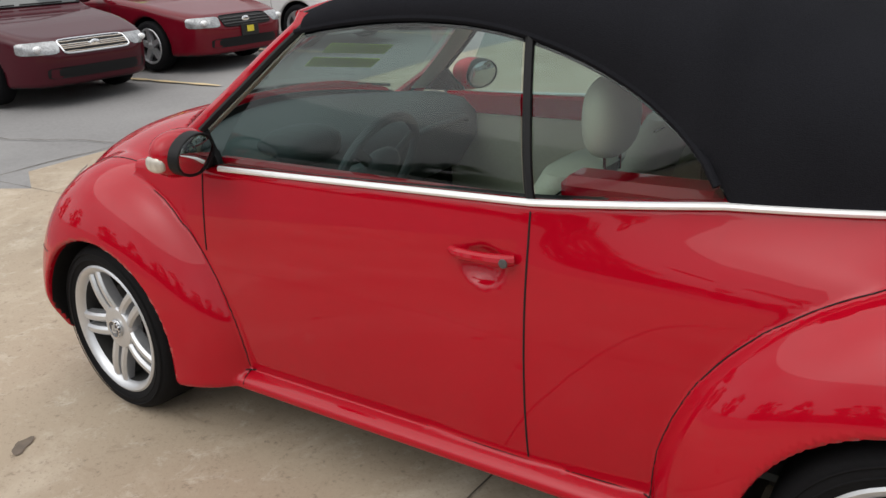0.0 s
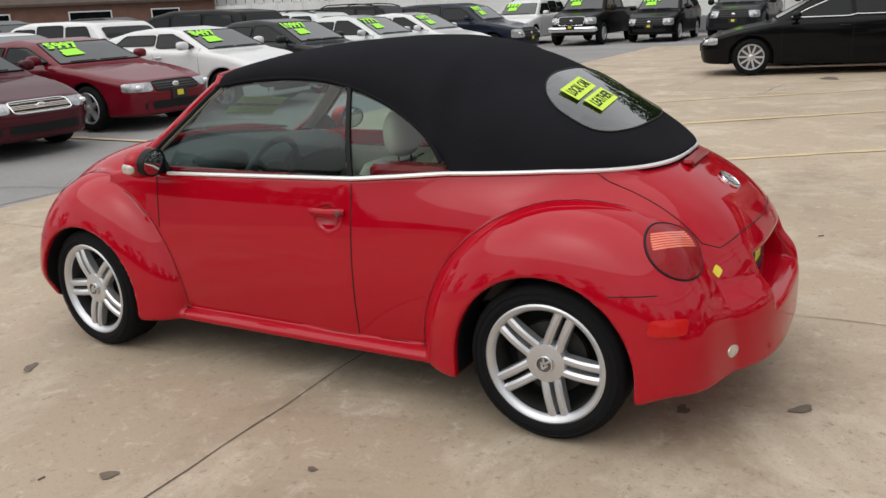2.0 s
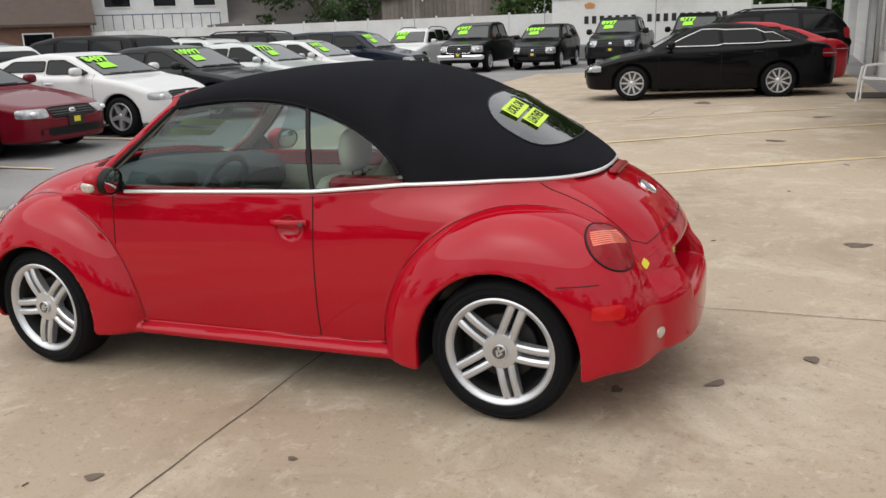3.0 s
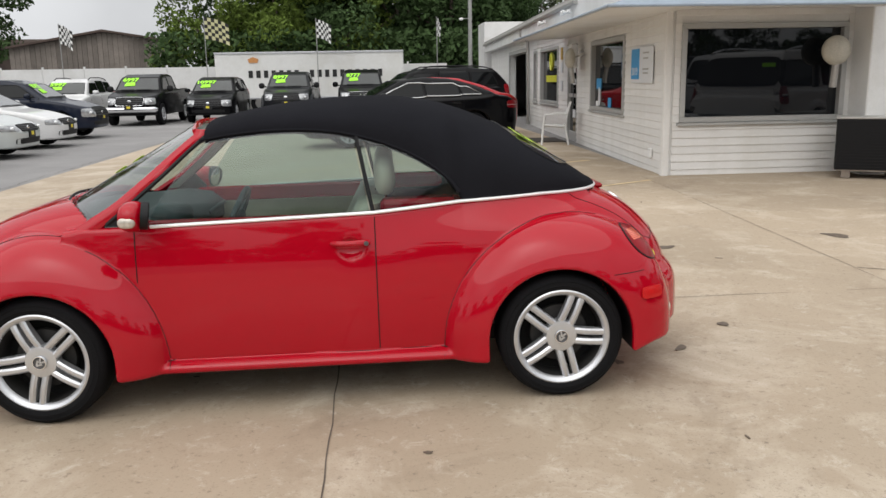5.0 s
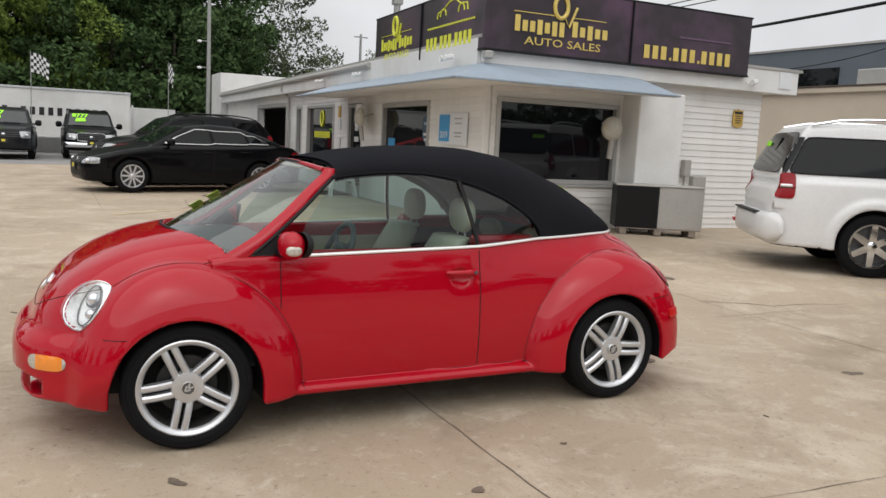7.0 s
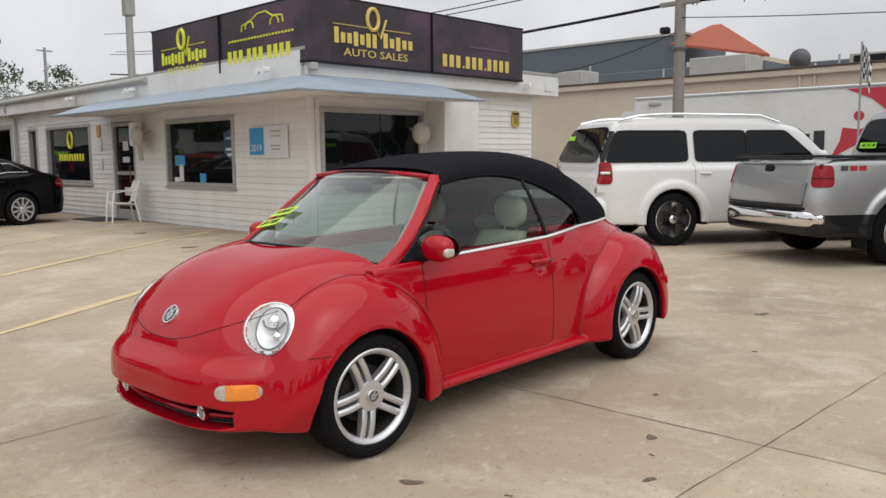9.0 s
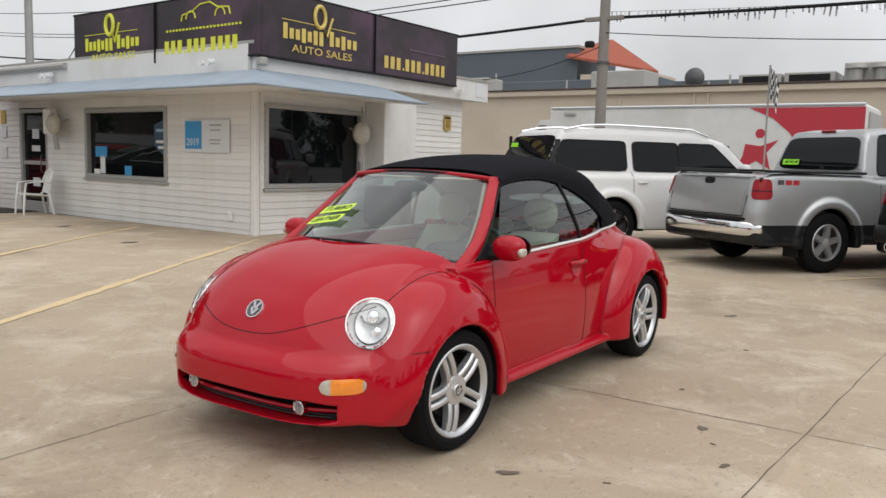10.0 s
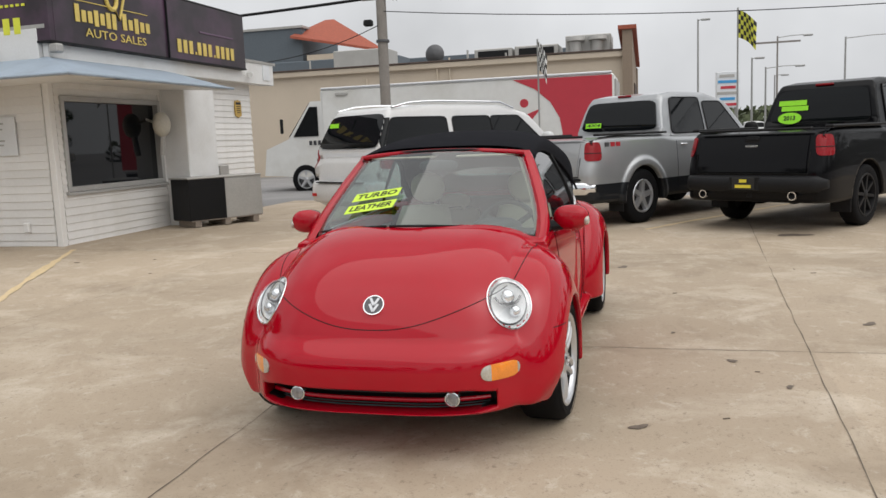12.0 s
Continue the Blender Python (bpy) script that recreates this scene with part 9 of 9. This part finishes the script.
def cable(a, b, sag, r, label, mt=BLACK):
    t = np.linspace(0, 1, 21)[:, None]
    P = np.array(a) * (1 - t) + np.array(b) * t
    P[:, 2] -= sag * 4 * (t * (1 - t))[:, 0]
    return solid("cable", Geo().tube(P, r, 6), mt, label, "cable", group="cables overhead", smooth=1)


cable((14.2, 34, 5.4), (12.6, 4.7, 4.62), 0.5, 0.035, "thick black cable between poles")
cable((12.6, 4.7, 4.62), (11.5, -24, 5.2), 0.4, 0.035, "thick black cable between poles")
for dz, dx in ((0.7, 0.0), (0.85, 0.3), (1.6, -0.2)):
    cable((14.2 + dx, 34, 5.6 + dz), (12.6, 4.7, 4.7 + dz), 0.5, 0.014, "thin black wire between poles")
    cable((12.6, 4.7, 4.7 + dz), (11.0 + dx, -24, 5.3 + dz), 0.4, 0.014, "thin black wire between poles")
cable((10.3, 6.9, 3.1), (12.5, 4.7, 4.0), 0.15, 0.010, "thin wire from the pole to the office")
cable((12.5, 4.7, 4.3), (13.0, -22, 4.9), 0.9, 0.010, "thin wire beside the pole")
cable((4.6, 12.0, 3.4), (20, 40, 6.0), 0.5, 0.012, "thin black wire over the office roof")
tins = mat("tinsel", (0.62, 0.63, 0.66), rough=0.25, metal=0.8, var=0.3, island=0.4)
for k, (z0, z1, x1) in enumerate(((5.35, 6.0, 12.2), (4.75, 5.3, 12.8))):
    t = np.linspace(0, 1, 260)
    P = np.stack([12.6 + (x1 - 12.6) * t, 4.6 - 26 * t, z0 + (z1 - z0) * t - 0.5 * 4 * t * (1 - t)], 1)
    ps_ = thing("tinsel_string", "silvery tinsel string hung between poles", "string", group="tinsel strings overhead")
    part("string", Geo().tube(P[::10], 0.005, 5), GREYMETAL, ps_, smooth=1)
    g = Geo()
    rr = random.Random(k)
    for p in P:
        if rr.random() < 0.8:
            L_ = rr.uniform(0.10, 0.26)
            d = rr.uniform(-0.05, 0.05)
            g.add([p + [0, 0.02, 0], p + [0, -0.02, 0], p + [d, d - 0.015, -L_], p + [d, d + 0.015, -L_]], [[0, 1, 2, 3]])
    tagged(part("streamer_fringe", g, tins, ps_, "silver streamers", smooth=None), kind="stuff")
# another pole behind the office
bp_ = thing("utility_pole", "grey metal pole behind the office roof", "pole", at=pose(8.4, 20.5, 0.1))
part("post", Geo().tube([(0, 0, 0), (0, 0, 7.5)], [0.13, 0.10], 10), POLEM, bp_)
part("cap_box", Geo().box((0, 0, 6.0), (0.3, 0.3, 0.7), 0.03), POLEM, bp_)
up2 = thing("utility_pole", "far wooden utility pole beyond the trees", "pole", at=pose(18.5, 52, 0.1))
part("post", Geo().tube([(0, 0, 0), (0, 0, 8.6)], [0.13, 0.09], 8), POLEM, up2)
part("cross_arm", Geo().box((0, 0, 8.4), (1.0, 0.08, 0.08)), POLEM, up2)

# far side of the street to the right
for k, (x, y, h, arm) in enumerate(((55, -4.1, 8.8, 0.5), (55, -7.6, 6.0, 0.5), (58, -9.6, 7.6, 2.0), (56, -8.6, 5.4, 2.2), (54, -13.2, 6.9, 3.0), (70, -11.0, 5.6, 0.8))):
    q = thing("street_lamp", "far grey street lamp across the road", "lamp", at=pose(x, y, 0), group="far street lamps")
    part("post", Geo().tube([(0, 0, 0), (0, 0, h)], [0.08, 0.055], 8), POLEM if k != 2 else POLEW, q)
    if arm:
        part("arm", Geo().tube([(0, 0, h - 0.1), (0, -arm * 0.5, h), (0, -arm, h)], 0.03, 6), POLEM, q)
        part("lamp_head", Geo().box((0, -arm, h - 0.05), (0.25, 0.6, 0.12), 0.03), POLEM, q)
    if k == 2:
        part("cross_arm", Geo().box((0, 0, h - 0.4), (0.15, 3.0, 0.12)), POLEW, q)
sb = thing("shop_sign", "tall white shop directory sign by the road", "sign", at=pose(37, -4.6, 0, 0, 0, 10))
part("board", Geo().box((0, 0, 3.2), (0.25, 1.08, 1.70), 0.02), POSTER, sb)
for k in range(6):
    part("print_bar", Geo().box((-0.135, 0.03 * (k % 3), 2.5 + k * 0.27), (0.02, 0.9 - 0.2 * (k % 2), 0.13)), (REDB, BLUEP, GREYMETAL)[k % 3], sb)
for d in (-0.4, 0.4):
    part("post", Geo().tube([(0, d, 0), (0, d, 2.4)], 0.07, 8), POLEM, sb)
vehicle("pickup", "pickup_truck", "white pickup far across the road", "truck", SNOW, pose(80, -10.5, 0, 0, 0, 90), plate=False, group="far traffic")
vehicle("sedan", "sedan_car", "dark sedan far across the road", "car", SLATE, pose(88, -18.5, 0, 0, 0, 90), plate=False, style="alloy", group="far traffic")
g = Geo()
P = np.stack([r.uniform(95, 130, 9000), r.uniform(-60, 25, 9000), r.uniform(0, 1, 9000) ** 1.3 * 3.6], 1)
A, B = r.normal(size=(9000, 3)), r.normal(size=(9000, 3))
A /= np.linalg.norm(A, axis=1)[:, None]
B = np.cross(A, B)
B /= np.linalg.norm(B, axis=1)[:, None]
q = np.stack([P - A * 0.6, P + B * 0.4, P + A * 0.6, P - B * 0.4], 1).reshape(-1, 3)
g.add(q, np.arange(len(q)).reshape(-1, 4).tolist())
solid("far_woods", g, LEAF_C, "low grey-green woods far down the road", "woods", kind="stuff", smooth=None)
